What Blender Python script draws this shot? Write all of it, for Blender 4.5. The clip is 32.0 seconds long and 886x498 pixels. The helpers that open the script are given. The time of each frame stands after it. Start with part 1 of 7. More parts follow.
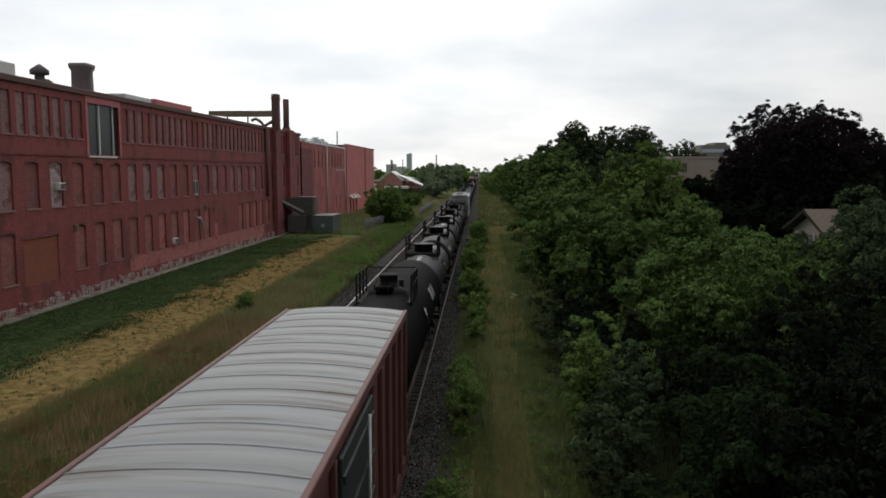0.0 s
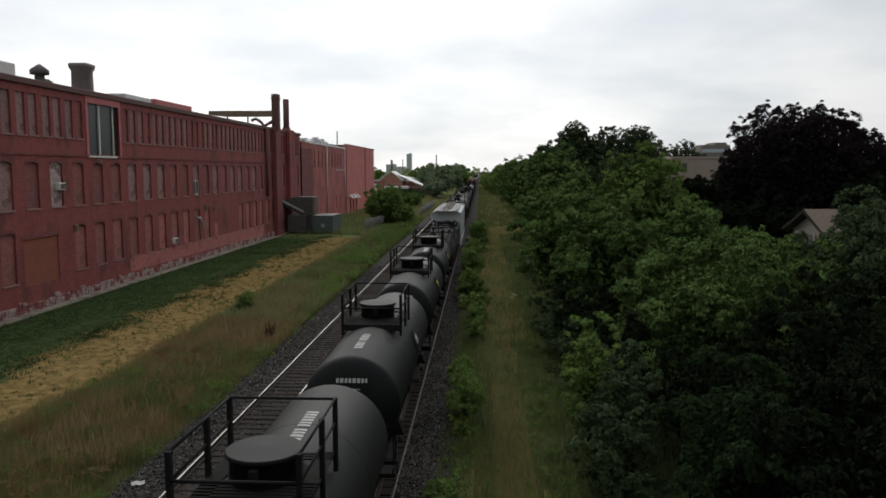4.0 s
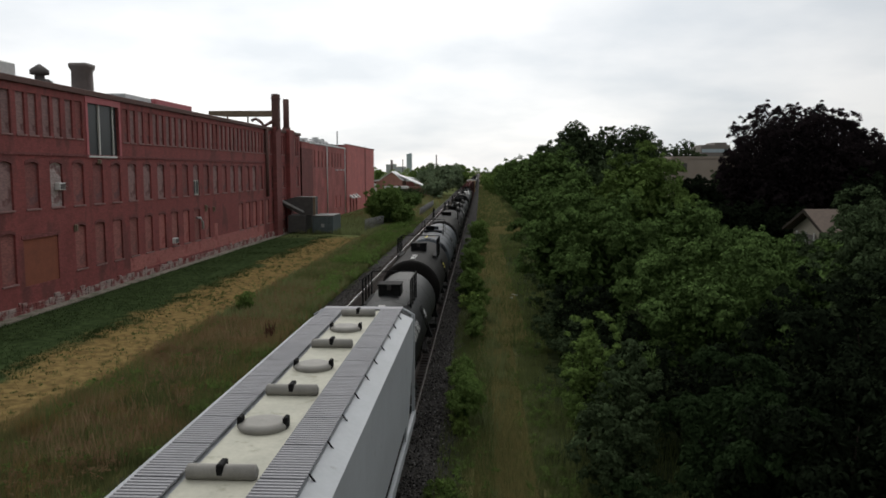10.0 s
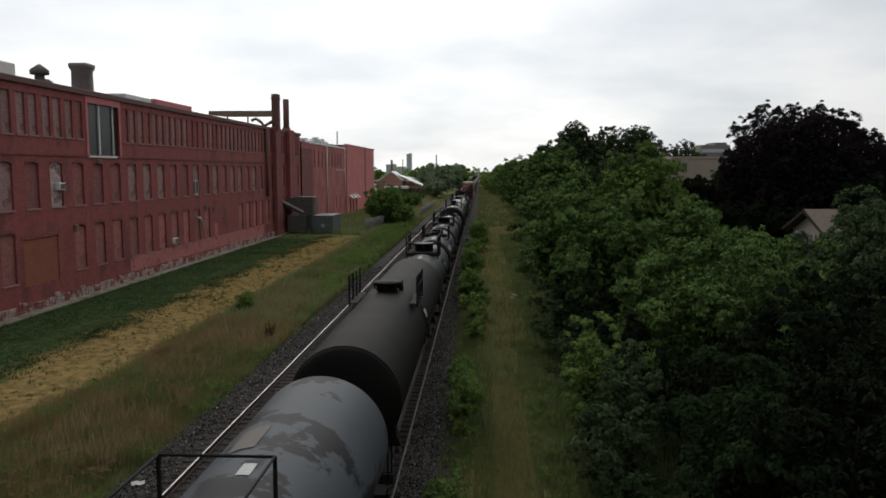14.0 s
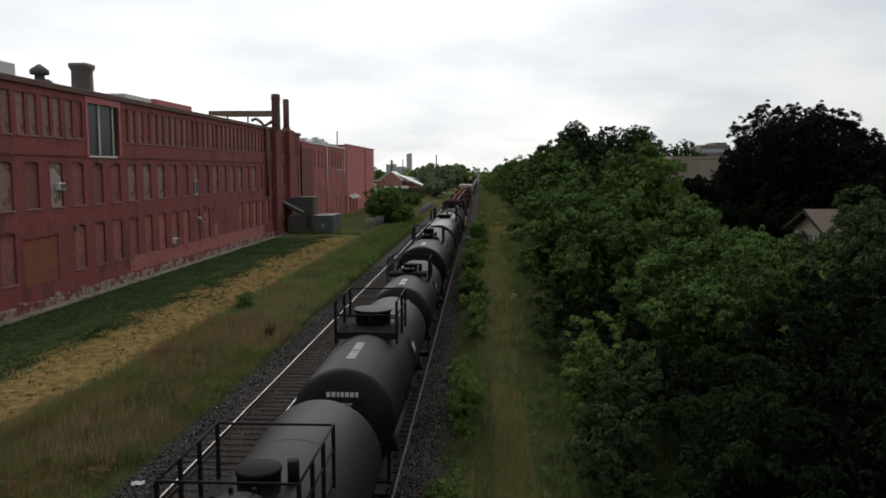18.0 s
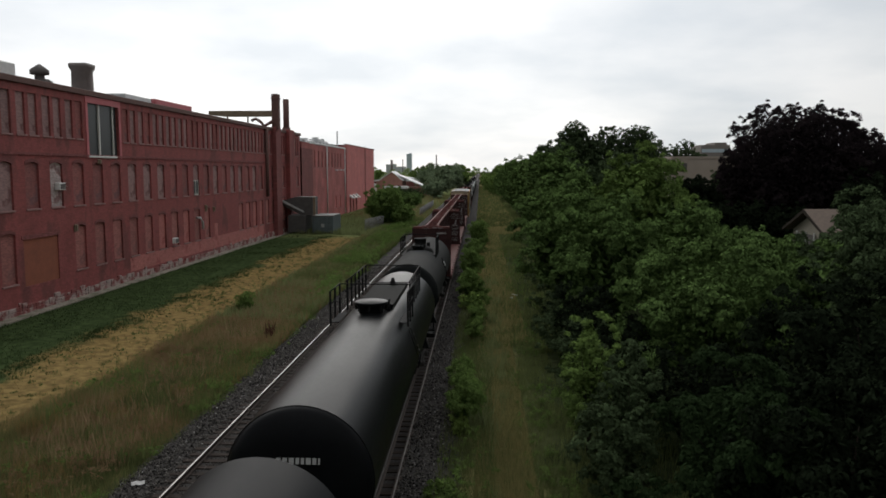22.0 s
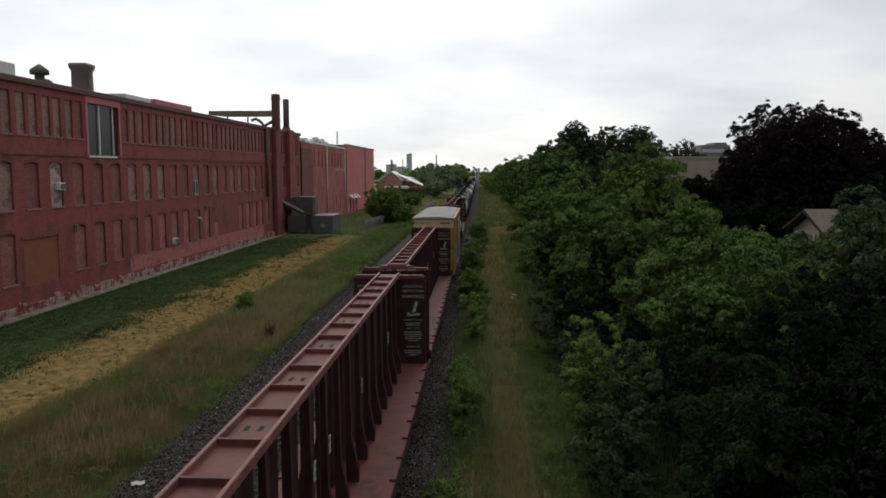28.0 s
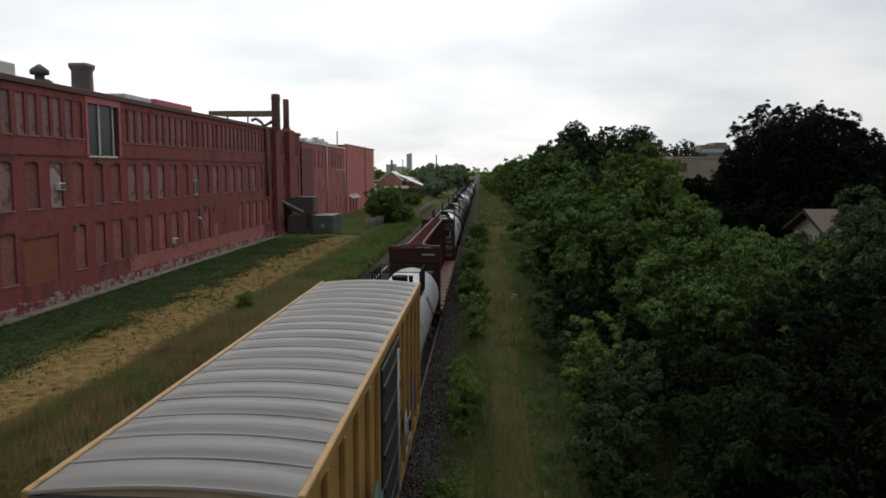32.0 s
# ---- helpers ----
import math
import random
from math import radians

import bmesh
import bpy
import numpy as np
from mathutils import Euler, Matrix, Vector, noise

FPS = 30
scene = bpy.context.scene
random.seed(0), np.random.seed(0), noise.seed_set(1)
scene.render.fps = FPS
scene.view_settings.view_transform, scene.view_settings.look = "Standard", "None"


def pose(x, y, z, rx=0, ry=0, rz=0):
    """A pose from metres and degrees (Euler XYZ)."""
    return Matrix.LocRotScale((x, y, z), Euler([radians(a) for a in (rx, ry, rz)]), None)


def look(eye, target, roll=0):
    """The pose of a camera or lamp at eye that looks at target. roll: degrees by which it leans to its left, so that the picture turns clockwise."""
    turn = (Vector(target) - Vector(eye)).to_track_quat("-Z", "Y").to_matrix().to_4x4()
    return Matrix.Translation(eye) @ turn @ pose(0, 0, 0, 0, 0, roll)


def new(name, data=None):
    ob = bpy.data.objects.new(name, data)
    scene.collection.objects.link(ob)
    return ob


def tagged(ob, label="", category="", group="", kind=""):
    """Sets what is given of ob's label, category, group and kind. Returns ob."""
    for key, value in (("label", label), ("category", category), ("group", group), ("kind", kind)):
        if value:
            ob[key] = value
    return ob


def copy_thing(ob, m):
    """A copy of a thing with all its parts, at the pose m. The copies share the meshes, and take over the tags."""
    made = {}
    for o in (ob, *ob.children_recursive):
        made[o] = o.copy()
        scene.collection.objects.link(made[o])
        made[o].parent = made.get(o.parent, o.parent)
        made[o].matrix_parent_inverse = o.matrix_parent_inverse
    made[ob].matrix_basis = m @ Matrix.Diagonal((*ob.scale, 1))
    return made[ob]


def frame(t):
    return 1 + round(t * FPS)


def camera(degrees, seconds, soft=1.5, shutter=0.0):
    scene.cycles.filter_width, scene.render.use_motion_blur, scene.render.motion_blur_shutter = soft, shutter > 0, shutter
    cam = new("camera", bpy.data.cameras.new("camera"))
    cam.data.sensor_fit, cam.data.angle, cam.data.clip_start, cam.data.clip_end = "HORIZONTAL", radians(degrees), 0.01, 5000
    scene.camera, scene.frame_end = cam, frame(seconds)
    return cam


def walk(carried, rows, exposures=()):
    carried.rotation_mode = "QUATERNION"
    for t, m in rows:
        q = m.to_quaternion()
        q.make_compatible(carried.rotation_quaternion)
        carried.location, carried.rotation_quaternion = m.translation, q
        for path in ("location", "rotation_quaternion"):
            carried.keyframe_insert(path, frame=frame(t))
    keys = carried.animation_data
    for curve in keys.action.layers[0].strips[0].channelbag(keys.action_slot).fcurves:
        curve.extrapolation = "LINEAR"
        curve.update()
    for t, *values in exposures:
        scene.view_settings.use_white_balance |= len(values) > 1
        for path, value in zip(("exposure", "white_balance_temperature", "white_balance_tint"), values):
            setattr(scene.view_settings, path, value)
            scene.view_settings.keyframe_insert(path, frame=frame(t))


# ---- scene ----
# camera: it stands still on a bridge over the line
EYE = (0.0, 0.0, 8.7)
cam = camera(60.5, 32.0, soft=1.7)
AIM = look(EYE, (-0.4850, 9.935, 8.7 - 1.028))
walk(cam, [(0.0, AIM), (32.0, AIM)])
scene.view_settings.exposure = 0.0

# ---- sky and sun: bright overcast, brightest ahead ----
SUN_EL, SUN_AZ = radians(34), radians(-14)      # azimuth from +y towards +x
world = bpy.data.worlds.new("overcast_sky")
scene.world = world
world.use_nodes = True
wn, wl = world.node_tree.nodes, world.node_tree.links
wn.clear()


def wnode(kind, **kw):
    n = wn.new(kind)
    for k, v in kw.items():
        n.inputs[int(k[1:])].default_value = v
    return n


def wmath(op, a, b=0.0):
    n = wn.new("ShaderNodeMath")
    n.operation = op
    for i, v in enumerate((a, b)):
        if isinstance(v, (int, float)):
            n.inputs[i].default_value = v
        else:
            wl.new(v, n.inputs[i])
    return n.outputs[0]


sky = wn.new("ShaderNodeTexSky")
sky.sky_type, sky.sun_disc = "NISHITA", False
sky.sun_elevation, sky.sun_rotation = SUN_EL, SUN_AZ
tc = wn.new("ShaderNodeTexCoord")
sep = wn.new("ShaderNodeSeparateXYZ")
wl.new(tc.outputs["Generated"], sep.inputs[0])
zc = wmath("ADD", wmath("MAXIMUM", sep.outputs[2], 0.0), 0.22)
comb = wn.new("ShaderNodeCombineXYZ")
wl.new(wmath("DIVIDE", sep.outputs[0], zc), comb.inputs[0])
wl.new(wmath("DIVIDE", sep.outputs[1], zc), comb.inputs[1])
cl = wnode("ShaderNodeTexNoise")
cl.inputs["Scale"].default_value, cl.inputs["Detail"].default_value, cl.inputs["Roughness"].default_value = 0.8, 6.0, 0.5
wl.new(comb.outputs[0], cl.inputs["Vector"])
ramp = wn.new("ShaderNodeValToRGB")
ramp.color_ramp.elements[0].position, ramp.color_ramp.elements[0].color = 0.39, (0.73, 0.77, 0.81, 1)
ramp.color_ramp.elements[1].position, ramp.color_ramp.elements[1].color = 0.58, (1.0, 1.0, 1.0, 1)
wl.new(cl.outputs[0], ramp.inputs[0])
# the cloud layer glows more towards the hidden sun and the horizon below it
sunv = Vector((math.sin(SUN_AZ) * math.cos(SUN_EL * 0.45), math.cos(SUN_AZ) * math.cos(SUN_EL * 0.45), math.sin(SUN_EL * 0.45)))
dot = wn.new("ShaderNodeVectorMath")
dot.operation = "DOT_PRODUCT"
dot.inputs[1].default_value = sunv
wl.new(tc.outputs["Generated"], dot.inputs[0])
glow = wmath("ADD", wmath("MULTIPLY", wmath("POWER", wmath("ADD", wmath("MULTIPLY", dot.outputs["Value"], 0.5), 0.5), 4.0), 0.80), wmath("ADD", wmath("MULTIPLY", wmath("MAXIMUM", sep.outputs[2], 0.0), 0.42), 0.32))
mul = wn.new("ShaderNodeVectorMath")
mul.operation = "SCALE"
wl.new(ramp.outputs[0], mul.inputs[0])
wl.new(glow, mul.inputs["Scale"])
skyscale = wn.new("ShaderNodeVectorMath")
skyscale.operation = "SCALE"
skyscale.inputs["Scale"].default_value = 0.10
wl.new(sky.outputs[0], skyscale.inputs[0])
mixw = wn.new("ShaderNodeMix")
mixw.data_type = "RGBA"
mixw.inputs[0].default_value = 0.94
wl.new(skyscale.outputs[0], mixw.inputs[6])
wl.new(mul.outputs[0], mixw.inputs[7])
bg = wn.new("ShaderNodeBackground")
bg.inputs[1].default_value = 1.0
wl.new(mixw.outputs[2], bg.inputs[0])
wo = wn.new("ShaderNodeOutputWorld")
wl.new(bg.outputs[0], wo.inputs[0])

sun = new("sun", bpy.data.lights.new("sun", "SUN"))
sun.data.energy, sun.data.angle, sun.data.color = 1.1, radians(60), (1.0, 0.96, 0.9)
sun.matrix_world = look((0, 0, 60), Vector((0, 0, 60)) - Vector((math.sin(SUN_AZ) * math.cos(SUN_EL), math.cos(SUN_AZ) * math.cos(SUN_EL), math.sin(SUN_EL))))


# ---- materials ----
def mat(name, col, rough=0.7, metal=0.0, var=0.25, scale=3.0, fine=40.0, bump=0.15, stain=None, stain_at=0.6, stain_scale=0.8,
        island=0.0, spec=0.4, stretch=(1, 1, 1), thin=0.0, per_object=0.0, courses=0.0, edge=1.0):
    """A worn surface: base colour varied at two scales, optional stain colour, relief and gloss variation."""
    m = bpy.data.materials.new(name)
    m.use_nodes = True
    n, l = m.node_tree.nodes, m.node_tree.links
    b = n["Principled BSDF"]
    tco = n.new("ShaderNodeTexCoord")
    mp = n.new("ShaderNodeMapping")
    mp.inputs["Scale"].default_value = stretch
    l.new(tco.outputs["Object"], mp.inputs[0])
    n1, n2 = n.new("ShaderNodeTexNoise"), n.new("ShaderNodeTexNoise")
    n1.inputs["Scale"].default_value, n2.inputs["Scale"].default_value = scale, fine
    n1.inputs["Detail"].default_value, n2.inputs["Detail"].default_value = 5, 3
    l.new(mp.outputs[0], n1.inputs["Vector"])
    l.new(mp.outputs[0], n2.inputs["Vector"])

    def math_node(op, a, c):
        q = n.new("ShaderNodeMath")
        q.operation = op
        for i, v in enumerate((a, c)):
            if isinstance(v, (int, float)):
                q.inputs[i].default_value = v
            else:
                l.new(v, q.inputs[i])
        return q.outputs[0]
    f = math_node("ADD", math_node("MULTIPLY", n1.outputs[0], 0.65), math_node("MULTIPLY", n2.outputs[0], 0.35))
    if island:
        g = n.new("ShaderNodeNewGeometry")
        f = math_node("ADD", math_node("MULTIPLY", f, 1 - island), math_node("MULTIPLY", g.outputs["Random Per Island"], island))
    if per_object:
        oi = n.new("ShaderNodeObjectInfo")
        f = math_node("ADD", math_node("MULTIPLY", f, 1 - per_object), math_node("MULTIPLY", oi.outputs["Random"], per_object))
    r = n.new("ShaderNodeValToRGB")
    r.color_ramp.elements[0].position, r.color_ramp.elements[1].position = (0.1, 0.9) if island or per_object else (0.3, 0.7)
    lo, hi = 1 - var, 1 + var
    r.color_ramp.elements[0].color = (*[min(1, c * lo) for c in col], 1)
    r.color_ramp.elements[1].color = (*[min(1, c * hi) for c in col], 1)
    l.new(f, r.inputs[0])
    out = r.outputs[0]
    if stain:
        n3 = n.new("ShaderNodeTexNoise")
        n3.inputs["Scale"].default_value, n3.inputs["Detail"].default_value, n3.inputs["Roughness"].default_value = stain_scale, 7, 0.62
        l.new(mp.outputs[0], n3.inputs["Vector"])
        sr = n.new("ShaderNodeValToRGB")
        sr.color_ramp.elements[0].position, sr.color_ramp.elements[1].position = stain_at - 0.04 * edge, stain_at + 0.06 * edge
        l.new(n3.outputs[0], sr.inputs[0])
        mx = n.new("ShaderNodeMix")
        mx.data_type = "RGBA"
        l.new(sr.outputs[0], mx.inputs[0])
        l.new(out, mx.inputs[6])
        mx.inputs[7].default_value = (*stain, 1)
        out = mx.outputs[2]
    if courses:
        # brick courses on walls that run along y
        sx, cx = n.new("ShaderNodeSeparateXYZ"), n.new("ShaderNodeCombineXYZ")
        l.new(tco.outputs["Object"], sx.inputs[0])
        l.new(sx.outputs[1], cx.inputs[0])
        l.new(sx.outputs[2], cx.inputs[1])
        bt = n.new("ShaderNodeTexBrick")
        bt.inputs["Scale"].default_value = 1.0
        bt.inputs["Brick Width"].default_value, bt.inputs["Row Height"].default_value, bt.inputs["Mortar Size"].default_value = 0.23, 0.08, 0.006
        bt.inputs["Color1"].default_value, bt.inputs["Color2"].default_value = (1 - courses, 1 - courses, 1 - courses, 1), (1 + courses, 1 + courses, 1 + courses, 1)
        bt.inputs["Mortar"].default_value = (1 - courses * 0.6, 1 - courses * 0.4, 1 - courses * 0.4, 1)
        l.new(cx.outputs[0], bt.inputs["Vector"])
        mb = n.new("ShaderNodeMix")
        mb.data_type, mb.blend_type = "RGBA", "MULTIPLY"
        mb.inputs[0].default_value = 1.0
        l.new(out, mb.inputs[6])
        l.new(bt.outputs[0], mb.inputs[7])
        out = mb.outputs[2]
    l.new(out, b.inputs["Base Color"])
    b.inputs["Metallic"].default_value, b.inputs["Specular IOR Level"].default_value = metal, spec
    rr = n.new("ShaderNodeMapRange")
    rr.inputs[3].default_value, rr.inputs[4].default_value = max(0.02, rough - 0.12), min(1, rough + 0.12)
    l.new(f, rr.inputs[0])
    l.new(rr.outputs[0], b.inputs["Roughness"])
    if bump:
        bp = n.new("ShaderNodeBump")
        bp.inputs["Strength"].default_value, bp.inputs["Distance"].default_value = bump, 0.02
        l.new(f, bp.inputs["Height"])
        l.new(bp.outputs[0], b.inputs["Normal"])
    if thin:
        tr, ms = n.new("ShaderNodeBsdfTranslucent"), n.new("ShaderNodeMixShader")
        l.new(out, tr.inputs[0])
        ms.inputs[0].default_value = thin
        l.new(b.outputs[0], ms.inputs[1])
        l.new(tr.outputs[0], ms.inputs[2])
        l.new(ms.outputs[0], n["Material Output"].inputs[0])
    return m


M = {}


def add(name, *a, **k):
    M[name] = mat(name, *a, **k)


add("brick_red", (0.256, 0.065, 0.060), 0.85, var=0.30, scale=0.5, fine=7, bump=0.3, stain=(0.165, 0.050, 0.046), stain_at=0.55, stain_scale=0.5, stretch=(1, 1, 0.45), courses=0.16)
# bricks of the farther blocks, lightened partly to stand for haze
add("brick_bright", (0.51, 0.155, 0.142), 0.85, var=0.22, scale=0.4, fine=9, bump=0.3, courses=0.25)
add("brick_mid", (0.385, 0.112, 0.104), 0.85, var=0.3, scale=0.4, fine=9, bump=0.3, stain=(0.295, 0.086, 0.080), stain_at=0.53, stain_scale=0.25, courses=0.25)
add("brick_dark", (0.195, 0.060, 0.056), 0.88, var=0.25, scale=0.5, fine=9, bump=0.3, courses=0.3)
# faded paint on brick, its colour lightened further to stand for haze
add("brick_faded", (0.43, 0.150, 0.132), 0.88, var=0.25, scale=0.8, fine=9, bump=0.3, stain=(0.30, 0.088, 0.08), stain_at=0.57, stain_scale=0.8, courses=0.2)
add("brick_whitewash", (0.42, 0.34, 0.32), 0.88, var=0.35, scale=1.4, fine=6, bump=0.35, stain=(0.22, 0.12, 0.115), stain_at=0.55, stain_scale=1.3, courses=0.25)
add("brick_brown", (0.27, 0.135, 0.105), 0.88, var=0.25, scale=0.8, fine=9, bump=0.3)
add("brick_infill", (0.33, 0.125, 0.110), 0.88, var=0.35, scale=1.4, fine=10, bump=0.35, stain=(0.23, 0.10, 0.09), stain_at=0.55, stain_scale=0.9, per_object=0.4, courses=0.25)
add("brick_infill_grey", (0.275, 0.170, 0.160), 0.88, var=0.4, scale=1.6, fine=6, bump=0.35, per_object=0.3, stain=(0.17, 0.085, 0.08), stain_at=0.58, stain_scale=1.2, courses=0.2)
add("brick_infill_mid", (0.265, 0.095, 0.086), 0.88, var=0.4, scale=1.6, fine=6, bump=0.35, per_object=0.35, stain=(0.18, 0.085, 0.085), stain_at=0.55, stain_scale=1.1, courses=0.2)
add("brick_orange", (0.25, 0.080, 0.045), 0.85, var=0.2, scale=1.2, fine=9, bump=0.3)
add("foundation_stone", (0.34, 0.265, 0.24), 0.9, var=0.4, scale=2.6, fine=8, bump=0.5, stain=(0.19, 0.055, 0.050), stain_at=0.50, stain_scale=1.1, per_object=0.12)
add("concrete", (0.30, 0.28, 0.26), 0.9, var=0.25, scale=1.1, fine=14, bump=0.3)
add("dirty_concrete", (0.22, 0.19, 0.155), 0.9, var=0.4, scale=1.5, fine=14, bump=0.3, stain=(0.10, 0.10, 0.06), stain_at=0.55, stain_scale=0.9)
add("stone_sill", (0.27, 0.15, 0.14), 0.85, var=0.25, scale=2)
add("roof_tar", (0.06, 0.055, 0.055), 0.9, var=0.3, scale=1.0)
add("galvanised", (0.52, 0.53, 0.53), 0.5, metal=0.25, var=0.25, scale=2)
add("vent_dark", (0.10, 0.09, 0.085), 0.7, var=0.3, scale=2)
add("chimney_brick", (0.185, 0.160, 0.150), 0.9, var=0.25, scale=1.5, fine=12, bump=0.4)
add("red_paint", (0.46, 0.130, 0.140), 0.7, var=0.2, scale=1)
add("white_paint", (0.62, 0.62, 0.60), 0.6, var=0.15, scale=3)
add("rust_pipe", (0.125, 0.065, 0.055), 0.8, var=0.3, scale=3)
add("pipe_dark", (0.022, 0.019, 0.018), 0.8, var=0.35, scale=3, spec=0.15)
add("tank_dull", (0.0135, 0.0128, 0.0118), 0.8, var=0.4, scale=0.8, fine=14, bump=0.04, spec=0.1)
add("tan_duct", (0.20, 0.15, 0.10), 0.7, var=0.3, scale=2)
add("window_frame_paint", (0.55, 0.54, 0.50), 0.6, var=0.15)
add("dumpster_green", (0.085, 0.108, 0.112), 0.6, var=0.3, scale=2)
add("dumpster_dark", (0.078, 0.075, 0.072), 0.6, var=0.3, scale=2)
add("asphalt", (0.21, 0.20, 0.19), 0.95, var=0.2, scale=0.6, fine=20)
add("rail_steel", (0.30, 0.29, 0.28), 0.36, metal=0.85, var=0.3, scale=4)
add("rail_rust", (0.058, 0.043, 0.036), 0.85, var=0.3, scale=5)
add("tie_wood", (0.036, 0.028, 0.024), 0.95, var=0.5, scale=4, fine=30, bump=0.5, stretch=(1, 5, 1), per_object=0.35, spec=0.1)
add("ballast_stone", (0.068, 0.063, 0.058), 0.95, var=0.95, scale=6, fine=60, bump=0.8, island=0.85, spec=0.1)
add("ballast_pale", (0.34, 0.33, 0.32), 0.95, var=0.5, scale=6, fine=60, bump=0.6, island=0.7, spec=0.1)
add("far_stack", (0.17, 0.145, 0.14), 0.9, var=0.25, scale=0.3)
add("ballast", (0.046, 0.043, 0.041), 0.97, var=0.6, scale=14, fine=45, bump=1.0, spec=0.05, stain=(0.020, 0.018, 0.017), stain_at=0.58, stain_scale=0.7)
add("tank_black", (0.0038, 0.0040, 0.0042), 0.66, var=0.4, scale=0.9, fine=14, bump=0.03, stretch=(1, 0.35, 1), spec=0.012)
add("tank_gloss", (0.0055, 0.006, 0.0066), 0.34, var=0.35, scale=0.9, fine=14, bump=0.004, spec=0.055, stretch=(1, 0.3, 1))
add("tank_satin", (0.0062, 0.0066, 0.0072), 0.5, var=0.4, scale=0.9, fine=14, bump=0.02, spec=0.07, stretch=(1, 0.3, 1))
add("tank_charcoal", (0.0088, 0.0098, 0.0102), 0.55, var=0.45, scale=0.8, fine=14, bump=0.03, stretch=(1, 0.35, 1), spec=0.115)
add("tank_matt", (0.0080, 0.0092, 0.0090), 0.72, var=0.4, scale=0.8, fine=14, bump=0.05, spec=0.06)
add("tank_brown", (0.0066, 0.0059, 0.0052), 0.66, var=0.5, scale=0.8, fine=14, bump=0.04, spec=0.055)
add("tank_grey", (0.056, 0.065, 0.074), 0.55, var=0.25, scale=0.7, fine=14, bump=0.04, stain=(0.013, 0.013, 0.015), stain_at=0.535, stain_scale=0.7, spec=0.10, edge=0.25)
add("primer_patch", (0.085, 0.072, 0.062), 0.7, var=0.3, scale=3)
add("tank_light", (0.33, 0.34, 0.34), 0.4, var=0.2, scale=0.7, fine=14, bump=0.04, stain=(0.12, 0.11, 0.10), stain_at=0.62, stain_scale=0.6)
add("frame_black", (0.012, 0.012, 0.012), 0.75, var=0.35, scale=4, spec=0.08)
add("grating", (0.016, 0.016, 0.015), 0.8, var=0.35, scale=6, spec=0.06)
add("wheel_steel", (0.07, 0.06, 0.055), 0.5, metal=0.6, var=0.3)
add("spring_steel", (0.03, 0.027, 0.025), 0.8, var=0.3)
add("lettering_white", (0.36, 0.36, 0.35), 0.6, var=0.2, scale=9)
add("lettering_black", (0.03, 0.03, 0.03), 0.6, var=0.12, scale=9)
add("decal_yellow", (0.55, 0.46, 0.05), 0.6, var=0.2, scale=5)
add("boxcar_brown", (0.105, 0.036, 0.030), 0.65, var=0.3, scale=1.3, fine=12, bump=0.08)
add("boxcar_yellow", (0.34, 0.205, 0.068), 0.6, var=0.25, scale=1.2, fine=12, bump=0.06, stain=(0.20, 0.11, 0.045), stain_at=0.60, stain_scale=0.9, spec=0.25)
add("boxcar_door", (0.018, 0.02, 0.022), 0.6, var=0.3)
add("boxcar_cream", (0.47, 0.36, 0.23), 0.6, var=0.12, scale=1.5)
add("roof_zinc", (0.125, 0.121, 0.116), 0.55, var=0.4, scale=1.1, fine=9, bump=0.05, stretch=(0.18, 3.0, 1), stain=(0.065, 0.06, 0.056), stain_at=0.58, stain_scale=1.4, spec=0.3, per_object=0.35)
add("roof_weathered", (0.190, 0.196, 0.202), 0.55, var=0.4, scale=1.1, fine=9, bump=0.05, stretch=(0.18, 3.0, 1), stain=(0.105, 0.095, 0.085), stain_at=0.56, stain_scale=1.0, spec=0.3, per_object=0.25)
add("graffiti_teal", (0.09, 0.33, 0.36), 0.6, var=0.25)
add("graffiti_white", (0.45, 0.47, 0.48), 0.6, var=0.2)
add("graffiti_red", (0.30, 0.07, 0.05), 0.6, var=0.2)
add("graffiti_blue", (0.05, 0.15, 0.30), 0.6, var=0.2)
add("hopper_grey", (0.40, 0.42, 0.435), 0.55, var=0.12, scale=0.9, fine=10, bump=0.05, stain=(0.22, 0.22, 0.21), stain_at=0.66)
# slope sheet shade is put into this dark colour; decks and outlets share it
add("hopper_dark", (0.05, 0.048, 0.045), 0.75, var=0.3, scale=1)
add("hopper_walk", (0.235, 0.235, 0.25), 0.6, var=0.15, scale=3)
add("hopper_trough", (0.44, 0.43, 0.35), 0.7, var=0.18, scale=1.6, fine=12, stain=(0.30, 0.29, 0.22), stain_at=0.6, stain_scale=2.0)
add("hatch_grey", (0.235, 0.225, 0.20), 0.6, var=0.2, scale=3)
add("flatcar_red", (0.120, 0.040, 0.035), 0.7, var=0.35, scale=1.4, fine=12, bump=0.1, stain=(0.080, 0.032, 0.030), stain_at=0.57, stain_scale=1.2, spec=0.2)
# the same red darkened for the shade on upright parts
add("flatcar_shaded", (0.044, 0.020, 0.019), 0.75, var=0.4, scale=1.4, fine=12, spec=0.15)
# the same red lightened for the highlight along the top chords
add("flatcar_highlight", (0.185, 0.074, 0.066), 0.6, var=0.4, scale=2.0, fine=14, bump=0.05, spec=0.2)
add("lettering_worn", (0.33, 0.32, 0.31), 0.7, var=0.55, scale=7)
add("leaf_green", (0.082, 0.130, 0.040), 0.7, var=0.9, scale=0.6, fine=2.4, bump=0, island=0.4, spec=0.0, thin=0.07)
# leaf green darkened in colour for half-shaded growth on the near bank
add("leaf_half_shade", (0.022, 0.037, 0.015), 0.7, var=0.9, scale=0.6, fine=2.4, bump=0, island=0.4, spec=0.0, thin=0.15)
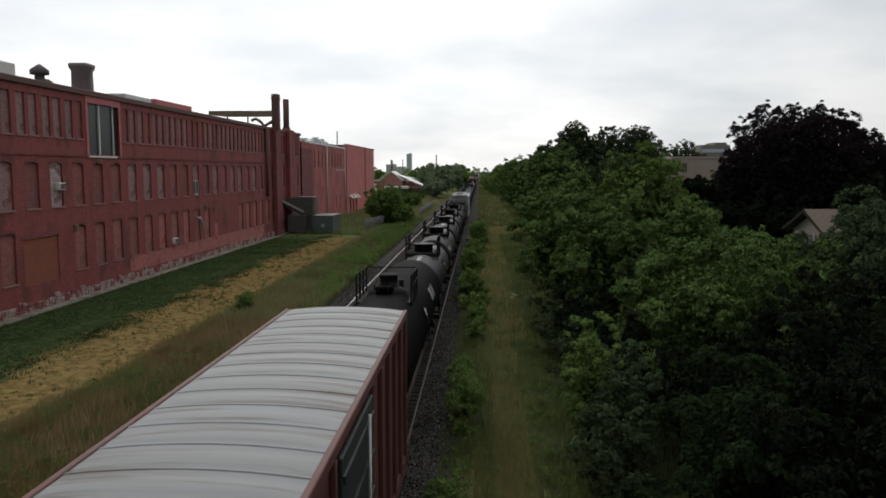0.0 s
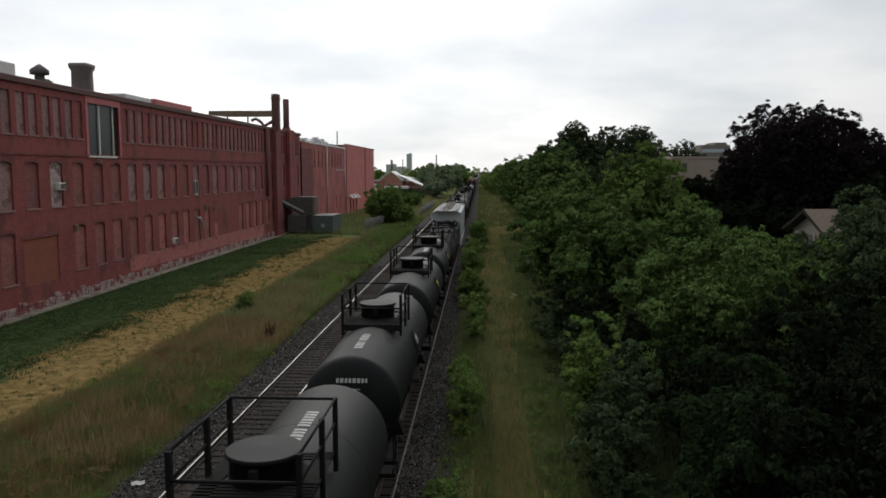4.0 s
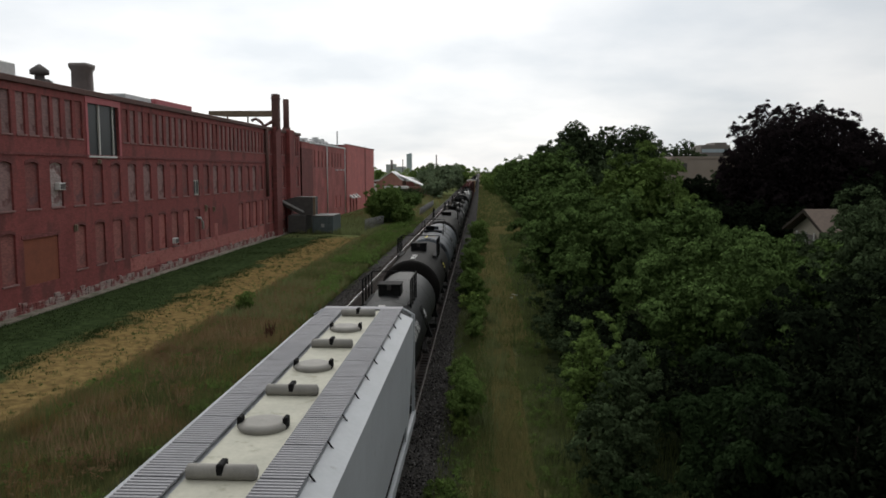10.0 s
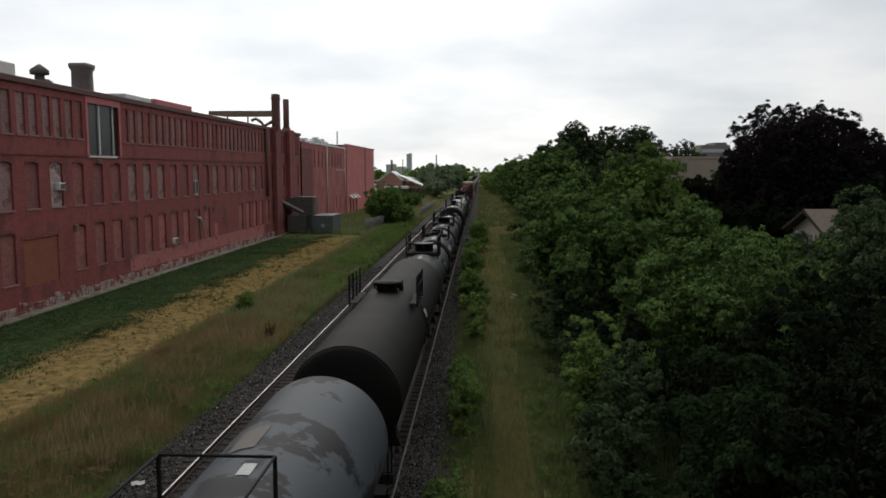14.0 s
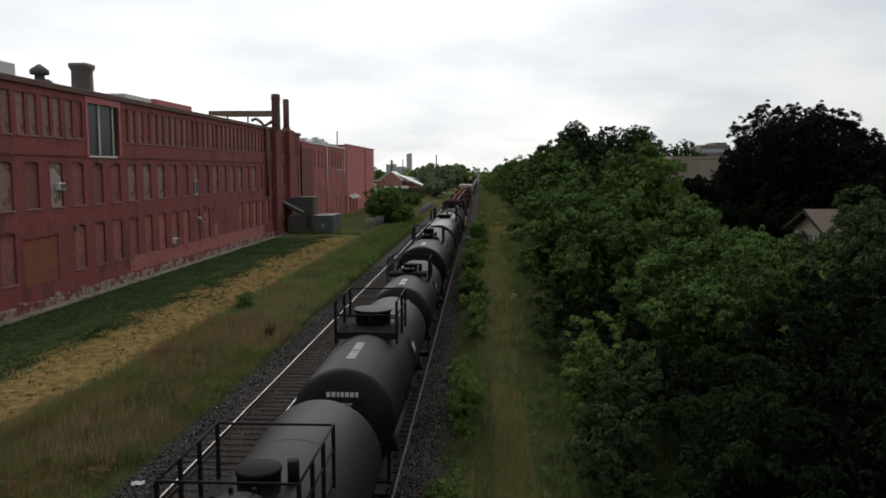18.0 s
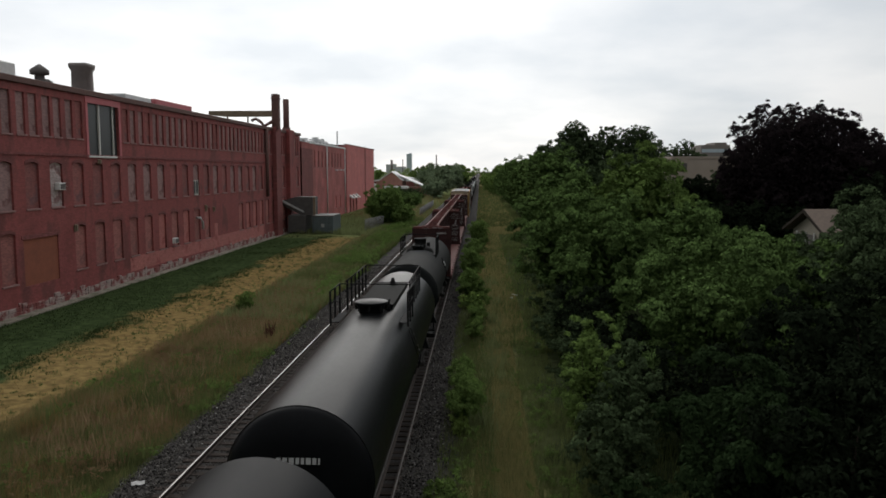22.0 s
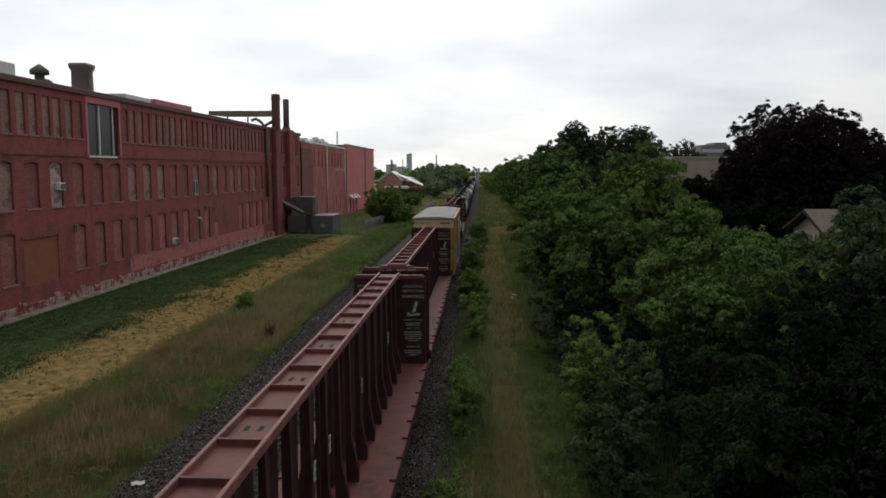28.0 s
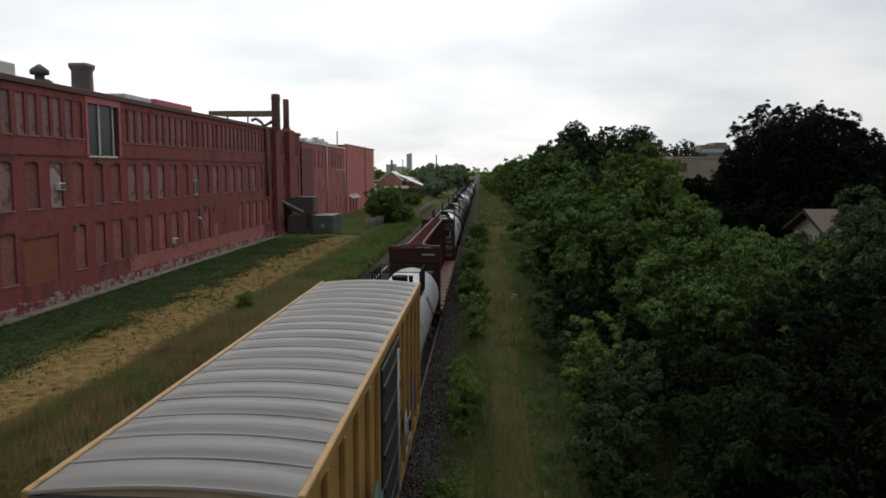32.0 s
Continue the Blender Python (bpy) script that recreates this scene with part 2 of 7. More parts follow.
add("leaf_weed", (0.135, 0.205, 0.058), 0.7, var=0.7, scale=0.6, fine=2.4, bump=0, island=0.4, spec=0.0, thin=0.3)
# leaves towards the town, with some haze put into the colour
add("leaf_town_hazed", (0.165, 0.215, 0.125), 0.7, var=0.6, scale=0.3, fine=1.5, bump=0, island=0.4, spec=0.0, thin=0.2)
add("leaf_bright", (0.110, 0.166, 0.045), 0.7, var=0.8, scale=0.6, fine=2.4, bump=0, island=0.4, spec=0.0, thin=0.1)
# skyline leaves, paled because haze is put into the colour
add("leaf_hazed", (0.245, 0.310, 0.140), 0.7, var=0.4, scale=0.3, fine=1.5, bump=0, island=0.4, spec=0.0, thin=0.42)
add("leaf_lime", (0.250, 0.350, 0.095), 0.7, var=0.5, scale=0.5, fine=2.0, bump=0, island=0.4, spec=0.0, thin=0.45)
add("fence_wire", (0.22, 0.22, 0.22), 0.7, var=0.2, scale=2)
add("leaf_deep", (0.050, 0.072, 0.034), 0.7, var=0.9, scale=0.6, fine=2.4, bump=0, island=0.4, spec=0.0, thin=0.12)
# near-black leaf green with shade put into its colour
add("leaf_shade", (0.0115, 0.0165, 0.0090), 0.75, var=0.9, scale=0.6, fine=2.4, bump=0, island=0.4, spec=0.0, thin=0.06)
add("leaf_purple", (0.0215, 0.0165, 0.0175), 0.7, var=0.55, scale=0.5, fine=2.0, bump=0, island=0.5, spec=0.0, thin=0.12)
add("bark", (0.035, 0.028, 0.022), 0.95, var=0.35, scale=5, bump=0.6, spec=0.1)
add("grass_tall", (0.165, 0.158, 0.068), 0.8, var=0.55, scale=0.35, fine=1.8, bump=0, island=0.25, spec=0.0, thin=0.6, stain=(0.235, 0.160, 0.085), stain_at=0.49, stain_scale=0.45, edge=2.0)
add("grass_rust", (0.225, 0.150, 0.088), 0.8, var=0.4, scale=0.3, fine=1.6, bump=0, island=0.25, spec=0.0, thin=0.45)
add("grass_green", (0.115, 0.138, 0.052), 0.8, var=0.55, scale=0.35, fine=1.8, bump=0, island=0.25, spec=0.0, thin=0.55)
add("grass_far", (0.190, 0.220, 0.098), 0.8, var=0.4, scale=0.15, fine=0.8, bump=0, island=0.25, spec=0.0, thin=0.45)
add("seed_tan", (0.285, 0.205, 0.120), 0.85, var=0.45, scale=0.5, fine=2.0, bump=0, island=0.25, spec=0.0, thin=0.5)
add("dock_rust", (0.095, 0.045, 0.032), 0.85, var=0.4, scale=2, fine=8, bump=0, island=0.3, spec=0.0, thin=0.2)
add("lawn_green", (0.045, 0.069, 0.026), 0.85, var=0.35, scale=0.2, fine=1.0, bump=0, island=0.4, spec=0.0, thin=0.3)
add("straw", (0.225, 0.160, 0.066), 0.9, var=0.55, scale=0.6, fine=3.0, bump=0, island=0.25, spec=0.0, thin=0.4)
add("grass_dry", (0.250, 0.222, 0.098), 0.85, var=0.5, scale=0.5, fine=2.0, bump=0, island=0.25, spec=0.0, thin=0.5)
add("siding_cream", (0.30, 0.27, 0.22), 0.8, var=0.1, scale=2)
add("shingle_brown", (0.115, 0.085, 0.066), 0.9, var=0.25, scale=3)
add("stucco_beige", (0.36, 0.30, 0.245), 0.9, var=0.12, scale=0.6)
add("far_concrete", (0.46, 0.45, 0.45), 0.9, var=0.12, scale=0.3)
# distant glass, paled to stand for haze
add("far_glass", (0.42, 0.49, 0.53), 0.5, var=0.12, scale=0.2)
add("apartment_brown", (0.21, 0.185, 0.165), 0.9, var=0.12, scale=0.3)
add("metal_roof", (0.66, 0.66, 0.66), 0.55, metal=0.0, var=0.15, scale=0.6)
add("car_paint", (0.5, 0.5, 0.5), 0.3, var=0.05)


def glass(name, tint):
    m = bpy.data.materials.new(name)
    m.use_nodes = True
    b = m.node_tree.nodes["Principled BSDF"]
    b.inputs["Base Color"].default_value = (*tint, 1)
    b.inputs["Roughness"].default_value, b.inputs["Specular IOR Level"].default_value = 0.3, 0.2
    M[name] = m


glass("window_glass", (0.035, 0.04, 0.04))


# ---- mesh building ----
class Shape:
    """Collects vertices and faces of one mesh."""

    def __init__(self):
        self.v, self.f, self.s = [], [], []

    def quad(self, *pts, smooth=False):
        i = len(self.v)
        self.v += [tuple(p) for p in pts]
        self.f.append(tuple(range(i, i + len(pts))))
        self.s.append(smooth)
        return self

    def box(self, x0, x1, y0, y1, z0, z1, bev=0.0):
        c, h = ((x0 + x1) / 2, (y0 + y1) / 2, (z0 + z1) / 2), (abs(x1 - x0) / 2, abs(y1 - y0) / 2, abs(z1 - z0) / 2)
        i = len(self.v)
        if bev <= 0:
            for sx in (-1, 1):
                for sy in (-1, 1):
                    for sz in (-1, 1):
                        self.v.append((c[0] + sx * h[0], c[1] + sy * h[1], c[2] + sz * h[2]))
            for q in ((0, 1, 3, 2), (4, 6, 7, 5), (0, 4, 5, 1), (2, 3, 7, 6), (0, 2, 6, 4), (1, 5, 7, 3)):
                self.f.append(tuple(i + k for k in q))
                self.s.append(False)
            return self
        b = min(bev, *[k * 0.9 for k in h])
        idx = {}
        for sx in (-1, 1):
            for sy in (-1, 1):
                for sz in (-1, 1):
                    s = (sx, sy, sz)
                    for a in range(3):
                        idx[s, a] = len(self.v)
                        self.v.append(tuple(c[k] + s[k] * (h[k] if k == a else h[k] - b) for k in range(3)))
        for a in range(3):
            u, w = (a + 1) % 3, (a + 2) % 3
            for sg in (-1, 1):
                ring = []
                for p, q in ((-1, -1), (1, -1), (1, 1), (-1, 1)):
                    s = [0, 0, 0]
                    s[a], s[u], s[w] = sg, p, q
                    ring.append(idx[tuple(s), a])
                self.f.append(tuple(ring if sg > 0 else ring[::-1]))
                self.s.append(False)
        for a in range(3):
            u, w = (a + 1) % 3, (a + 2) % 3
            for p in (-1, 1):
                for q in (-1, 1):
                    s0, s1 = [0, 0, 0], [0, 0, 0]
                    s0[a], s1[a] = -1, 1
                    s0[u] = s1[u] = p
                    s0[w] = s1[w] = q
                    s0, s1 = tuple(s0), tuple(s1)
                    ring = (idx[s0, u], idx[s1, u], idx[s1, w], idx[s0, w])
                    self.f.append(ring if p * q > 0 else ring[::-1])
                    self.s.append(False)
        for sx in (-1, 1):
            for sy in (-1, 1):
                for sz in (-1, 1):
                    s = (sx, sy, sz)
                    ring = (idx[s, 0], idx[s, 1], idx[s, 2])
                    self.f.append(ring if sx * sy * sz > 0 else ring[::-1])
                    self.s.append(False)
        return self

    def tube(self, pts, r, seg=8, caps=True):
        """A round bar along a line of points; r one radius or one a point."""
        pts = [Vector(p) for p in pts]
        rs = r if isinstance(r, (list, tuple)) else [r] * len(pts)
        i = len(self.v)
        for k, p in enumerate(pts):
            d = (pts[min(k + 1, len(pts) - 1)] - pts[max(k - 1, 0)]).normalized()
            side = d.orthogonal().normalized() if abs(d.z) > 0.95 else Vector((-d.y, d.x, 0)).normalized()
            up = d.cross(side)
            for j in range(seg):
                a = 2 * math.pi * j / seg
                self.v.append(tuple(p + (side * math.cos(a) + up * math.sin(a)) * rs[k]))
        for k in range(len(pts) - 1):
            for j in range(seg):
                a, b = i + k * seg + j, i + k * seg + (j + 1) % seg
                self.f.append((a, b, b + seg, a + seg))
                self.s.append(True)
        if caps:
            self.f.append(tuple(i + j for j in range(seg))[::-1])
            self.f.append(tuple(i + (len(pts) - 1) * seg + j for j in range(seg)))
            self.s += [False, False]
        return self

    def lathe(self, prof, centre=(0, 0, 0), axis="z", seg=32):
        """A turned body: prof rows of (radius, along)."""
        i = len(self.v)
        for r, h in prof:
            for j in range(seg):
                a = 2 * math.pi * j / seg
                p = (r * math.cos(a), r * math.sin(a), h)
                if axis == "y":
                    p = (p[0], p[2], p[1])
                elif axis == "x":
                    p = (p[2], p[0], p[1])
                self.v.append((p[0] + centre[0], p[1] + centre[1], p[2] + centre[2]))
        for k in range(len(prof) - 1):
            for j in range(seg):
                a, b = i + k * seg + j, i + k * seg + (j + 1) % seg
                q = (a, b, b + seg, a + seg)
                self.f.append(q[::-1] if axis == "y" else q)
                self.s.append(True)
        return self

    def prism(self, outline, axis, a0, a1):
        """An outline of (u, w) pushed along an axis from a0 to a1."""
        i, k = len(self.v), len(outline)
        for a in (a0, a1):
            for u, w in outline:
                self.v.append({"x": (a, u, w), "y": (u, a, w), "z": (u, w, a)}[axis])
        self.f.append(tuple(range(i, i + k))[::-1])
        self.f.append(tuple(range(i + k, i + 2 * k)))
        self.s += [False, False]
        for j in range(k):
            m = (j + 1) % k
            self.f.append((i + j, i + m, i + k + m, i + k + j))
            self.s.append(False)
        return self

    def mesh(self, name, material):
        me = bpy.data.meshes.new(name)
        me.from_pydata(self.v, [], self.f)
        me.polygons.foreach_set("use_smooth", self.s)
        me.materials.append(material)
        me.update()
        return me


def part(name, shape, material, parent=None, label="", at=None):
    """One mesh object under a thing or a part."""
    ob = new(name, shape if isinstance(shape, bpy.types.Mesh) else shape.mesh(name, M[material]))
    if parent is not None:
        ob.parent = parent
    if at is not None:
        ob.matrix_basis = at
    if label:
        ob["label"] = label
    return ob


def thing(name, label, category, group="", m=None, kind=""):
    e = new(name)
    e.empty_display_size = 0.2
    if m is not None:
        e.matrix_basis = m
    return tagged(e, label, category, group, kind)


def cloud_mesh(name, verts, faces, material):
    """A mesh from arrays; faces all of one size."""
    me = bpy.data.meshes.new(name)
    n, k = faces.shape
    me.vertices.add(len(verts))
    me.vertices.foreach_set("co", verts.astype(np.float32).ravel())
    me.loops.add(n * k)
    me.loops.foreach_set("vertex_index", faces.astype(np.int32).ravel())
    me.polygons.add(n)
    me.polygons.foreach_set("loop_start", np.arange(0, n * k, k, dtype=np.int32))
    me.update(calc_edges=True)
    me.materials.append(M[material])
    return me


def text_part(name, words, size, material, parent, m, label=""):
    """Raised lettering as one mesh."""
    cu = bpy.data.curves.new(name, "FONT")
    cu.body, cu.size, cu.align_x, cu.extrude = words, size, "CENTER", 0.004
    tmp = bpy.data.objects.new(name, cu)
    me = bpy.data.meshes.new_from_object(tmp)
    bpy.data.objects.remove(tmp)
    me.materials.clear()
    me.materials.append(M[material])
    return part(name, me, material, parent, label, m)


def bars(rng, widths, height, line_gap, depth=0.006):
    """Unreadable writing: rows of short plain bars in the x-z plane, facing -y."""
    s = Shape()
    for r, w in enumerate(widths):
        x = -w / 2
        while x < w / 2 - 0.02:
            q = min(rng.uniform(0.5, 0.85) * height, w / 2 - x)
            s.box(x, x + q, -depth, 0, -r * line_gap - height, -r * line_gap)
            x += q + height * 0.28
    return s


# ---- ground ----
GZ = -0.55


def gz(x, y):
    """Height of the ground."""
    z = GZ
    if x < -12:
        z += 0.25 * min(1, (-12 - x) / 10)
    if x > 4:
        z += 0.05 * min(1, (x - 4) / 8)
    return z


def spread(a, b, step, far, grow):
    v = [a + step * i for i in range(int((b - a) / step) + 1)]
    lo, hi, s = a, b, step
    left, right = [], []
    while hi < far:
        s *= grow
        lo, hi = lo - s, hi + s
        left.append(lo)
        right.append(hi)
    return left[::-1] + v + right


def ground_material():
    m = mat("ground_soil", (0.06, 0.075, 0.03), 0.95, var=0.3, scale=0.5, fine=6, bump=0.8, spec=0.0)
    n, l = m.node_tree.nodes, m.node_tree.links
    tco = n.new("ShaderNodeTexCoord")
    sp = n.new("ShaderNodeSeparateXYZ")
    l.new(tco.outputs["Object"], sp.inputs[0])
    nz = n.new("ShaderNodeTexNoise")
    nz.inputs["Scale"].default_value, nz.inputs["Detail"].default_value, nz.inputs["Roughness"].default_value = 0.35, 8, 0.65
    l.new(tco.outputs["Object"], nz.inputs["Vector"])

    def mm(op, a, b):
        q = n.new("ShaderNodeMath")
        q.operation = op
        for i, v in enumerate((a, b)):
            if isinstance(v, (int, float)):
                q.inputs[i].default_value = v
            else:
                l.new(v, q.inputs[i])
        return q.outputs[0]
    x = mm("ADD", sp.outputs[0], mm("MULTIPLY", mm("SUBTRACT", nz.outputs[0], 0.5), 7.0))
    u = mm("DIVIDE", mm("ADD", x, 30.0), 40.0)
    r = n.new("ShaderNodeValToRGB")
    stops = ((0.0, (0.042, 0.062, 0.025)), (0.205, (0.042, 0.062, 0.025)), (0.235, (0.205, 0.145, 0.060)), (0.345, (0.20, 0.142, 0.060)), (0.385, (0.135, 0.125, 0.048)), (0.48, (0.14, 0.115, 0.05)),
             (0.725, (0.05, 0.06, 0.028)), (0.75, (0.21, 0.18, 0.08)), (0.775, (0.19, 0.165, 0.075)), (0.795, (0.085, 0.095, 0.042)), (0.83, (0.035, 0.045, 0.02)), (1.0, (0.03, 0.04, 0.018)))
    while len(r.color_ramp.elements) < len(stops):
        r.color_ramp.elements.new(0.5)
    for e, (p, c) in zip(r.color_ramp.elements, stops):
        e.position, e.color = p, (*c, 1)
    l.new(u, r.inputs[0])
    # the straw strip ends some way along; beyond it all is rough grass
    yy = mm("ADD", sp.outputs[1], mm("MULTIPLY", mm("SUBTRACT", nz.outputs[0], 0.5), 14.0))
    far = n.new("ShaderNodeMapRange")
    far.inputs[1].default_value, far.inputs[2].default_value = 99.0, 104.0
    l.new(yy, far.inputs[0])
    left = n.new("ShaderNodeMath")
    left.operation = "LESS_THAN"
    left.inputs[1].default_value = -10.0
    l.new(sp.outputs[0], left.inputs[0])
    mx = n.new("ShaderNodeMix")
    mx.data_type = "RGBA"
    l.new(mm("MULTIPLY", far.outputs[0], left.outputs[0]), mx.inputs[0])
    l.new(r.outputs[0], mx.inputs[6])
    mx.inputs[7].default_value = (0.135, 0.155, 0.065, 1)
    mv = n.new("ShaderNodeMix")
    mv.data_type, mv.blend_type = "RGBA", "MULTIPLY"
    mv.inputs[0].default_value = 0.8
    l.new(mx.outputs[2], mv.inputs[6])
    n4 = n.new("ShaderNodeTexNoise")
    n4.inputs["Scale"].default_value, n4.inputs["Detail"].default_value = 2.2, 8
    l.new(tco.outputs["Object"], n4.inputs["Vector"])
    r4 = n.new("ShaderNodeValToRGB")
    r4.color_ramp.elements[0].position, r4.color_ramp.elements[1].position = 0.3, 0.7
    r4.color_ramp.elements[0].color, r4.color_ramp.elements[1].color = (0.45, 0.45, 0.45, 1), (1.35, 1.35, 1.35, 1)
    l.new(n4.outputs[0], r4.inputs[0])
    l.new(r4.outputs[0], mv.inputs[7])
    l.new(mv.outputs[2], n["Principled BSDF"].inputs["Base Color"])
    return m


M["ground_soil"] = ground_material()
xs, ys = spread(-40, 24, 1.0, 4000, 1.5), spread(-20, 150, 2.0, 4200, 1.5)
gs = Shape()
gs.v = [(x, y, gz(x, y) + (0.06 * noise.noise((x * 0.3, y * 0.3, 0)) if -40 < x < 30 and -30 < y < 200 else 0)) for y in ys for x in xs]
w = len(xs)
gs.f = [(j * w + i, j * w + i + 1, (j + 1) * w + i + 1, (j + 1) * w + i) for j in range(len(ys) - 1) for i in range(w - 1)]
gs.s = [True] * len(gs.f)
ground = tagged(part("ground", gs, "ground_soil"), "rough grassy ground beside the railway", "ground", kind="structure")

# ballast bed under both tracks
X_TRAIN, X_LEFT = -3.54, -7.77
bs = Shape()
prof = [(-11.2, GZ - 0.05), (-10.2, -0.36), (-9.6, -0.24), (-9.0, -0.2), (-6.5, -0.2), (-5.7, -0.28), (-4.8, -0.2), (-2.2, -0.2), (-1.7, -0.26), (-1.1, -0.42), (-0.4, GZ - 0.05)]
yb = spread(-10, 150, 1.0, 2500, 1.4)
bs.v = [(x + 0.12 * noise.noise((x, y * 0.7, 3)), y, z + 0.035 * noise.noise((x * 2, y * 1.1, 9))) for y in yb for x, z in prof]
w = len(prof)
bs.f = [(j * w + i, j * w + i + 1, (j + 1) * w + i + 1, (j + 1) * w + i) for j in range(len(yb) - 1) for i in range(w - 1)]
bs.s = [True] * len(bs.f)
tagged(part("ballast_bed", bs, "ballast"), "dark grey crushed stone ballast under two tracks", "ballast", kind="structure")


def rail_shape(y0, y1):
    s = Shape()
    s.prism([(-0.07, -0.17), (0.07, -0.17), (0.07, -0.155), (0.012, -0.135), (0.012, -0.045), (0.037, -0.035), (0.037, -0.006), (-0.037, -0.006), (-0.037, -0.035), (-0.012, -0.045), (-0.012, -0.135), (-0.07, -0.155)], "y", y0, y1)
    return s


def railway_track(x, label):
    e = thing("railway_track", label, "track", "railway tracks", pose(x, 0, 0), "structure")
    for sx in (-0.754, 0.754):
        r = part("rail", rail_shape(-400, 2400), "rail_rust", e, at=pose(sx, 0, 0))
        part("railhead", Shape().box(-0.021, 0.021, -400, 2400, -0.006, 0.0), "rail_steel", r, "worn shiny running surface")
    return e


track_left = railway_track(X_LEFT, "empty railway track with steel rails on dark wooden ties")
track_train = railway_track(X_TRAIN, "railway track under the freight train")
spare = Shape()
spare.prism([(-0.07, -0.16), (0.07, -0.16), (0.012, -0.12), (0.012, -0.05), (0.036, -0.03), (0.036, 0.0), (-0.036, 0.0), (-0.036, -0.03), (-0.012, -0.05), (-0.012, -0.12)], "y", 4, 140)
sp = thing("spare_rail", "long loose steel rail lying on the tie ends", "rail", m=pose(-2.33, 0, -0.04))
part("rail", spare, "rail_rust", sp)
part("railhead", Shape().box(0.012, 0.034, 4, 140, 0.0, 0.004), "rail_steel", sp, "worn bright edge")


# ---- brick mill ----
def facade_wall(parent, length, height, openings, thick=0.45, material="brick_red", name="wall"):
    """A wall along local y, face at x = 0 looking to +x, with real openings (y0, y1, z0, z1)."""
    yc = sorted({0.0, length, *[o[0] for o in openings], *[o[1] for o in openings]})
    s = Shape()
    for a, b in zip(yc, yc[1:]):
        if b - a < 1e-4:
            continue
        mid = (a + b) / 2
        col = sorted((o[2], o[3]) for o in openings if o[0] <= mid <= o[1])
        z = 0.0
        for z0, z1 in col:
            if z0 > z:
                s.box(-thick, 0, a, b, z, z0)
            z = z1
        if z < height:
            s.box(-thick, 0, a, b, z, height)
    bm = bmesh.new()
    me = s.mesh(name, M[material])
    bm.from_mesh(me)
    bmesh.ops.remove_doubles(bm, verts=bm.verts, dist=0.001)
    bm.to_mesh(me)
    bm.free()
    return part(name, me, material, parent)


def strip(s, low, high, x0, x1):
    """A curved band of even thickness between two lines of (y, z), as one body."""
    i, n = len(s.v), len(low)
    for x in (x0, x1):
        for (ya, za), (yb_, zb) in zip(low, high):
            s.v += [(x, ya, za), (x, yb_, max(zb, za + 0.001))]
    for k in range(n - 1):
        a, b = i + 2 * k, i + 2 * n + 2 * k
        s.f += [(a, a + 1, a + 3, a + 2), (b, b + 2, b + 3, b + 1), (a, a + 2, b + 2, b), (a + 1, b + 1, b + 3, a + 3)]
        s.s += [False] * 4
    e = i + 2 * (n - 1)
    s.f += [(i, i + 2 * n, i + 2 * n + 1, i + 1), (e, e + 1, e + 2 * n + 1, e + 2 * n)]
    s.s += [False] * 2


def arch_piece(w, rise, depth):
    """The brick that fills the corners over a segmental arch; opening from y = 0 to w, top at z = 0."""
    s = Shape()
    n = 8
    top = [(w * i / n, -rise + rise * (1 - (2 * i / n - 1) ** 2)) for i in range(n + 1)]
    strip(s, [(y, z) for y, z in top], [(y, 0.0) for y, z in top], -depth, 0.0)
    return s


def mill_window(parent, y0, y1, z0, z1, infill, arch=0.25, real=False):
    w, h = y1 - y0, z1 - z0
    key = (round(w, 2), round(h, 2))
    win = part("window", Shape().box(-0.30, -0.13, 0.0, w, 0.0, h), infill, parent, at=pose(0, y0, z0))
    part("sill", Shape().box(-0.1, 0.07, -0.06, w + 0.06, -0.12, 0.0, 0.015), "stone_sill", win)
    if arch:
        part("arch", arch_piece(w, arch, 0.4), "brick_red", win, at=pose(0.004, 0, h))
        a = Shape()
        n = 8
        pts = [(w * i / n, h - arch + arch * (1 - (2 * i / n - 1) ** 2)) for i in range(n + 1)]
        strip(a, pts, [(q, r + 0.2) for q, r in pts], -0.05, 0.03)
        part("lintel", a, "brick_dark", win)
    if real:         # a small window is left open in the lower half
        part("pane", Shape().box(-0.16, -0.11, 0.12, w - 0.12, 0.1, h * 0.46), "window_glass", win)
        f = Shape()
        for ya in (0.05, w / 2 - 0.04, w - 0.12):
            f.box(-0.13, -0.07, ya, ya + 0.08, 0.05, h * 0.46)
        for za in (0.03, h * 0.46):
            f.box(-0.13, -0.08, 0.04, w - 0.04, za, za + 0.08)
        part("frame", f, "window_frame_paint", win)
    return win


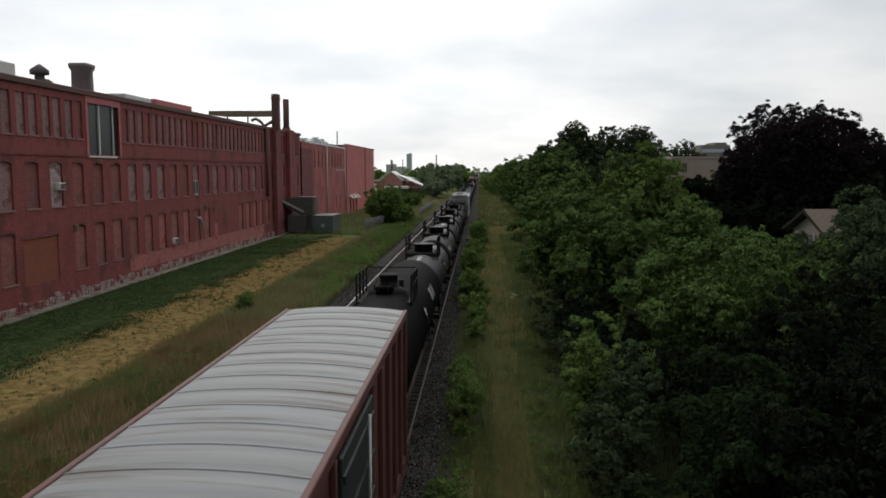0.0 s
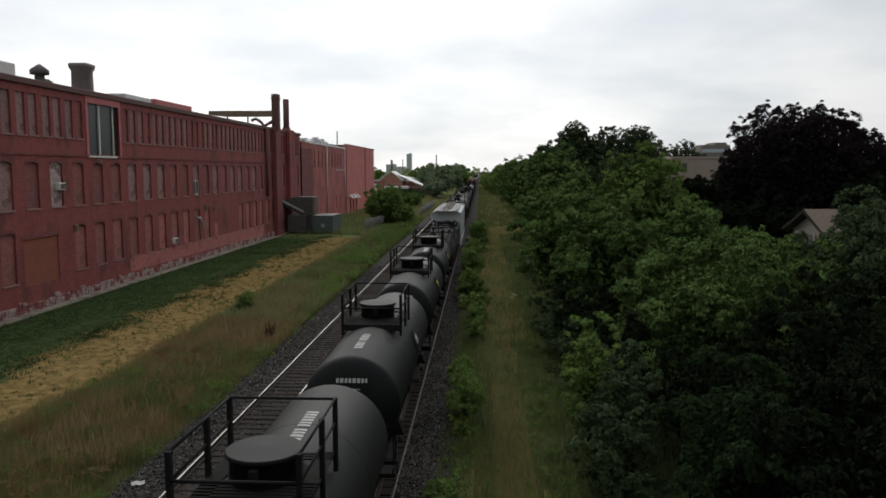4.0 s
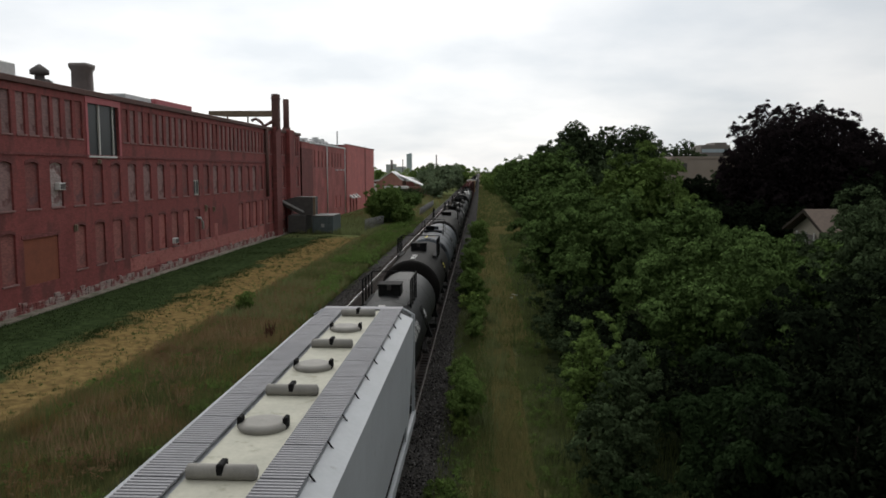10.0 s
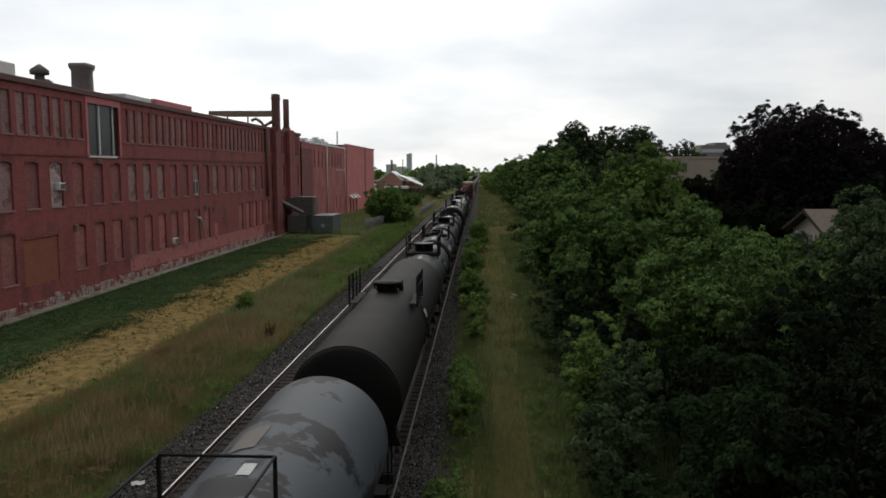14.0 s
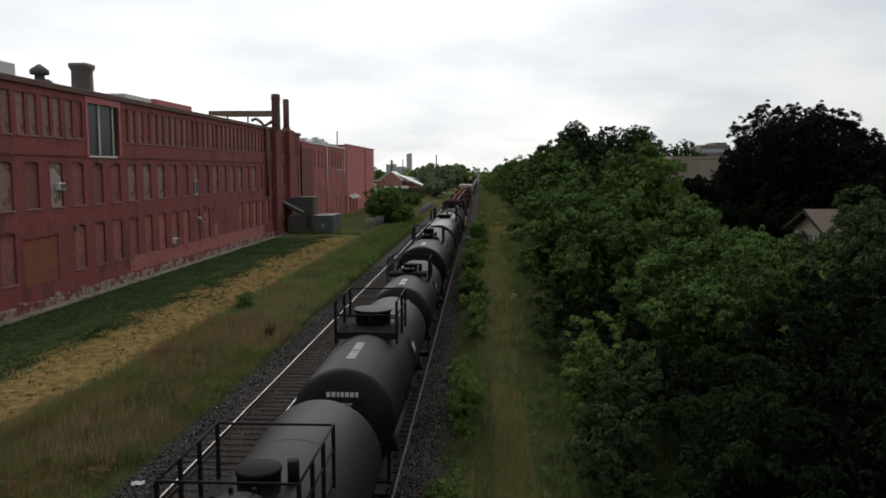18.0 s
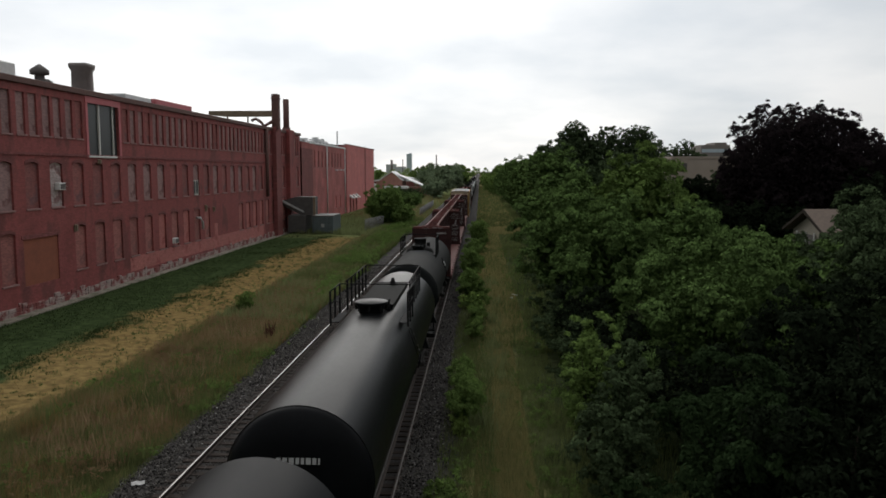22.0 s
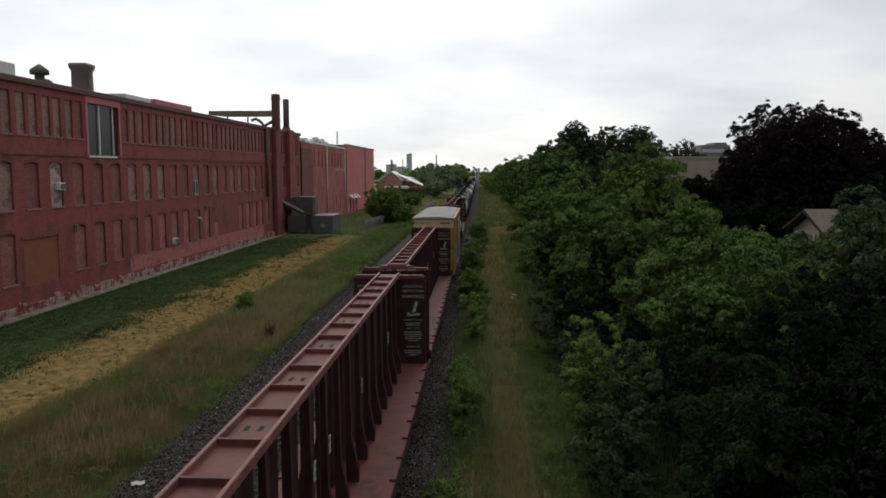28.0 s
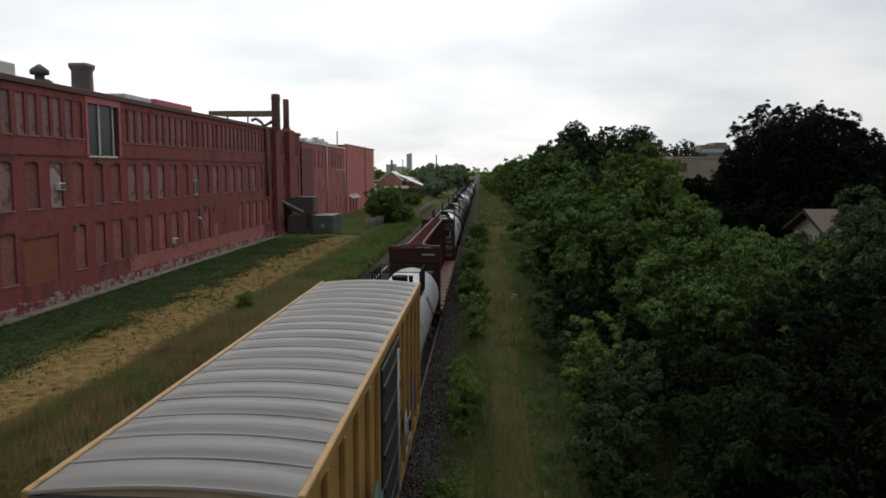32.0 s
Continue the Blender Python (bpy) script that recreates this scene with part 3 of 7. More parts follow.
MILL_X, MILL_Y, MILL_Z = -28.45, 36.0, -0.32
MILL = pose(MILL_X, MILL_Y, MILL_Z, 0, 0, -0.2)
mill = thing("brick_mill", "long three-storey red brick mill with bricked-up arched windows", "factory building", m=MILL)
ML, MH = 82.4, 14.8
PITCH = 2.775
ops, wins = [], []
rw = random.Random(4)
y = 46.35 - MILL_Y - 3 * PITCH
k = 0
while y + 1.5 < ML - 1.0:
    pale = abs(y + MILL_Y - 49.1) < 0.6
    real = k == 13
    big = 53.3 < y + MILL_Y < 59.0
    tower = 98.2 < y + MILL_Y < 107.5
    o = (y, y + 1.5, 6.6, 9.57)
    ops.append(o)
    wins.append((o, rw.choice(("brick_infill_mid", "brick_infill_grey", "brick_infill_mid")) if not (real or pale) else "brick_whitewash" if pale else "brick_infill_grey", 0.17, real))
    if not (45.0 < y + MILL_Y < 50.5) and not (79.2 < y + MILL_Y < 87):
        o = (y - 0.05, y + 1.45, 2.07, 5.2)
        ops.append(o)
        q = y + MILL_Y
        wins.append((o, "brick_faded" if 65.6 < q < 68.4 or 71.2 < q < 74 or 88 < q < 99 else "brick_infill", 0.14, False))
    if not big:
        for d in (-0.57, 0.72):
            o = (y + d, y + d + 0.93, 11.28, 13.89)
            ops.append(o)
            wins.append((o, "brick_infill_grey" if rw.random() < 0.8 else "brick_infill_mid", 0.0, False))
    y += PITCH
    k += 1
BIGW = (54.25 - MILL_Y, 58.95 - MILL_Y, 10.1, 13.9)
ops.append(BIGW)
DOORW = (45.8 - MILL_Y, 49.7 - MILL_Y, 1.75, 4.72)
ops.append(DOORW)
facade_wall(mill, ML, MH, ops)
for o, inf, ar, real in wins:
    mill_window(mill, *o, inf, ar, real)
dw = part("bricked_doorway", Shape().box(-0.3, -0.06, DOORW[0], DOORW[1], DOORW[2], DOORW[3]), "brick_orange", mill, "doorway closed with orange-brown brick")
part("lintel", Shape().box(-0.1, 0.04, DOORW[0] - 0.2, DOORW[1] + 0.2, DOORW[3], DOORW[3] + 0.25), "brick_dark", dw)
b0, b1, c0, c1 = BIGW
bw = part("loading_window", Shape().box(-0.3, -0.2, b0, b1, c0, c1), "window_glass", mill, "wide dark glazed window with white mullion and red surround")
part("mullion", Shape().box(-0.2, -0.1, (b0 + b1) / 2 - 0.55, (b0 + b1) / 2 - 0.35, c0, c1), "window_frame_paint", bw)
part("sill", Shape().box(-0.15, 0.12, b0 - 0.1, b1 - 0.6, c0 - 0.15, c0, 0.02), "white_paint", bw)
part("jamb", Shape().box(-0.18, -0.1, b1 - 0.75, b1 - 0.6, c0, c1), "window_frame_paint", bw)
part("jamb", Shape().box(-0.3, 0.06, b0 - 0.3, b0, c0 - 0.2, c1 + 0.6), "red_paint", bw)
part("jamb", Shape().box(-0.3, 0.06, b1, b1 + 0.3, c0 - 0.2, c1 + 0.6), "red_paint", bw)
part("head_panel", Shape().box(-0.3, 0.06, b0, b1, c1, c1 + 0.6), "red_paint", bw)
# string courses, cornice, foundation
part("cornice", Shape().box(-0.3, 0.16, -0.1, ML + 0.25, MH - 0.42, MH - 0.02, 0.03), "rust_pipe", mill, "dark weathered brick cornice")
part("string_course", Shape().box(-0.1, 0.07, 0, ML, 10.0, 10.16), "brick_dark", mill)
fnd = part("foundation", Shape().box(-0.3, 0.03, 0, ML, 0.0, 0.45), "foundation_stone", mill, "flaking painted rubble stone foundation")
rf = random.Random(7)
yy = 0.0
while yy < ML:
    ww, zz = rf.uniform(0.3, 1.1), 0.0
    while zz < 0.55:
        hh = rf.uniform(0.2, 0.42)
        part("stone", Shape().box(-0.1, 0.04 + rf.uniform(0, 0.07), yy, min(ML, yy + ww - 0.03), zz, zz + hh - 0.03, 0.03), "foundation_stone", fnd)
        zz += hh
    yy += ww
part("skirt", Shape().box(0.0, 0.75, 0, ML, -0.1, 0.12, 0.03), "dirty_concrete", mill, "narrow dirty concrete strip along the wall")
# bands of faded paint; haze over the far wall is in their colour
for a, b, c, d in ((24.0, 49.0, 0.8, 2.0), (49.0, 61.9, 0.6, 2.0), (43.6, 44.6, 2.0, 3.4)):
    part("faded_band", Shape().box(0.0, 0.012, a, b, c, d), "brick_faded", mill, "faded pink-red paint low on the wall, lightened for haze")
part("roof", Shape().box(-24, -0.42, 0.3, ML - 0.3, MH - 0.6, MH - 0.35), "roof_tar", mill)
part("wall_end", Shape().box(-24, -0.45, ML - 0.45, ML, 0, MH), "brick_red", mill)
part("wall_end", Shape().box(-24, -0.45, 0, 0.45, 0, MH), "brick_red", mill)
part("wall_back", Shape().box(-24.4, -24, 0, ML, 0, MH), "brick_red", mill)
# stair tower pilasters and tall flue pipes at the far end of the long wall
for a, b in ((66.6, 69.2), (73.8, 76.6)):
    part("pilaster", Shape().box(0.0, 0.6, a, b, 0, MH + 0.1, 0.04), "brick_dark" if a < 70 else "brick_red", mill)
part("down_pipe", Shape().tube([(0.2, 63.4, 5.6), (0.2, 63.4, MH - 0.3)], 0.22, 10), "rust_pipe", mill, "dark drain pipe on the wall")
fl = part("flue_pipe", Shape().box(0.0, 0.95, 66.7, 67.7, MH - 0.2, 19.3, 0.06), "rust_pipe", mill, "tall square rusty steel flue standing at the wall")
part("collar", Shape().box(-0.06, 1.01, 66.64, 67.76, 18.6, 18.85, 0.03), "rust_pipe", fl)
fl = part("flue_pipe", Shape().tube([(-0.9, 77.9, MH - 0.5), (-0.9, 77.9, 19.6)], 0.45, 14), "rust_pipe", mill)
part("collar", Shape().tube([(-0.9, 77.9, MH - 0.5), (-0.9, 77.9, MH + 0.6)], 0.6, 14), "rust_pipe", fl)
dct = part("roof_duct", Shape().prism([(-8.6, MH + 1.75), (-6.5, MH + 1.5), (0.1, MH + 1.5), (0.1, MH + 2.25), (-8.6, MH + 2.25)], "y", 66.6, 67.5), "tan_duct", mill, "long tan roof duct leading to the flue")
for xq in (-6.2, -3.4):
    part("duct_leg", Shape().box(xq, xq + 0.15, 66.9, 67.05, MH - 0.5, MH + 1.5), "rust_pipe", dct)
part("duct_elbow", Shape().tube([(-2.6, 66.2, MH + 0.9), (-2.0, 66.2, MH + 1.15), (-1.3, 66.2, MH + 0.7), (-0.9, 66.2, MH + 0.2), (-0.3, 66.3, MH + 0.5), (0.3, 66.4, MH + 0.9)], 0.2, 10), "rust_pipe", mill)
# things on the roof
ch = part("chimney", Shape().lathe([(0.82, 0), (0.78, 2.2), (0.95, 2.5), (0.97, 2.75), (0.8, 2.8), (0.0, 2.8)], (0, 0, 0), "z", 4), "chimney_brick", mill, "square dark brick chimney with flared cap", pose(-1.5, 55.2 - MILL_Y + 1.45, MH - 0.62, 0, 0, 45))
rv = part("roof_vent", Shape().lathe([(0.5, -0.5), (0.45, 0.3), (0.32, 0.55), (0.32, 0.85), (0.62, 0.9), (0.62, 1.2), (0.08, 1.6), (0.0, 1.6)], (0, 0, 0), "z", 12), "vent_dark", mill, "dark turbine roof vent", pose(-2.4, 16.6, MH))
part("vent_base", Shape().prism([(-1.3, -0.6), (1.6, -0.6), (0.2, 0.55), (-0.2, 0.55)], "x", -1.0, 0.6), "vent_dark", rv)
part("flashing", Shape().prism([(0.35, 0.42), (1.5, -0.5), (1.58, -0.44), (0.43, 0.5)], "x", -0.8, 0.64).prism([(-0.9, -0.36), (-0.5, 0.1), (-0.56, 0.16), (-0.96, -0.3)], "x", -0.8, 0.64), "galvanised", rv, "pale sheet metal flashing")
part("air_handler", Shape().box(-4, -1.6, 9.6, 12.6, MH - 0.5, MH + 1.1, 0.08), "white_paint", mill)
part("air_handler", Shape().box(-3.4, -1.2, 26.9, 31.9, MH - 0.5, MH + 0.62, 0.06), "galvanised", mill)
part("roof_hatch", Shape().box(-5.0, -1.8, 34.2, 43.0, MH - 0.5, MH + 0.85, 0.05), "red_paint", mill)
# small fittings on the wall
ac = part("air_conditioner", Shape().box(-0.1, 0.28, 49.75 - MILL_Y, 50.5 - MILL_Y, 7.7, 8.2, 0.03), "white_paint", mill)
part("grille", Shape().box(0.28, 0.295, 49.82 - MILL_Y, 50.43 - MILL_Y, 7.77, 8.13), "vent_dark", ac)
ac = part("air_conditioner", Shape().box(-0.1, 0.3, 68.5 - MILL_Y, 69.3 - MILL_Y, 2.3, 2.8, 0.03), "white_paint", mill)
part("grille", Shape().box(0.3, 0.315, 68.58 - MILL_Y, 69.22 - MILL_Y, 2.36, 2.74), "vent_dark", ac)
for yq, zq, hq in ((51.7, 4.75, 0.5), (76.9, 4.8, 0.7), (79.2, 4.7, 0.5), (55.4, 9.5, 0.35)):
    part("wall_lamp", Shape().box(0.0, 0.1, yq - MILL_Y, yq - MILL_Y + 0.38, zq, zq + hq, 0.02).box(0.1, 0.2, yq - MILL_Y + 0.08, yq - MILL_Y + 0.3, zq + 0.06, zq + hq - 0.06, 0.02), "tan_duct", mill)
part("vent_pipe", Shape().tube([(-0.1, 74.8 - MILL_Y, 4.3), (0.35, 74.8 - MILL_Y, 4.3), (0.45, 75.0 - MILL_Y, 3.9), (0.45, 75.1 - MILL_Y, 3.2)], 0.13, 8), "galvanised", mill)

# second and third brick blocks beyond
mill2 = thing("brick_annex", "red brick annex with a flat roof and white downpipes", "factory building", m=pose(-28.4, 120.4, -0.3))
o2, w2 = [], []
for i in range(9):
    a = 8.6 + i * 3.05
    o2.append((a, a + 1.5, 9.6, 12.4))
for i in range(2):
    a = 27.5 + i * 4.4
    o2.append((a, a + 1.5, 1.6, 4.0))
facade_wall(mill2, 39, 13.6, o2, name="wall", material="brick_mid")
for i, o in enumerate(o2):
    mill_window(mill2, *o, "brick_infill" if i < 9 else "brick_bright", 0.0)
part("roof", Shape().box(-18, -0.45, 0, 39, 13.1, 13.35), "roof_tar", mill2)
part("fascia", Shape().box(-0.2, 0.14, 5.5, 39.1, 13.45, 13.75, 0.03), "white_paint", mill2)
part("wall_end", Shape().box(-18, -0.45, 38.5, 39, 0, 13.6), "brick_mid", mill2)
for yq in (19.7, 38.4):
    part("downpipe", Shape().tube([(0.12, yq, 0.2), (0.12, yq, 13.5)], 0.1, 8), "white_paint", mill2)
for yq in (24.3, 28.4, 32.0):
    part("wall_lamp", Shape().box(0, 0.3, yq + 4, yq + 5.2, 9.0, 9.2), "white_paint", mill2)
for a, b, h, xx in ((5, 10, 0.6, -1.2), (11, 19, 0.9, -2.0), (20, 23, 1.3, -1.5), (23.6, 26.5, 0.7, -1.0), (27, 31, 1.3, -2.0), (32, 36, 0.5, -1.2)):
    au = part("air_handler", Shape().box(xx - 1.8, xx, a, b, 13.2, 13.5 + h, 0.1), "galvanised", mill2)
    part("fan_cowl", Shape().tube([(xx - 0.9, (a + b) / 2, 13.5 + h), (xx - 0.9, (a + b) / 2, 13.85 + h)], 0.6, 12), "galvanised", au)
    part("duct", Shape().box(xx - 0.1, xx + 0.5, a + 0.5, a + 1.1, 13.3, 14.2, 0.05), "galvanised", au)
part("vent_pipe", Shape().tube([(-1.5, 38.6, 13.2), (-1.5, 38.6, 17.2)], 0.14, 8), "galvanised", mill2)
# dark flush strip stands for a recess, its shade put into the brick colour
part("fire_stair_wall", Shape().box(-6, 0.02, 0, 8, 0, 12.6), "brick_dark", mill2)
mill3 = thing("brick_warehouse", "plain bright red brick warehouse block", "factory building", m=pose(-28.1, 159.8, -0.3))
facade_wall(mill3, 41, 14.4, [(3, 5, 0, 3.2), (7, 9, 0, 3.2), (11, 13, 0, 3.2)], material="brick_bright")
part("roof", Shape().box(-20, -0.45, 0, 42, 14.1, 14.3), "roof_tar", mill3)
part("wall_end", Shape().box(-20, -0.45, 41.5, 42, 0, 14.4), "brick_bright", mill3)
part("wall_end", Shape().box(-20, -0.45, 0, 0.5, 0, 14.4), "brick_bright", mill3)
part("wall_joint", Shape().box(0, 0.1, 25.2, 25.9, 0, 14.7), "brick_dark", mill3)
part("coping", Shape().box(-0.5, 0.08, 0, 42, 14.4, 14.56), "brick_dark", mill3)
for yq in (3, 7, 11):
    d = part("door", Shape().box(-0.4, -0.25, yq, yq + 2, 0, 3.2), "vent_dark", mill3)
    part("awning", Shape().prism([(0, 3.3), (0.9, 2.95), (0.9, 3.05), (0, 3.8)], "y", yq, yq + 1.7), "white_paint", d)

# ---- dumpsters, path and shrubs by the mill are things of their own ----
dk = thing("trash_compactor", "dark steel trash compactor with a sloping chute", "dumpster", m=pose(-26.2, 107.5, -0.3))
part("body", Shape().box(-1.3, 1.3, 0, 4.5, 0.15, 2.6, 0.06), "dumpster_dark", dk)
part("hopper", Shape().prism([(-2.4, 4.6), (-2.2, 4.0), (0.6, 2.6), (2.2, 2.6), (2.2, 5.2), (-0.4, 5.2)], "y", 0.5, 4.0), "dumpster_dark", dk)
part("chute_plate", Shape().prism([(-2.5, 4.7), (-2.4, 4.95), (0.9, 3.2), (0.9, 3.0)], "y", 0.2, 0.5), "galvanised", dk)
part("post", Shape().box(2.3, 2.6, 0.3, 0.6, 0, 5.2), "tan_duct", dk)
dg = thing("dumpster", "dark green steel roll-off container", "dumpster", m=pose(-22.4, 107.0, -0.35))
part("body", Shape().box(-1.5, 1.5, 0, 6, 0.2, 2.5, 0.06), "dumpster_green", dg)
part("lid", Shape().box(-1.56, 1.56, -0.05, 6.05, 2.5, 2.66, 0.04), "dumpster_dark", dg)
for a in (-1.2, -0.6, 0.6, 1.2):
    part("rib", Shape().box(a - 0.06, a + 0.06, -0.08, 0, 0.25, 2.45), "dumpster_green", dg)
part("label_plate", Shape().box(-0.2, 0.25, -0.02, 0, 1.0, 1.5), "lettering_white", dg)
tagged(part("footpath", Shape().box(-21.8, -18.4, 113.6, 116.6, gz(-20, 0) - 0.1, gz(-20, 0) + 0.09), "concrete"), "short pale concrete path by the container", "path", kind="structure")
tagged(part("path", Shape().box(-22, -16.5, 118, 124, gz(-19, 0) - 0.1, gz(-19, 0) + 0.1).box(-18.5, -15.5, 124, 260, gz(-17, 0) - 0.1, gz(-17, 0) + 0.1), "asphalt"), "narrow grey asphalt drive", "road", kind="structure")

# ---- distance ----
hs = thing("brick_house", "brown brick gabled house with a pale metal roof", "house", m=pose(-30.6, 262, -0.5))
part("wall", Shape().box(-5.2, 3.8, 0, 14, 0, 5.6).prism([(-4.4, 5.6), (3.8, 5.6), (0, 8.5)], "y", 0, 0.4), "brick_brown", hs)
part("roof", Shape().prism([(-4.8, 5.4), (0, 8.7), (4.2, 5.6), (4.2, 5.8), (0, 8.95), (-4.8, 5.65)], "y", -0.2, 14.2), "metal_roof", hs)
wg = part("wing", Shape().box(3.8, 11, 2, 12, 0, 3.5), "brick_brown", hs)
part("wing_roof", Shape().prism([(2.2, 7.3), (11.6, 3.4), (11.6, 3.7), (2.2, 7.7)], "y", 1, 13), "metal_roof", wg)
part("annexe", Shape().box(11.4, 17, 4, 12, 0, 5.0), "brick_brown", hs)
part("porch_wall", Shape().box(-1.5, 5.6, -6, -0.01, 0, 3.1), "brick_mid", hs)
part("porch_roof", Shape().box(-2.0, 6.0, -6.4, -0.02, 3.1, 3.9, 0.05), "metal_roof", hs)
part("yard_wall", Shape().box(-10, -5.3, 1, 6, 0, 4.6), "white_paint", hs)
sh = thing("long_shed", "low long shed with a pale roof", "shed", m=pose(-33, 330, -0.5))
part("wall", Shape().box(-14, 14, 0, 10, 0, 4.5), "brick_dark", sh)
part("roof", Shape().prism([(-14.5, 4.5), (14.5, 4.5), (14.5, 4.9), (0, 6.4), (-14.5, 4.9)], "y", -0.4, 10.4), "metal_roof", sh)


def slab_tower(name, label, x, y, w, d, h, material, rows, cols):
    e = thing(name, label, "building", m=pose(x, y, -0.5))
    part("wall", Shape().box(-w / 2, w / 2, 0, d, 0, h), material, e)
    part("roof", Shape().box(0, w / 2 - 1, 1, d - 1, h, h + h * 0.05), material, e)
    for r in range(rows):
        z = h * (r + 0.6) / (rows + 0.6)
        part("window_band", Shape().box(-w / 2 + 0.4, w / 2 - 0.4, -0.12, 0, z, z + h / rows * 0.42), "far_glass", e)
    return e


slab_tower("office_tower", "pale glass office tower far off in the haze", -187, 2000, 13, 20, 52, "far_glass", 14, 1)
slab_tower("office_block", "low pale office block far away", -305, 2600, 34, 20, 30, "far_concrete", 5, 1)
slab_tower("office_block", "low pale office block far away", -250, 2300, 50, 20, 20, "far_concrete", 3, 1)
slab_tower("office_block", "pale block on the skyline", -52, 1500, 18, 14, 18, "far_concrete", 3, 1)
for x, y, h, r in ((-93, 800, 20.0, 1.2), (-57.5, 1000, 29.2, 0.9), (-91.5, 900, 22.0, 0.5)):
    e = thing("smokestack", "slim dark smokestack on the skyline", "chimney", m=pose(x, y, -0.5))
    part("shaft", Shape().tube([(0, 0, 0), (0, 0, h)], [r * 1.3, r * 0.9], 12), "far_stack", e)
    part("rim", Shape().tube([(0, 0, h - 1), (0, 0, h + 0.2)], r * 1.1, 12), "far_stack", e)
slab_tower("apartment_block", "grey-brown flat-roofed apartment block behind the trees", 90.5, 300, 11, 14, 19.0, "apartment_brown", 6, 1)
bb = thing("beige_building", "plain beige flat-roofed commercial building", "building", m=pose(39.0, 125, -0.5))
part("wall", Shape().box(-8.2, 10, 0, 20, 0, 11.1), "stucco_beige", bb)
part("parapet", Shape().box(-8.3, 10.1, -0.1, 20.1, 11.1, 11.45), "stucco_beige", bb)
part("window", Shape().box(-6.6, -5.7, -0.05, 0, 9.3, 10.4), "vent_dark", bb)
cot = thing("bungalow", "cream-sided bungalow with a brown shingled gable roof", "house", m=pose(30.4, 73, -0.5))
part("wall", Shape().box(0.7, 13, -3.9, 3.9, 0, 3.45).prism([(-3.9, 3.45), (3.9, 3.45), (0, 5.1)], "x", 0.7, 1.0), "siding_cream", cot)
part("roof", Shape().prism([(-4.7, 3.35), (0, 5.42), (4.7, 3.35), (4.7, 3.5), (0, 5.6), (-4.7, 3.5)], "x", 0.0, 13.4), "shingle_brown", cot)
part("bargeboard", Shape().prism([(-4.75, 3.22), (0, 5.28), (4.75, 3.22), (4.75, 3.5), (0, 5.58), (-4.75, 3.5)], "x", -0.07, -0.01), "bark", cot)
part("gutter", Shape().box(0.0, 13.4, -4.86, -4.72, 3.3, 3.44, 0.02), "white_paint", cot)
# dark sheet on the wall stands for the shade inside the porch
part("porch_panel", Shape().box(0.6, 0.69, -1.2, 2.6, 0.9, 3.2), "vent_dark", cot)
for yq in (-1.3, 0.6, 2.6):
    part("porch_post", Shape().box(0.5, 0.62, yq, yq + 0.14, 0, 3.4), "white_paint", cot)
for xq in (3.0, 7.0, 10.5):
    w_ = part("window", Shape().box(xq, xq + 1.2, -3.96, -3.9, 1.2, 2.6), "window_glass", cot)
    part("frame", Shape().box(xq - 0.1, xq, -4.0, -3.9, 1.1, 2.7).box(xq + 1.2, xq + 1.3, -4.0, -3.9, 1.1, 2.7).box(xq, xq + 1.2, -4.0, -3.9, 2.6, 2.7), "white_paint", w_)
car = thing("parked_car", "pale car parked beyond the bungalow", "car", "parked cars", pose(33.4, 66.0, -0.5, 0, 0, 80))
part("body", Shape().box(-0.9, 0.9, 0, 4.4, 0.35, 0.95, 0.15), "car_paint", car)
part("cabin", Shape().prism([(0.8, 0.95), (1.3, 1.45), (3.0, 1.45), (3.8, 0.95)], "x", -0.75, 0.75), "window_glass", car)
for x in (-0.85, 0.85):
    for y in (0.85, 3.5):
        part("wheel", Shape().tube([(x - 0.1, y, 0.33), (x + 0.1, y, 0.33)], 0.33, 14), "frame_black", car)
copy_thing(car, pose(38.6, 65.5, -0.5, 0, 0, 84))


def wire_fence(x0, y0, x1, y1):
    e = thing("wire_fence", "grey wire mesh fence beside the drive", "fence", "wire fences", pose(x0, y0, gz(x0, 0)))
    dx, dy = x1 - x0, y1 - y0
    n = max(2, round(math.hypot(dx, dy) / 2.5))
    for i in range(n + 1):
        q = i / n
        part("post", Shape().tube([(dx * q, dy * q, 0), (dx * q, dy * q, 1.9)], 0.05, 8), "fence_wire", e)
    part("top_rail", Shape().tube([(0, 0, 1.85), (dx, dy, 1.85)], 0.03, 6), "fence_wire", e)
    m = Shape()
    k = int(math.hypot(dx, dy) / 0.12)
    for i in range(k):
        q = i / k
        m.tube([(dx * q, dy * q, 0.05), (dx * q, dy * q, 1.83)], 0.012, 3)
    for i in range(12):
        m.tube([(0, 0, 0.1 + i * 0.15), (dx, dy, 0.1 + i * 0.15)], 0.01, 3)
    part("mesh", m, "fence_wire", e)


wire_fence(-17.2, 113.0, -15.6, 122.0)
wire_fence(-11.9, 150.0, -11.7, 190.0)

# the road bridge on which the camera stands
br = thing("road_bridge", "concrete road bridge over the line", "bridge", kind="structure")
part("deck", Shape().box(-60, 60, -13.0, -0.6, 6.3, 7.1), "concrete", br)
part("parapet", Shape().box(-60, 60, -0.9, -0.6, 7.1, 8.1), "concrete", br)
part("parapet", Shape().box(-60, 60, -13.0, -12.7, 7.1, 8.1), "concrete", br)
for x in (-13.5, 6.0):
    part("abutment", Shape().box(x - 0.6, x + 0.6, -12.5, -1.0, -0.9, 6.3), "concrete", br)
# ---- the freight train: each car keyed along the track ----
SPEED = 12.4
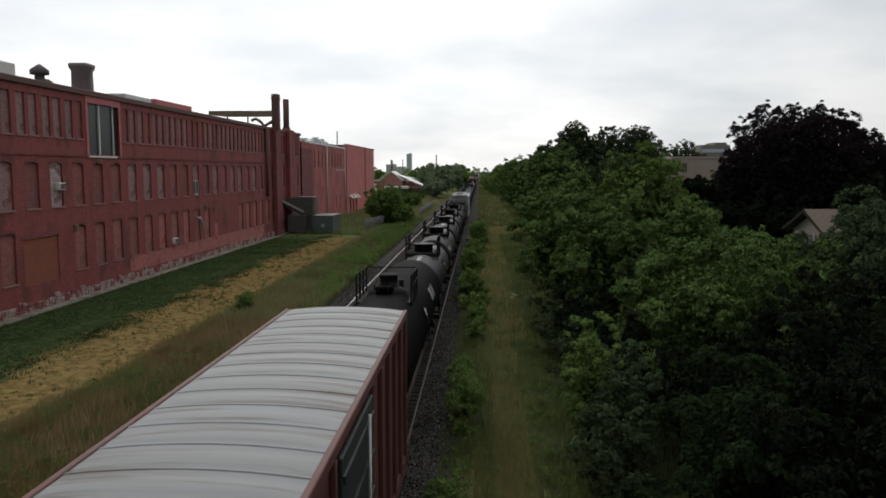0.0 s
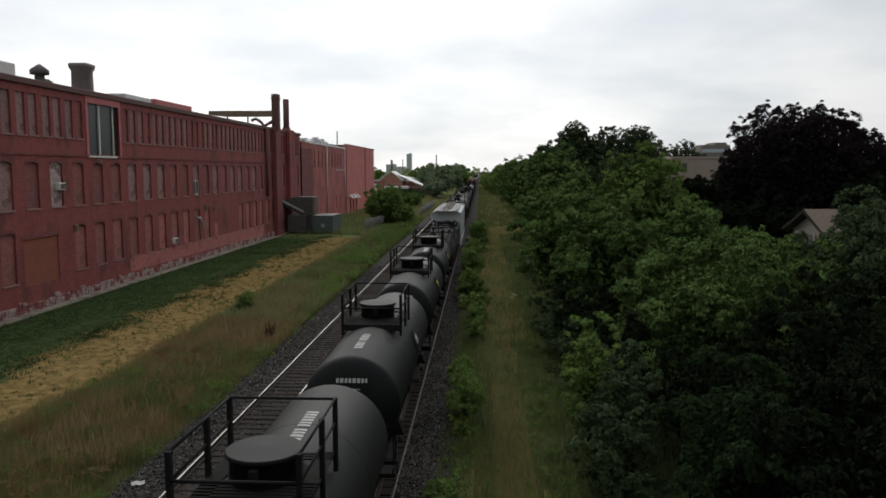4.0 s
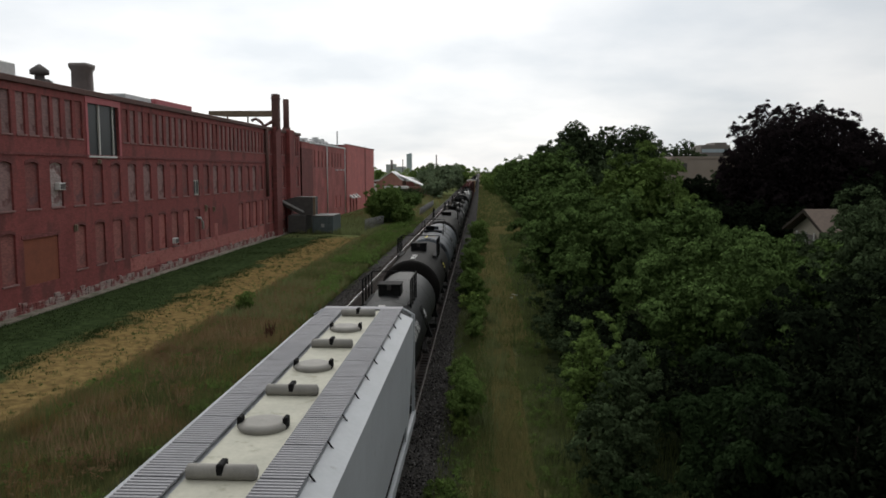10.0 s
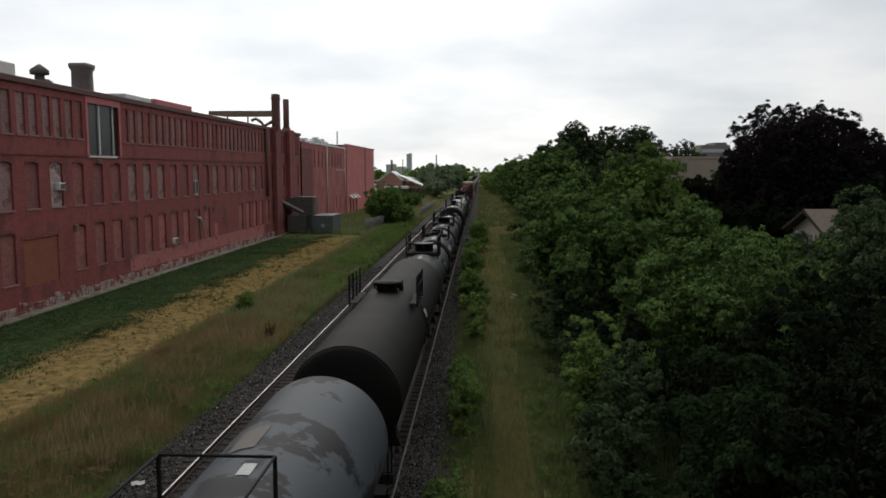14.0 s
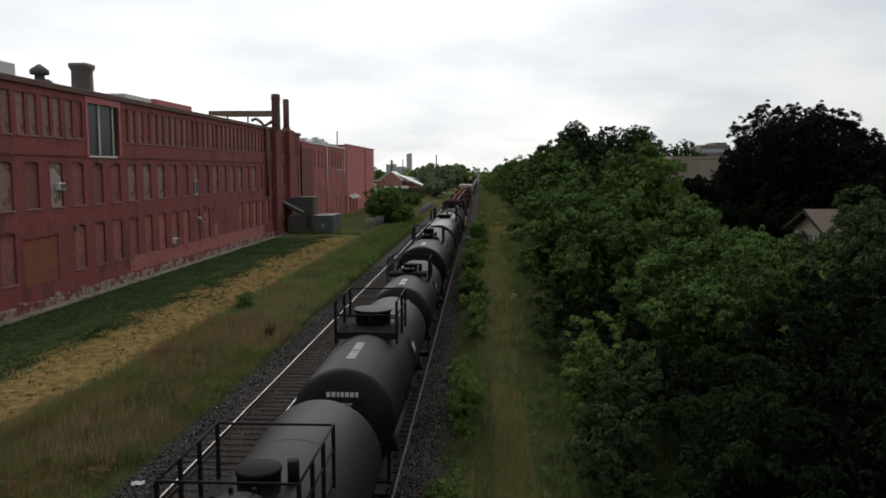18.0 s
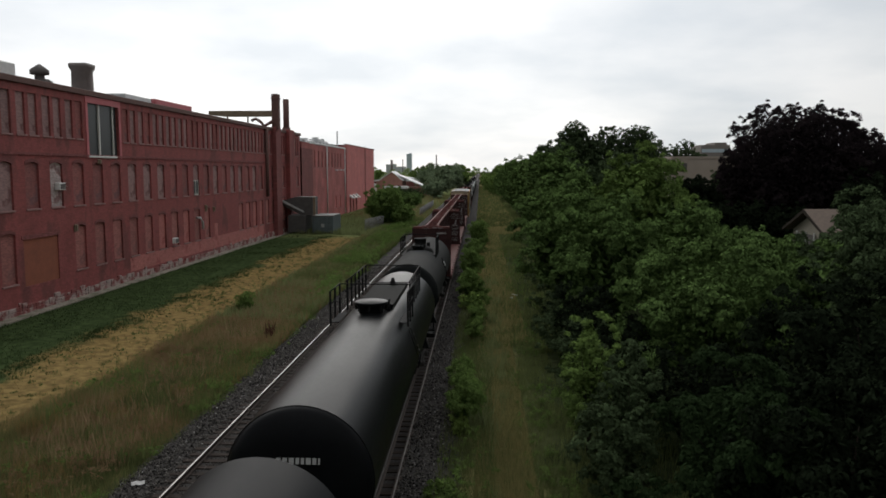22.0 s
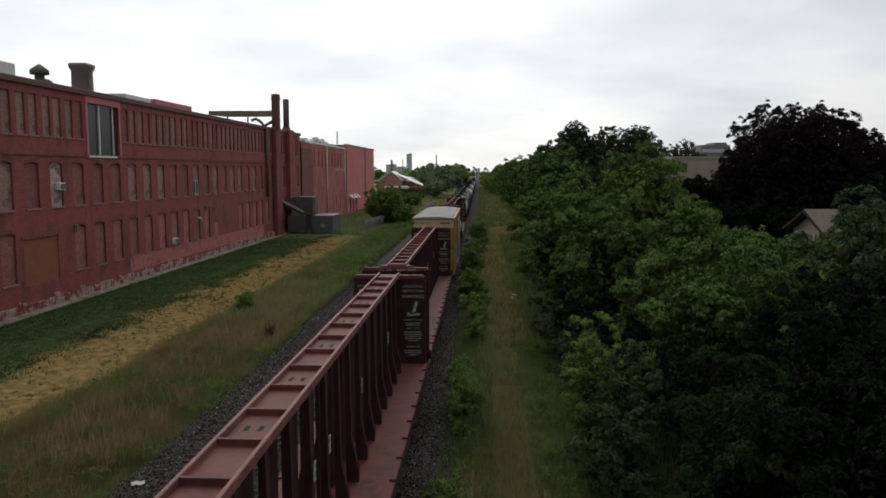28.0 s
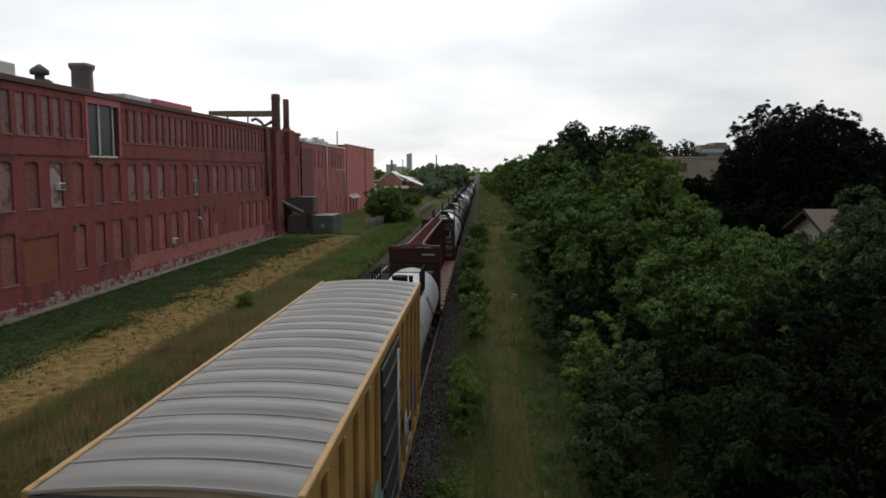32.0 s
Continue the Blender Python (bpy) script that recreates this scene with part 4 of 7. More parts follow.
TRAIN = []          # (thing, place of its near end along the track at 0 s)


def bogie(parent, y):
    """A two-axle freight truck: side frames, springs and wheels."""
    b = part("truck", Shape().box(-1.05, 1.05, -0.25, 0.25, 0.38, 0.62, 0.04), "spring_steel", parent, at=pose(0, y, 0))
    for sx in (-1, 1):
        f = Shape()
        f.prism([(-1.25, 0.42), (-0.75, 0.62), (0.75, 0.62), (1.25, 0.42), (1.25, 0.6), (0.7, 0.86), (-0.7, 0.86), (-1.25, 0.6)], "x", sx * 1.0 - 0.07, sx * 1.0 + 0.07)
        f.prism([(-0.75, 0.62), (-0.45, 0.25), (0.45, 0.25), (0.75, 0.62), (0.6, 0.62), (0.35, 0.36), (-0.35, 0.36), (-0.6, 0.62)], "x", sx * 1.0 - 0.07, sx * 1.0 + 0.07)
        part("side_frame", f, "spring_steel", b)
        for ya in (-0.9, 0.9):
            part("wheel", Shape().lathe([(0.0, -0.06), (0.25, -0.05), (0.3, -0.02), (0.42, -0.03), (0.43, -0.07), (0.455, -0.07), (0.46, 0.04), (0.49, 0.05), (0.49, 0.07), (0.3, 0.05), (0, 0.05)], (0, 0, 0), "x", 22),
                 "wheel_steel", b, at=pose(sx * 0.76, ya, 0.46, 0, 0, 180 if sx > 0 else 0))
            part("bearing_cap", Shape().tube([(sx * 1.0, ya, 0.46), (sx * 1.2, ya, 0.46)], 0.13, 12), "spring_steel", b)
    for sx in (-0.98, 0.98):
        for yy_ in (-0.15, 0.15):
            part("spring", Shape().tube([(sx, yy_, 0.38), (sx, yy_, 0.62)], 0.08, 8), "spring_steel", b)
    return b


def coupler(parent, y, way):
    c = part("coupler", Shape().box(-0.09, 0.09, min(y, y + way * 0.6), max(y, y + way * 0.6), 0.78, 0.98, 0.02), "spring_steel", parent)
    part("knuckle", Shape().box(-0.17, 0.17, y + way * 0.55 - 0.16, y + way * 0.55 + 0.16, 0.7, 1.05, 0.06), "spring_steel", c)
    part("air_hose", Shape().tube([(0.3, y, 0.85), (0.34, y + way * 0.3, 0.6), (0.25, y + way * 0.6, 0.5)], 0.03, 6), "frame_black", c)


def ridged(x0, x1, y0, y1, z, pitch=0.12, depth=0.03):
    """A tread plate with raised ribs across, as one body."""
    n = max(2, round((y1 - y0) / pitch))
    st = (y1 - y0) / n
    top = []
    for i in range(n):
        a = y0 + st * i
        top += [(a, z), (a + st * 0.55, z), (a + st * 0.6, z - depth * 0.6), (a + st * 0.95, z - depth * 0.6)]
    return Shape().prism([(y1, z - depth), (y0, z - depth)] + top, "x", x0, x1)


def rail_loop(pts, r=0.022):
    return Shape().tube(pts, r, 6)


def writing(parent, rng, m, widths, height, gap, material="lettering_white", name="lettering"):
    return part(name, bars(rng, widths, height, gap), material, parent, at=m)


def tank_car(y0, L, R, ztop, paint, label, style="dome", marks=1, seed=1, platform_at=None, rail_x=0.96, side_mark=None, head_paint=None):
    """A tank car whose shell runs from local y = 0 to L; style says what the top fittings are."""
    rng = random.Random(seed)
    e = thing("tank_car", label, "tank car", "train cars", pose(X_TRAIN, y0, 0))
    zc = ztop - R
    rim = R >= 1.45              # jacketed tanks have flatter heads with a crisp rim, the others round ones
    hd = (0.30 if rim else 0.46) * R
    k_ = 0.985 if rim else 1.0
    dome = [(R * k_ * math.sin(a), hd * (1 - math.cos(a))) for a in [math.pi / 2 * i / 10 for i in range(11)]]
    far = [(r, L - h) for r, h in dome[::-1]]
    if rim:
        body = [(R * 0.985, hd), (R, hd + 0.01), (R, L - hd - 0.01), (R * 0.985, L - hd)]
        sh_ = Shape().lathe(dome, (0, 0, zc), "y", 48)
        for k in range(3):
            sh_.lathe(body[k:k + 2], (0, 0, zc), "y", 48)
        sh_.lathe(far, (0, 0, zc), "y", 48)
    else:
        sh_ = Shape().lathe(dome + far, (0, 0, zc), "y", 48)
    shell = part("tank", sh_, paint, e)
    n = max(3, round(L / 3))
    for i in range(1, 1 if rim else n):
        yy_ = hd + (L - 2 * hd) * i / n
        part("weld_seam", Shape().lathe([(R - 0.01, yy_ - 0.025), (R + 0.004, yy_ - 0.012), (R + 0.004, yy_ + 0.012), (R - 0.01, yy_ + 0.025)], (0, 0, zc), "y", 48), paint, e)
    # underframe, bolsters, end sills
    fr = part("underframe", Shape().box(-0.32, 0.32, -0.75, L + 0.75, 0.72, 1.08, 0.03), "frame_black", e)
    for ya in (-0.72, L + 0.5):
        part("end_sill", Shape().box(-1.4, 1.4, ya, ya + 0.22, 0.85, 1.12, 0.02), "frame_black", e)
    by = min(1.9, L * 0.16)
    for ya in (by, L - by):
        part("bolster", Shape().prism([(-1.35, 0.95), (1.35, 0.95), (1.2, 1.3), (R * 0.8, zc - R * 0.55), (-R * 0.8, zc - R * 0.55), (-1.2, 1.3)], "y", ya - 0.2, ya + 0.2), "frame_black", e)
        bogie(e, ya)
    coupler(e, -0.75, -1)
    coupler(e, L + 0.75, 1)
    # grab rails at the near and far end, side ladder and running board
    for ya, sg in ((-0.62, 1), (L + 0.62, -1)):
        part("end_handrail", rail_loop([(-1.35, ya, 1.1), (-1.35, ya, 1.95), (-1.1, ya, 2.02), (1.1, ya, 2.02), (1.35, ya, 1.95), (1.35, ya, 1.1)]), "frame_black", e)
        part("end_platform", Shape().box(-1.35, 1.35, min(ya, ya + sg * 0.55), max(ya, ya + sg * 0.55), 1.1, 1.14), "grating", e)
        for sx in (-1.4, 1.4):
            st = Shape()
            for zz in (0.45, 0.75, 1.05):
                st.box(sx - 0.02, sx + 0.02, min(ya, ya + sg * 0.4), max(ya, ya + sg * 0.4), zz, zz + 0.03)
            part("step", st, "frame_black", e)
    c = L / 2 if platform_at is None else platform_at
    for sx in (-1, 1):
        ld = Shape()
        for yr in (c - 0.22, c + 0.22):
            ld.tube([(sx * (R + 0.06), yr, zc - R * 0.2), (sx * (R + 0.1), yr, zc), (sx * R * 0.85, yr, zc + R * 0.62)], 0.02, 6)
        for zz in np.linspace(zc - R * 0.2, zc + R * 0.5, 7):
            xx = math.sqrt(max(0.01, R * R - (zz - zc) ** 2)) + 0.08
            ld.tube([(sx * xx, c - 0.22, zz), (sx * xx, c + 0.22, zz)], 0.014, 6)
        part("ladder", ld, "frame_black", e)
    zt = ztop
    if style == "dome":          # wide dome, grating platform and a railing all round
        W, P, F = rail_x, 1.15, 1.55
        d = part("hatch_dome", Shape().lathe([(0.58, -0.15), (0.58, 0.46), (0.635, 0.465), (0.64, 0.48), (0.64, 0.525), (0.62, 0.54), (0.615, 0.54), (0, 0.56)], (0, 0, 0), "z", 28), paint, e, at=pose(0, c, zt))
        part("lid_bolt", Shape().box(-0.08, 0.08, -0.7, -0.6, 0.2, 0.42, 0.02), "frame_black", d)
        part("hinge", Shape().box(-0.2, 0.2, 0.55, 0.75, 0.28, 0.45, 0.03), "frame_black", d)
        pz = zt + 0.05
        part("platform", ridged(-W, W, c - F, c - 0.2, pz), "grating", e)
        part("platform_edge", Shape().box(-W, W, c - F - 0.03, c - F, pz - 0.2, pz + 0.01), "grating", e)
        part("platform", ridged(-W, W, c + P - 0.35, c + P, pz), "grating", e)
        for sx in (-1, 1):
            part("platform_side", Shape().box(sx * W - 0.3 if sx > 0 else -W, W if sx > 0 else -W + 0.3, c - F, c + P, pz - 0.03, pz), "grating", e)
            part("platform_bracket", Shape().prism([(sx * W, pz), (sx * W, pz - 0.15), (sx * (R * 0.7), zc + R * 0.7)], "y", c - F, c - F + 0.08), "frame_black", e)
        for sx in (-1, 1):
            for yy_ in (c - F, c + P, c):
                part("railing_post", Shape().box(sx * W - 0.04, sx * W + 0.04, yy_ - 0.05, yy_ + 0.05, pz - 0.35, pz + 1.0), "frame_black", e)
            part("handrail", rail_loop([(sx * W, c - F, pz + 0.55), (sx * W, c + P, pz + 0.55)], 0.026), "frame_black", e)
            part("handrail", rail_loop([(sx * W, c - F, pz + 0.98), (sx * W, c + P, pz + 0.98)], 0.026), "frame_black", e)
        part("handrail", rail_loop([(-W, c - F, pz + 0.55), (W, c - F, pz + 0.55)], 0.03), "frame_black", e)
        part("handrail", rail_loop([(-W, c + P, pz + 0.98), (W, c + P, pz + 0.98)], 0.026), "frame_black", e)
    elif style in ("valve", "long", "sides"):
        W = 1.02 if style == "valve" else 1.25
        if style == "valve" and not rim:         # tread plate before the dome
            part("platform", ridged(-0.95, 0.95, c - 1.3, c - 0.25, zt + 0.06), "grating", e)
            part("platform_edge", Shape().box(-0.95, 0.95, c - 1.33, c - 1.3, zt - 0.14, zt + 0.07), "grating", e)
        if style == "valve" and rim:             # dark saddle round the dome
            part("saddle", Shape().lathe([(0.86, -0.30), (0.74, -0.02), (0.56, 0.10), (0.44, 0.12)], (0, 0, 0), "z", 24), "frame_black", e, at=pose(0, c - 0.05, zt))
        if style in ("long", "sides"):
            h = part("manway_lid", Shape().lathe([(0.40, -0.1), (0.40, 0.06), (0.48, 0.22), (0.53, 0.24), (0.55, 0.26), (0.55, 0.32), (0.53, 0.335), (0.0, 0.36)], (0, 0, 0), "z", 32), paint, e, at=pose(0, c + 0.1, zt))
            for k in range(8):
                a = k * math.pi / 4
                part("lid_bolt", Shape().box(-0.035, 0.035, -0.035, 0.035, 0.05, 0.3, 0.01), "frame_black", h, at=pose(0.5 * math.cos(a), 0.5 * math.sin(a), 0))
        else:
            h = part("valve_housing", Shape().lathe([(0.46, -0.1), (0.46, 0.08), (0.35, 0.1), (0.35, 0.5), (0.372, 0.505), (0.372, 0.56), (0.35, 0.575), (0, 0.59)], (0, 0, 0), "z", 24), "frame_black", e, at=pose(0, c + 0.25, zt - (0.0 if rim else 0.22)))
        if style not in ("long", "sides"):
            part("manway", Shape().lathe([(0.32, -0.1), (0.32, 0.16), (0.36, 0.17), (0.36, 0.22), (0, 0.26)], (0, 0, 0), "z", 20), paint, e, at=pose(-0.05, c - 0.75, zt))
        for k in range(6 if style == "valve" else 0):
            a = k * math.pi / 3
            part("manway_bolt", Shape().box(-0.03, 0.03, -0.03, 0.03, 0.1, 0.3), "frame_black", e, at=pose(-0.05 + 0.36 * math.cos(a), c - 0.75 + 0.36 * math.sin(a), zt))
        part("relief_valve", Shape().tube([(0.45, c + 0.7, zt - 0.1), (0.45, c + 0.7, zt + 0.3)], 0.1, 10), "frame_black", e)
        for sx in (-1, 1):
            part("side_walk", Shape().box(min(sx * (W - 0.27), sx * W), max(sx * (W - 0.27), sx * W), c - (0.4 if style == "long" else 1.3), c + 1.3, zt - 0.30, zt - 0.27), "frame_black", e)
            for yy_ in (c - 1.25, c - 0.4, c + 0.4, c + 1.25)[1 if style == "long" else 0:]:
                part("railing_post", Shape().box(sx * W - 0.03, sx * W + 0.03, yy_ - 0.03, yy_ + 0.03, zt - 0.4, zt + 0.72), "frame_black", e)
            part("handrail", rail_loop([(sx * W, c - (0.4 if style == "long" else 1.25), zt + 0.72), (sx * W, c + 1.25, zt + 0.72)]), "frame_black", e)
            part("handrail", rail_loop([(sx * W, c - (0.4 if style == "long" else 1.25), zt + 0.3), (sx * W, c + 1.25, zt + 0.3)]), "frame_black", e)
        for yy_ in (() if style == "sides" else (c + 1.25,) if style == "long" or rim else (c - 1.25, c + 1.25)):
            part("handrail", rail_loop([(-W, yy_, zt + 0.72), (W, yy_, zt + 0.72)]), "frame_black", e)
        if style == "long":
            part("centre_walk", Shape().box(-0.62, 0.62, c + 1.0, c + 6.2, zt + 0.03, zt + 0.07).box(-0.62, -0.58, c + 1.0, c + 6.2, zt - 0.1, zt + 0.03).box(0.58, 0.62, c + 1.0, c + 6.2, zt - 0.1, zt + 0.03), "grating", e)
            for sx in (-1, 1):
                for yy_ in np.linspace(c + 1.9, c + 6.2, 6):
                    part("railing_post", Shape().box(sx * 1.1 - 0.03, sx * 1.1 + 0.03, yy_ - 0.03, yy_ + 0.03, zt - 0.3, zt + 0.75), "frame_black", e)
                for zz in (0.4, 0.75):
                    part("handrail", rail_loop([(sx * 1.1, c + 1.5, zt + zz), (sx * 1.1, c + 6.2, zt + zz)]), "frame_black", e)
            part("handrail", rail_loop([(-1.1, c + 6.2, zt + 0.75), (1.1, c + 6.2, zt + 0.75)]), "frame_black", e)
            part("vent_valve", Shape().tube([(0.1, c + 5.4, zt), (0.1, c + 5.4, zt + 0.35)], [0.16, 0.05], 10), "frame_black", e)
    elif style == "box":         # square valve box with a light railing
        W = 1.12 if rim else 0.92
        part("valve_box", Shape().box(-0.44, 0.44, c - 0.42, c + 0.48, zt - 0.1, zt + 0.36, 0.05), "frame_black", e)
        part("box_lid", Shape().box(-0.48, 0.48, c - 0.46, c + 0.52, zt + 0.36, zt + 0.42, 0.025), "frame_black", e)
        part("latch", Shape().box(-0.08, 0.08, c - 0.5, c - 0.44, zt + 0.2, zt + 0.4, 0.01), "spring_steel", e)
        for sx in (-1, 1):
            part("side_walk", Shape().box(min(sx * (W - 0.25), sx * W), max(sx * (W - 0.25), sx * W), c - 1.2, c + 1.2, zt - 0.26, zt - 0.23), "frame_black", e)
            for yy_ in (c - 1.2, c - 0.4, c + 0.4, c + 1.2):
                part("railing_post", Shape().box(sx * W - 0.03, sx * W + 0.03, yy_ - 0.03, yy_ + 0.03, zt - 0.4, zt + 0.72), "frame_black", e)
            for zz in (0.34, 0.72):
                part("handrail", rail_loop([(sx * W, c - 1.2, zt + zz), (sx * W, c + 1.2, zt + zz)]), "frame_black", e)
        part("handrail", rail_loop([(-W, c + 1.2, zt + 0.72), (W, c + 1.2, zt + 0.72)]), "frame_black", e)
    elif style == "frames":      # cross frames, hoops and rods of the heating gear along the top
        for yy_ in (2.9, 8.06, 10.76, 15.64):
            bz = zt + 0.38
            part("cross_frame", Shape().box(-1.28, 1.28, yy_ - 0.05, yy_ + 0.05, bz - 0.04, bz + 0.05).prism([(-1.12, bz + 0.05), (-0.88, bz + 0.05), (-1.0, bz + 0.27)], "y", yy_ - 0.04, yy_ + 0.04).prism([(0.88, bz + 0.05), (1.12, bz + 0.05), (1.0, bz + 0.27)], "y", yy_ - 0.04, yy_ + 0.04), "pipe_dark", e)
            for sx in (-1, 1):
                part("frame_strut", Shape().tube([(sx * 1.24, yy_, bz), (sx * 1.15, yy_ - 0.1, zc + math.sqrt(R * R - 1.15 ** 2))], 0.03, 6), "pipe_dark", e)
                part("frame_strut", Shape().tube([(sx * 0.95, yy_, bz), (sx * 0.72, yy_ - 0.6, zc + math.sqrt(R * R - 0.72 ** 2))], 0.03, 6), "pipe_dark", e)
        for yy_ in (1.6, 6.5, 14.1):
            for k in range(2):
                arc = [(-0.55 + 0.24 * (1 - math.cos(math.pi * q / 10)), yy_ + 0.45 * k, zt + 0.22 + 0.26 * math.sin(math.pi * q / 10)) for q in range(11)]
                part("pipe_hoop", Shape().tube([(arc[0][0], arc[0][1], zt - 0.08)] + arc + [(arc[-1][0], arc[-1][1], zt - 0.05)], 0.045, 8), "pipe_dark", e)
            for xq in (-0.45, 0.08):
                part("rod", Shape().tube([(xq, yy_ - 1.5, zt + 0.02), (xq, yy_ + 1.1, zt + 0.12)], 0.04, 6), "pipe_dark", e)
                part("rod_foot", Shape().box(xq - 0.08, xq + 0.08, yy_ - 1.62, yy_ - 1.46, zt - 0.06, zt + 0.07, 0.02), "pipe_dark", e)
        for yy_ in (2.4, 8.9, 11.4, 16.0):
            part("strap", Shape().lathe([(R, yy_ - 0.06), (R + 0.03, yy_ - 0.05), (R + 0.03, yy_ + 0.05), (R, yy_ + 0.06)], (0, 0, zc), "y", 48), "pipe_dark", e)
        for sx in (-1, 1):
            part("side_pipe", rail_loop([(sx * (R + 0.05), 1.2, zc - 0.1), (sx * (R + 0.05), L - 1.2, zc - 0.1)], 0.04), "pipe_dark", e)
    elif style == "small":       # low hatch group on a saddle
        part("saddle", Shape().box(-0.7, 0.7, c - 0.9, c + 0.9, zt - 0.08, zt + 0.08, 0.04), paint, e)
        part("hatch", Shape().lathe([(0.34, 0), (0.34, 0.3), (0.38, 0.31), (0.38, 0.38), (0, 0.42)], (0, 0, 0), "z", 20), "frame_black", e, at=pose(-0.25, c - 0.4, zt))
        part("valve_box", Shape().box(-0.1, 0.35, c + 0.2, c + 0.7, zt, zt + 0.3, 0.03), paint, e)
        for sx in (-1, 1):
            for yy_ in (c - 1.4, c + 1.4):
                part("railing_post", Shape().box(sx * 0.8 - 0.025, sx * 0.8 + 0.025, yy_ - 0.025, yy_ + 0.025, zt - 0.5, zt + 0.75), "frame_black", e)
            part("handrail", rail_loop([(sx * 0.8, c - 1.4, zt + 0.75), (sx * 0.8, c + 1.4, zt + 0.75)]), "frame_black", e)
        part("handrail", rail_loop([(-0.8, c + 1.4, zt + 0.75), (0.8, c + 1.4, zt + 0.75)]), "frame_black", e)
        part("handrail", rail_loop([(-0.8, c - 1.4, zt + 0.75), (0.8, c - 1.4, zt + 0.75)]), "frame_black", e)
    # markings: plain bars on the top, on the near head and on the side
    def curved(yc, ang, w, h, material, solid=False, rows=1):
        s = Shape()
        for r_ in range(rows):
            x = 0.0
            gap_at = w * rng.uniform(0.36, 0.46)
            while x < w - 0.03:
                if not solid and gap_at and x > gap_at:
                    x, gap_at = x + h * 0.45, 0
                q = w if solid else min(rng.uniform(0.36, 0.52) * h, w - x)
                if q <= 0:
                    break
                a0 = ang - (h / 2 - r_ * h * 1.4) / R
                a1 = a0 + h / R
                rr = R + 0.013
                ya, yb2 = yc - w / 2 + x, yc - w / 2 + x + q
                for u in range(4):
                    b0_, b1_ = a0 + (a1 - a0) * u / 4, a0 + (a1 - a0) * (u + 1) / 4
                    s.quad((rr * math.sin(b0_), ya, zc + rr * math.cos(b0_)), (rr * math.sin(b1_), ya, zc + rr * math.cos(b1_)),
                           (rr * math.sin(b1_), yb2, zc + rr * math.cos(b1_)), (rr * math.sin(b0_), yb2, zc + rr * math.cos(b0_)), smooth=True)
                x += q + h * 0.24
        part("lettering", s, material, e)
    if marks:
        off = {1: c - 3.7, 2: c + 2.6, 3: 2.3}[marks]
        curved(off, 0.02, 1.9, 0.25, "lettering_white")
    if side_mark:
        yq, ww, hh, mm_ = side_mark
        curved(yq, 1.15, ww, hh, mm_)
    if style not in ("long", "frames"):
        curved(c + 0.7, 1.22, 0.5, 0.3, "decal_yellow" if seed in (12, 15, 16, 19) else "lettering_white", True)
    if style == "small":
        curved(9.97, -0.02, 0.45, 0.22, "lettering_white", True)
        curved(2.2, 0.14, 1.5, 0.42, "primer_patch", True)
        curved(2.0, -0.12, 1.7, 0.24, "decal_yellow")
        curved(11.5, -0.3, 1.1, 0.5, "primer_patch", True)
    hz, lean = zc + R * (0.40 if rim else 0.62), 9 if rim else 21
    hy = hd * (0.08 if rim else 0.215)
    if seed not in (17, 20, 21):
        writing(e, rng, pose(0.08, hy - 0.02, hz, -lean), (0.85,), 0.12, 0.2)
        writing(e, rng, pose(0.05, hy - 0.10, hz - 0.26, -lean * 0.6), (0.55, 0.5, 0.6), 0.045, 0.08)
    TRAIN.append((e, y0))
    return e


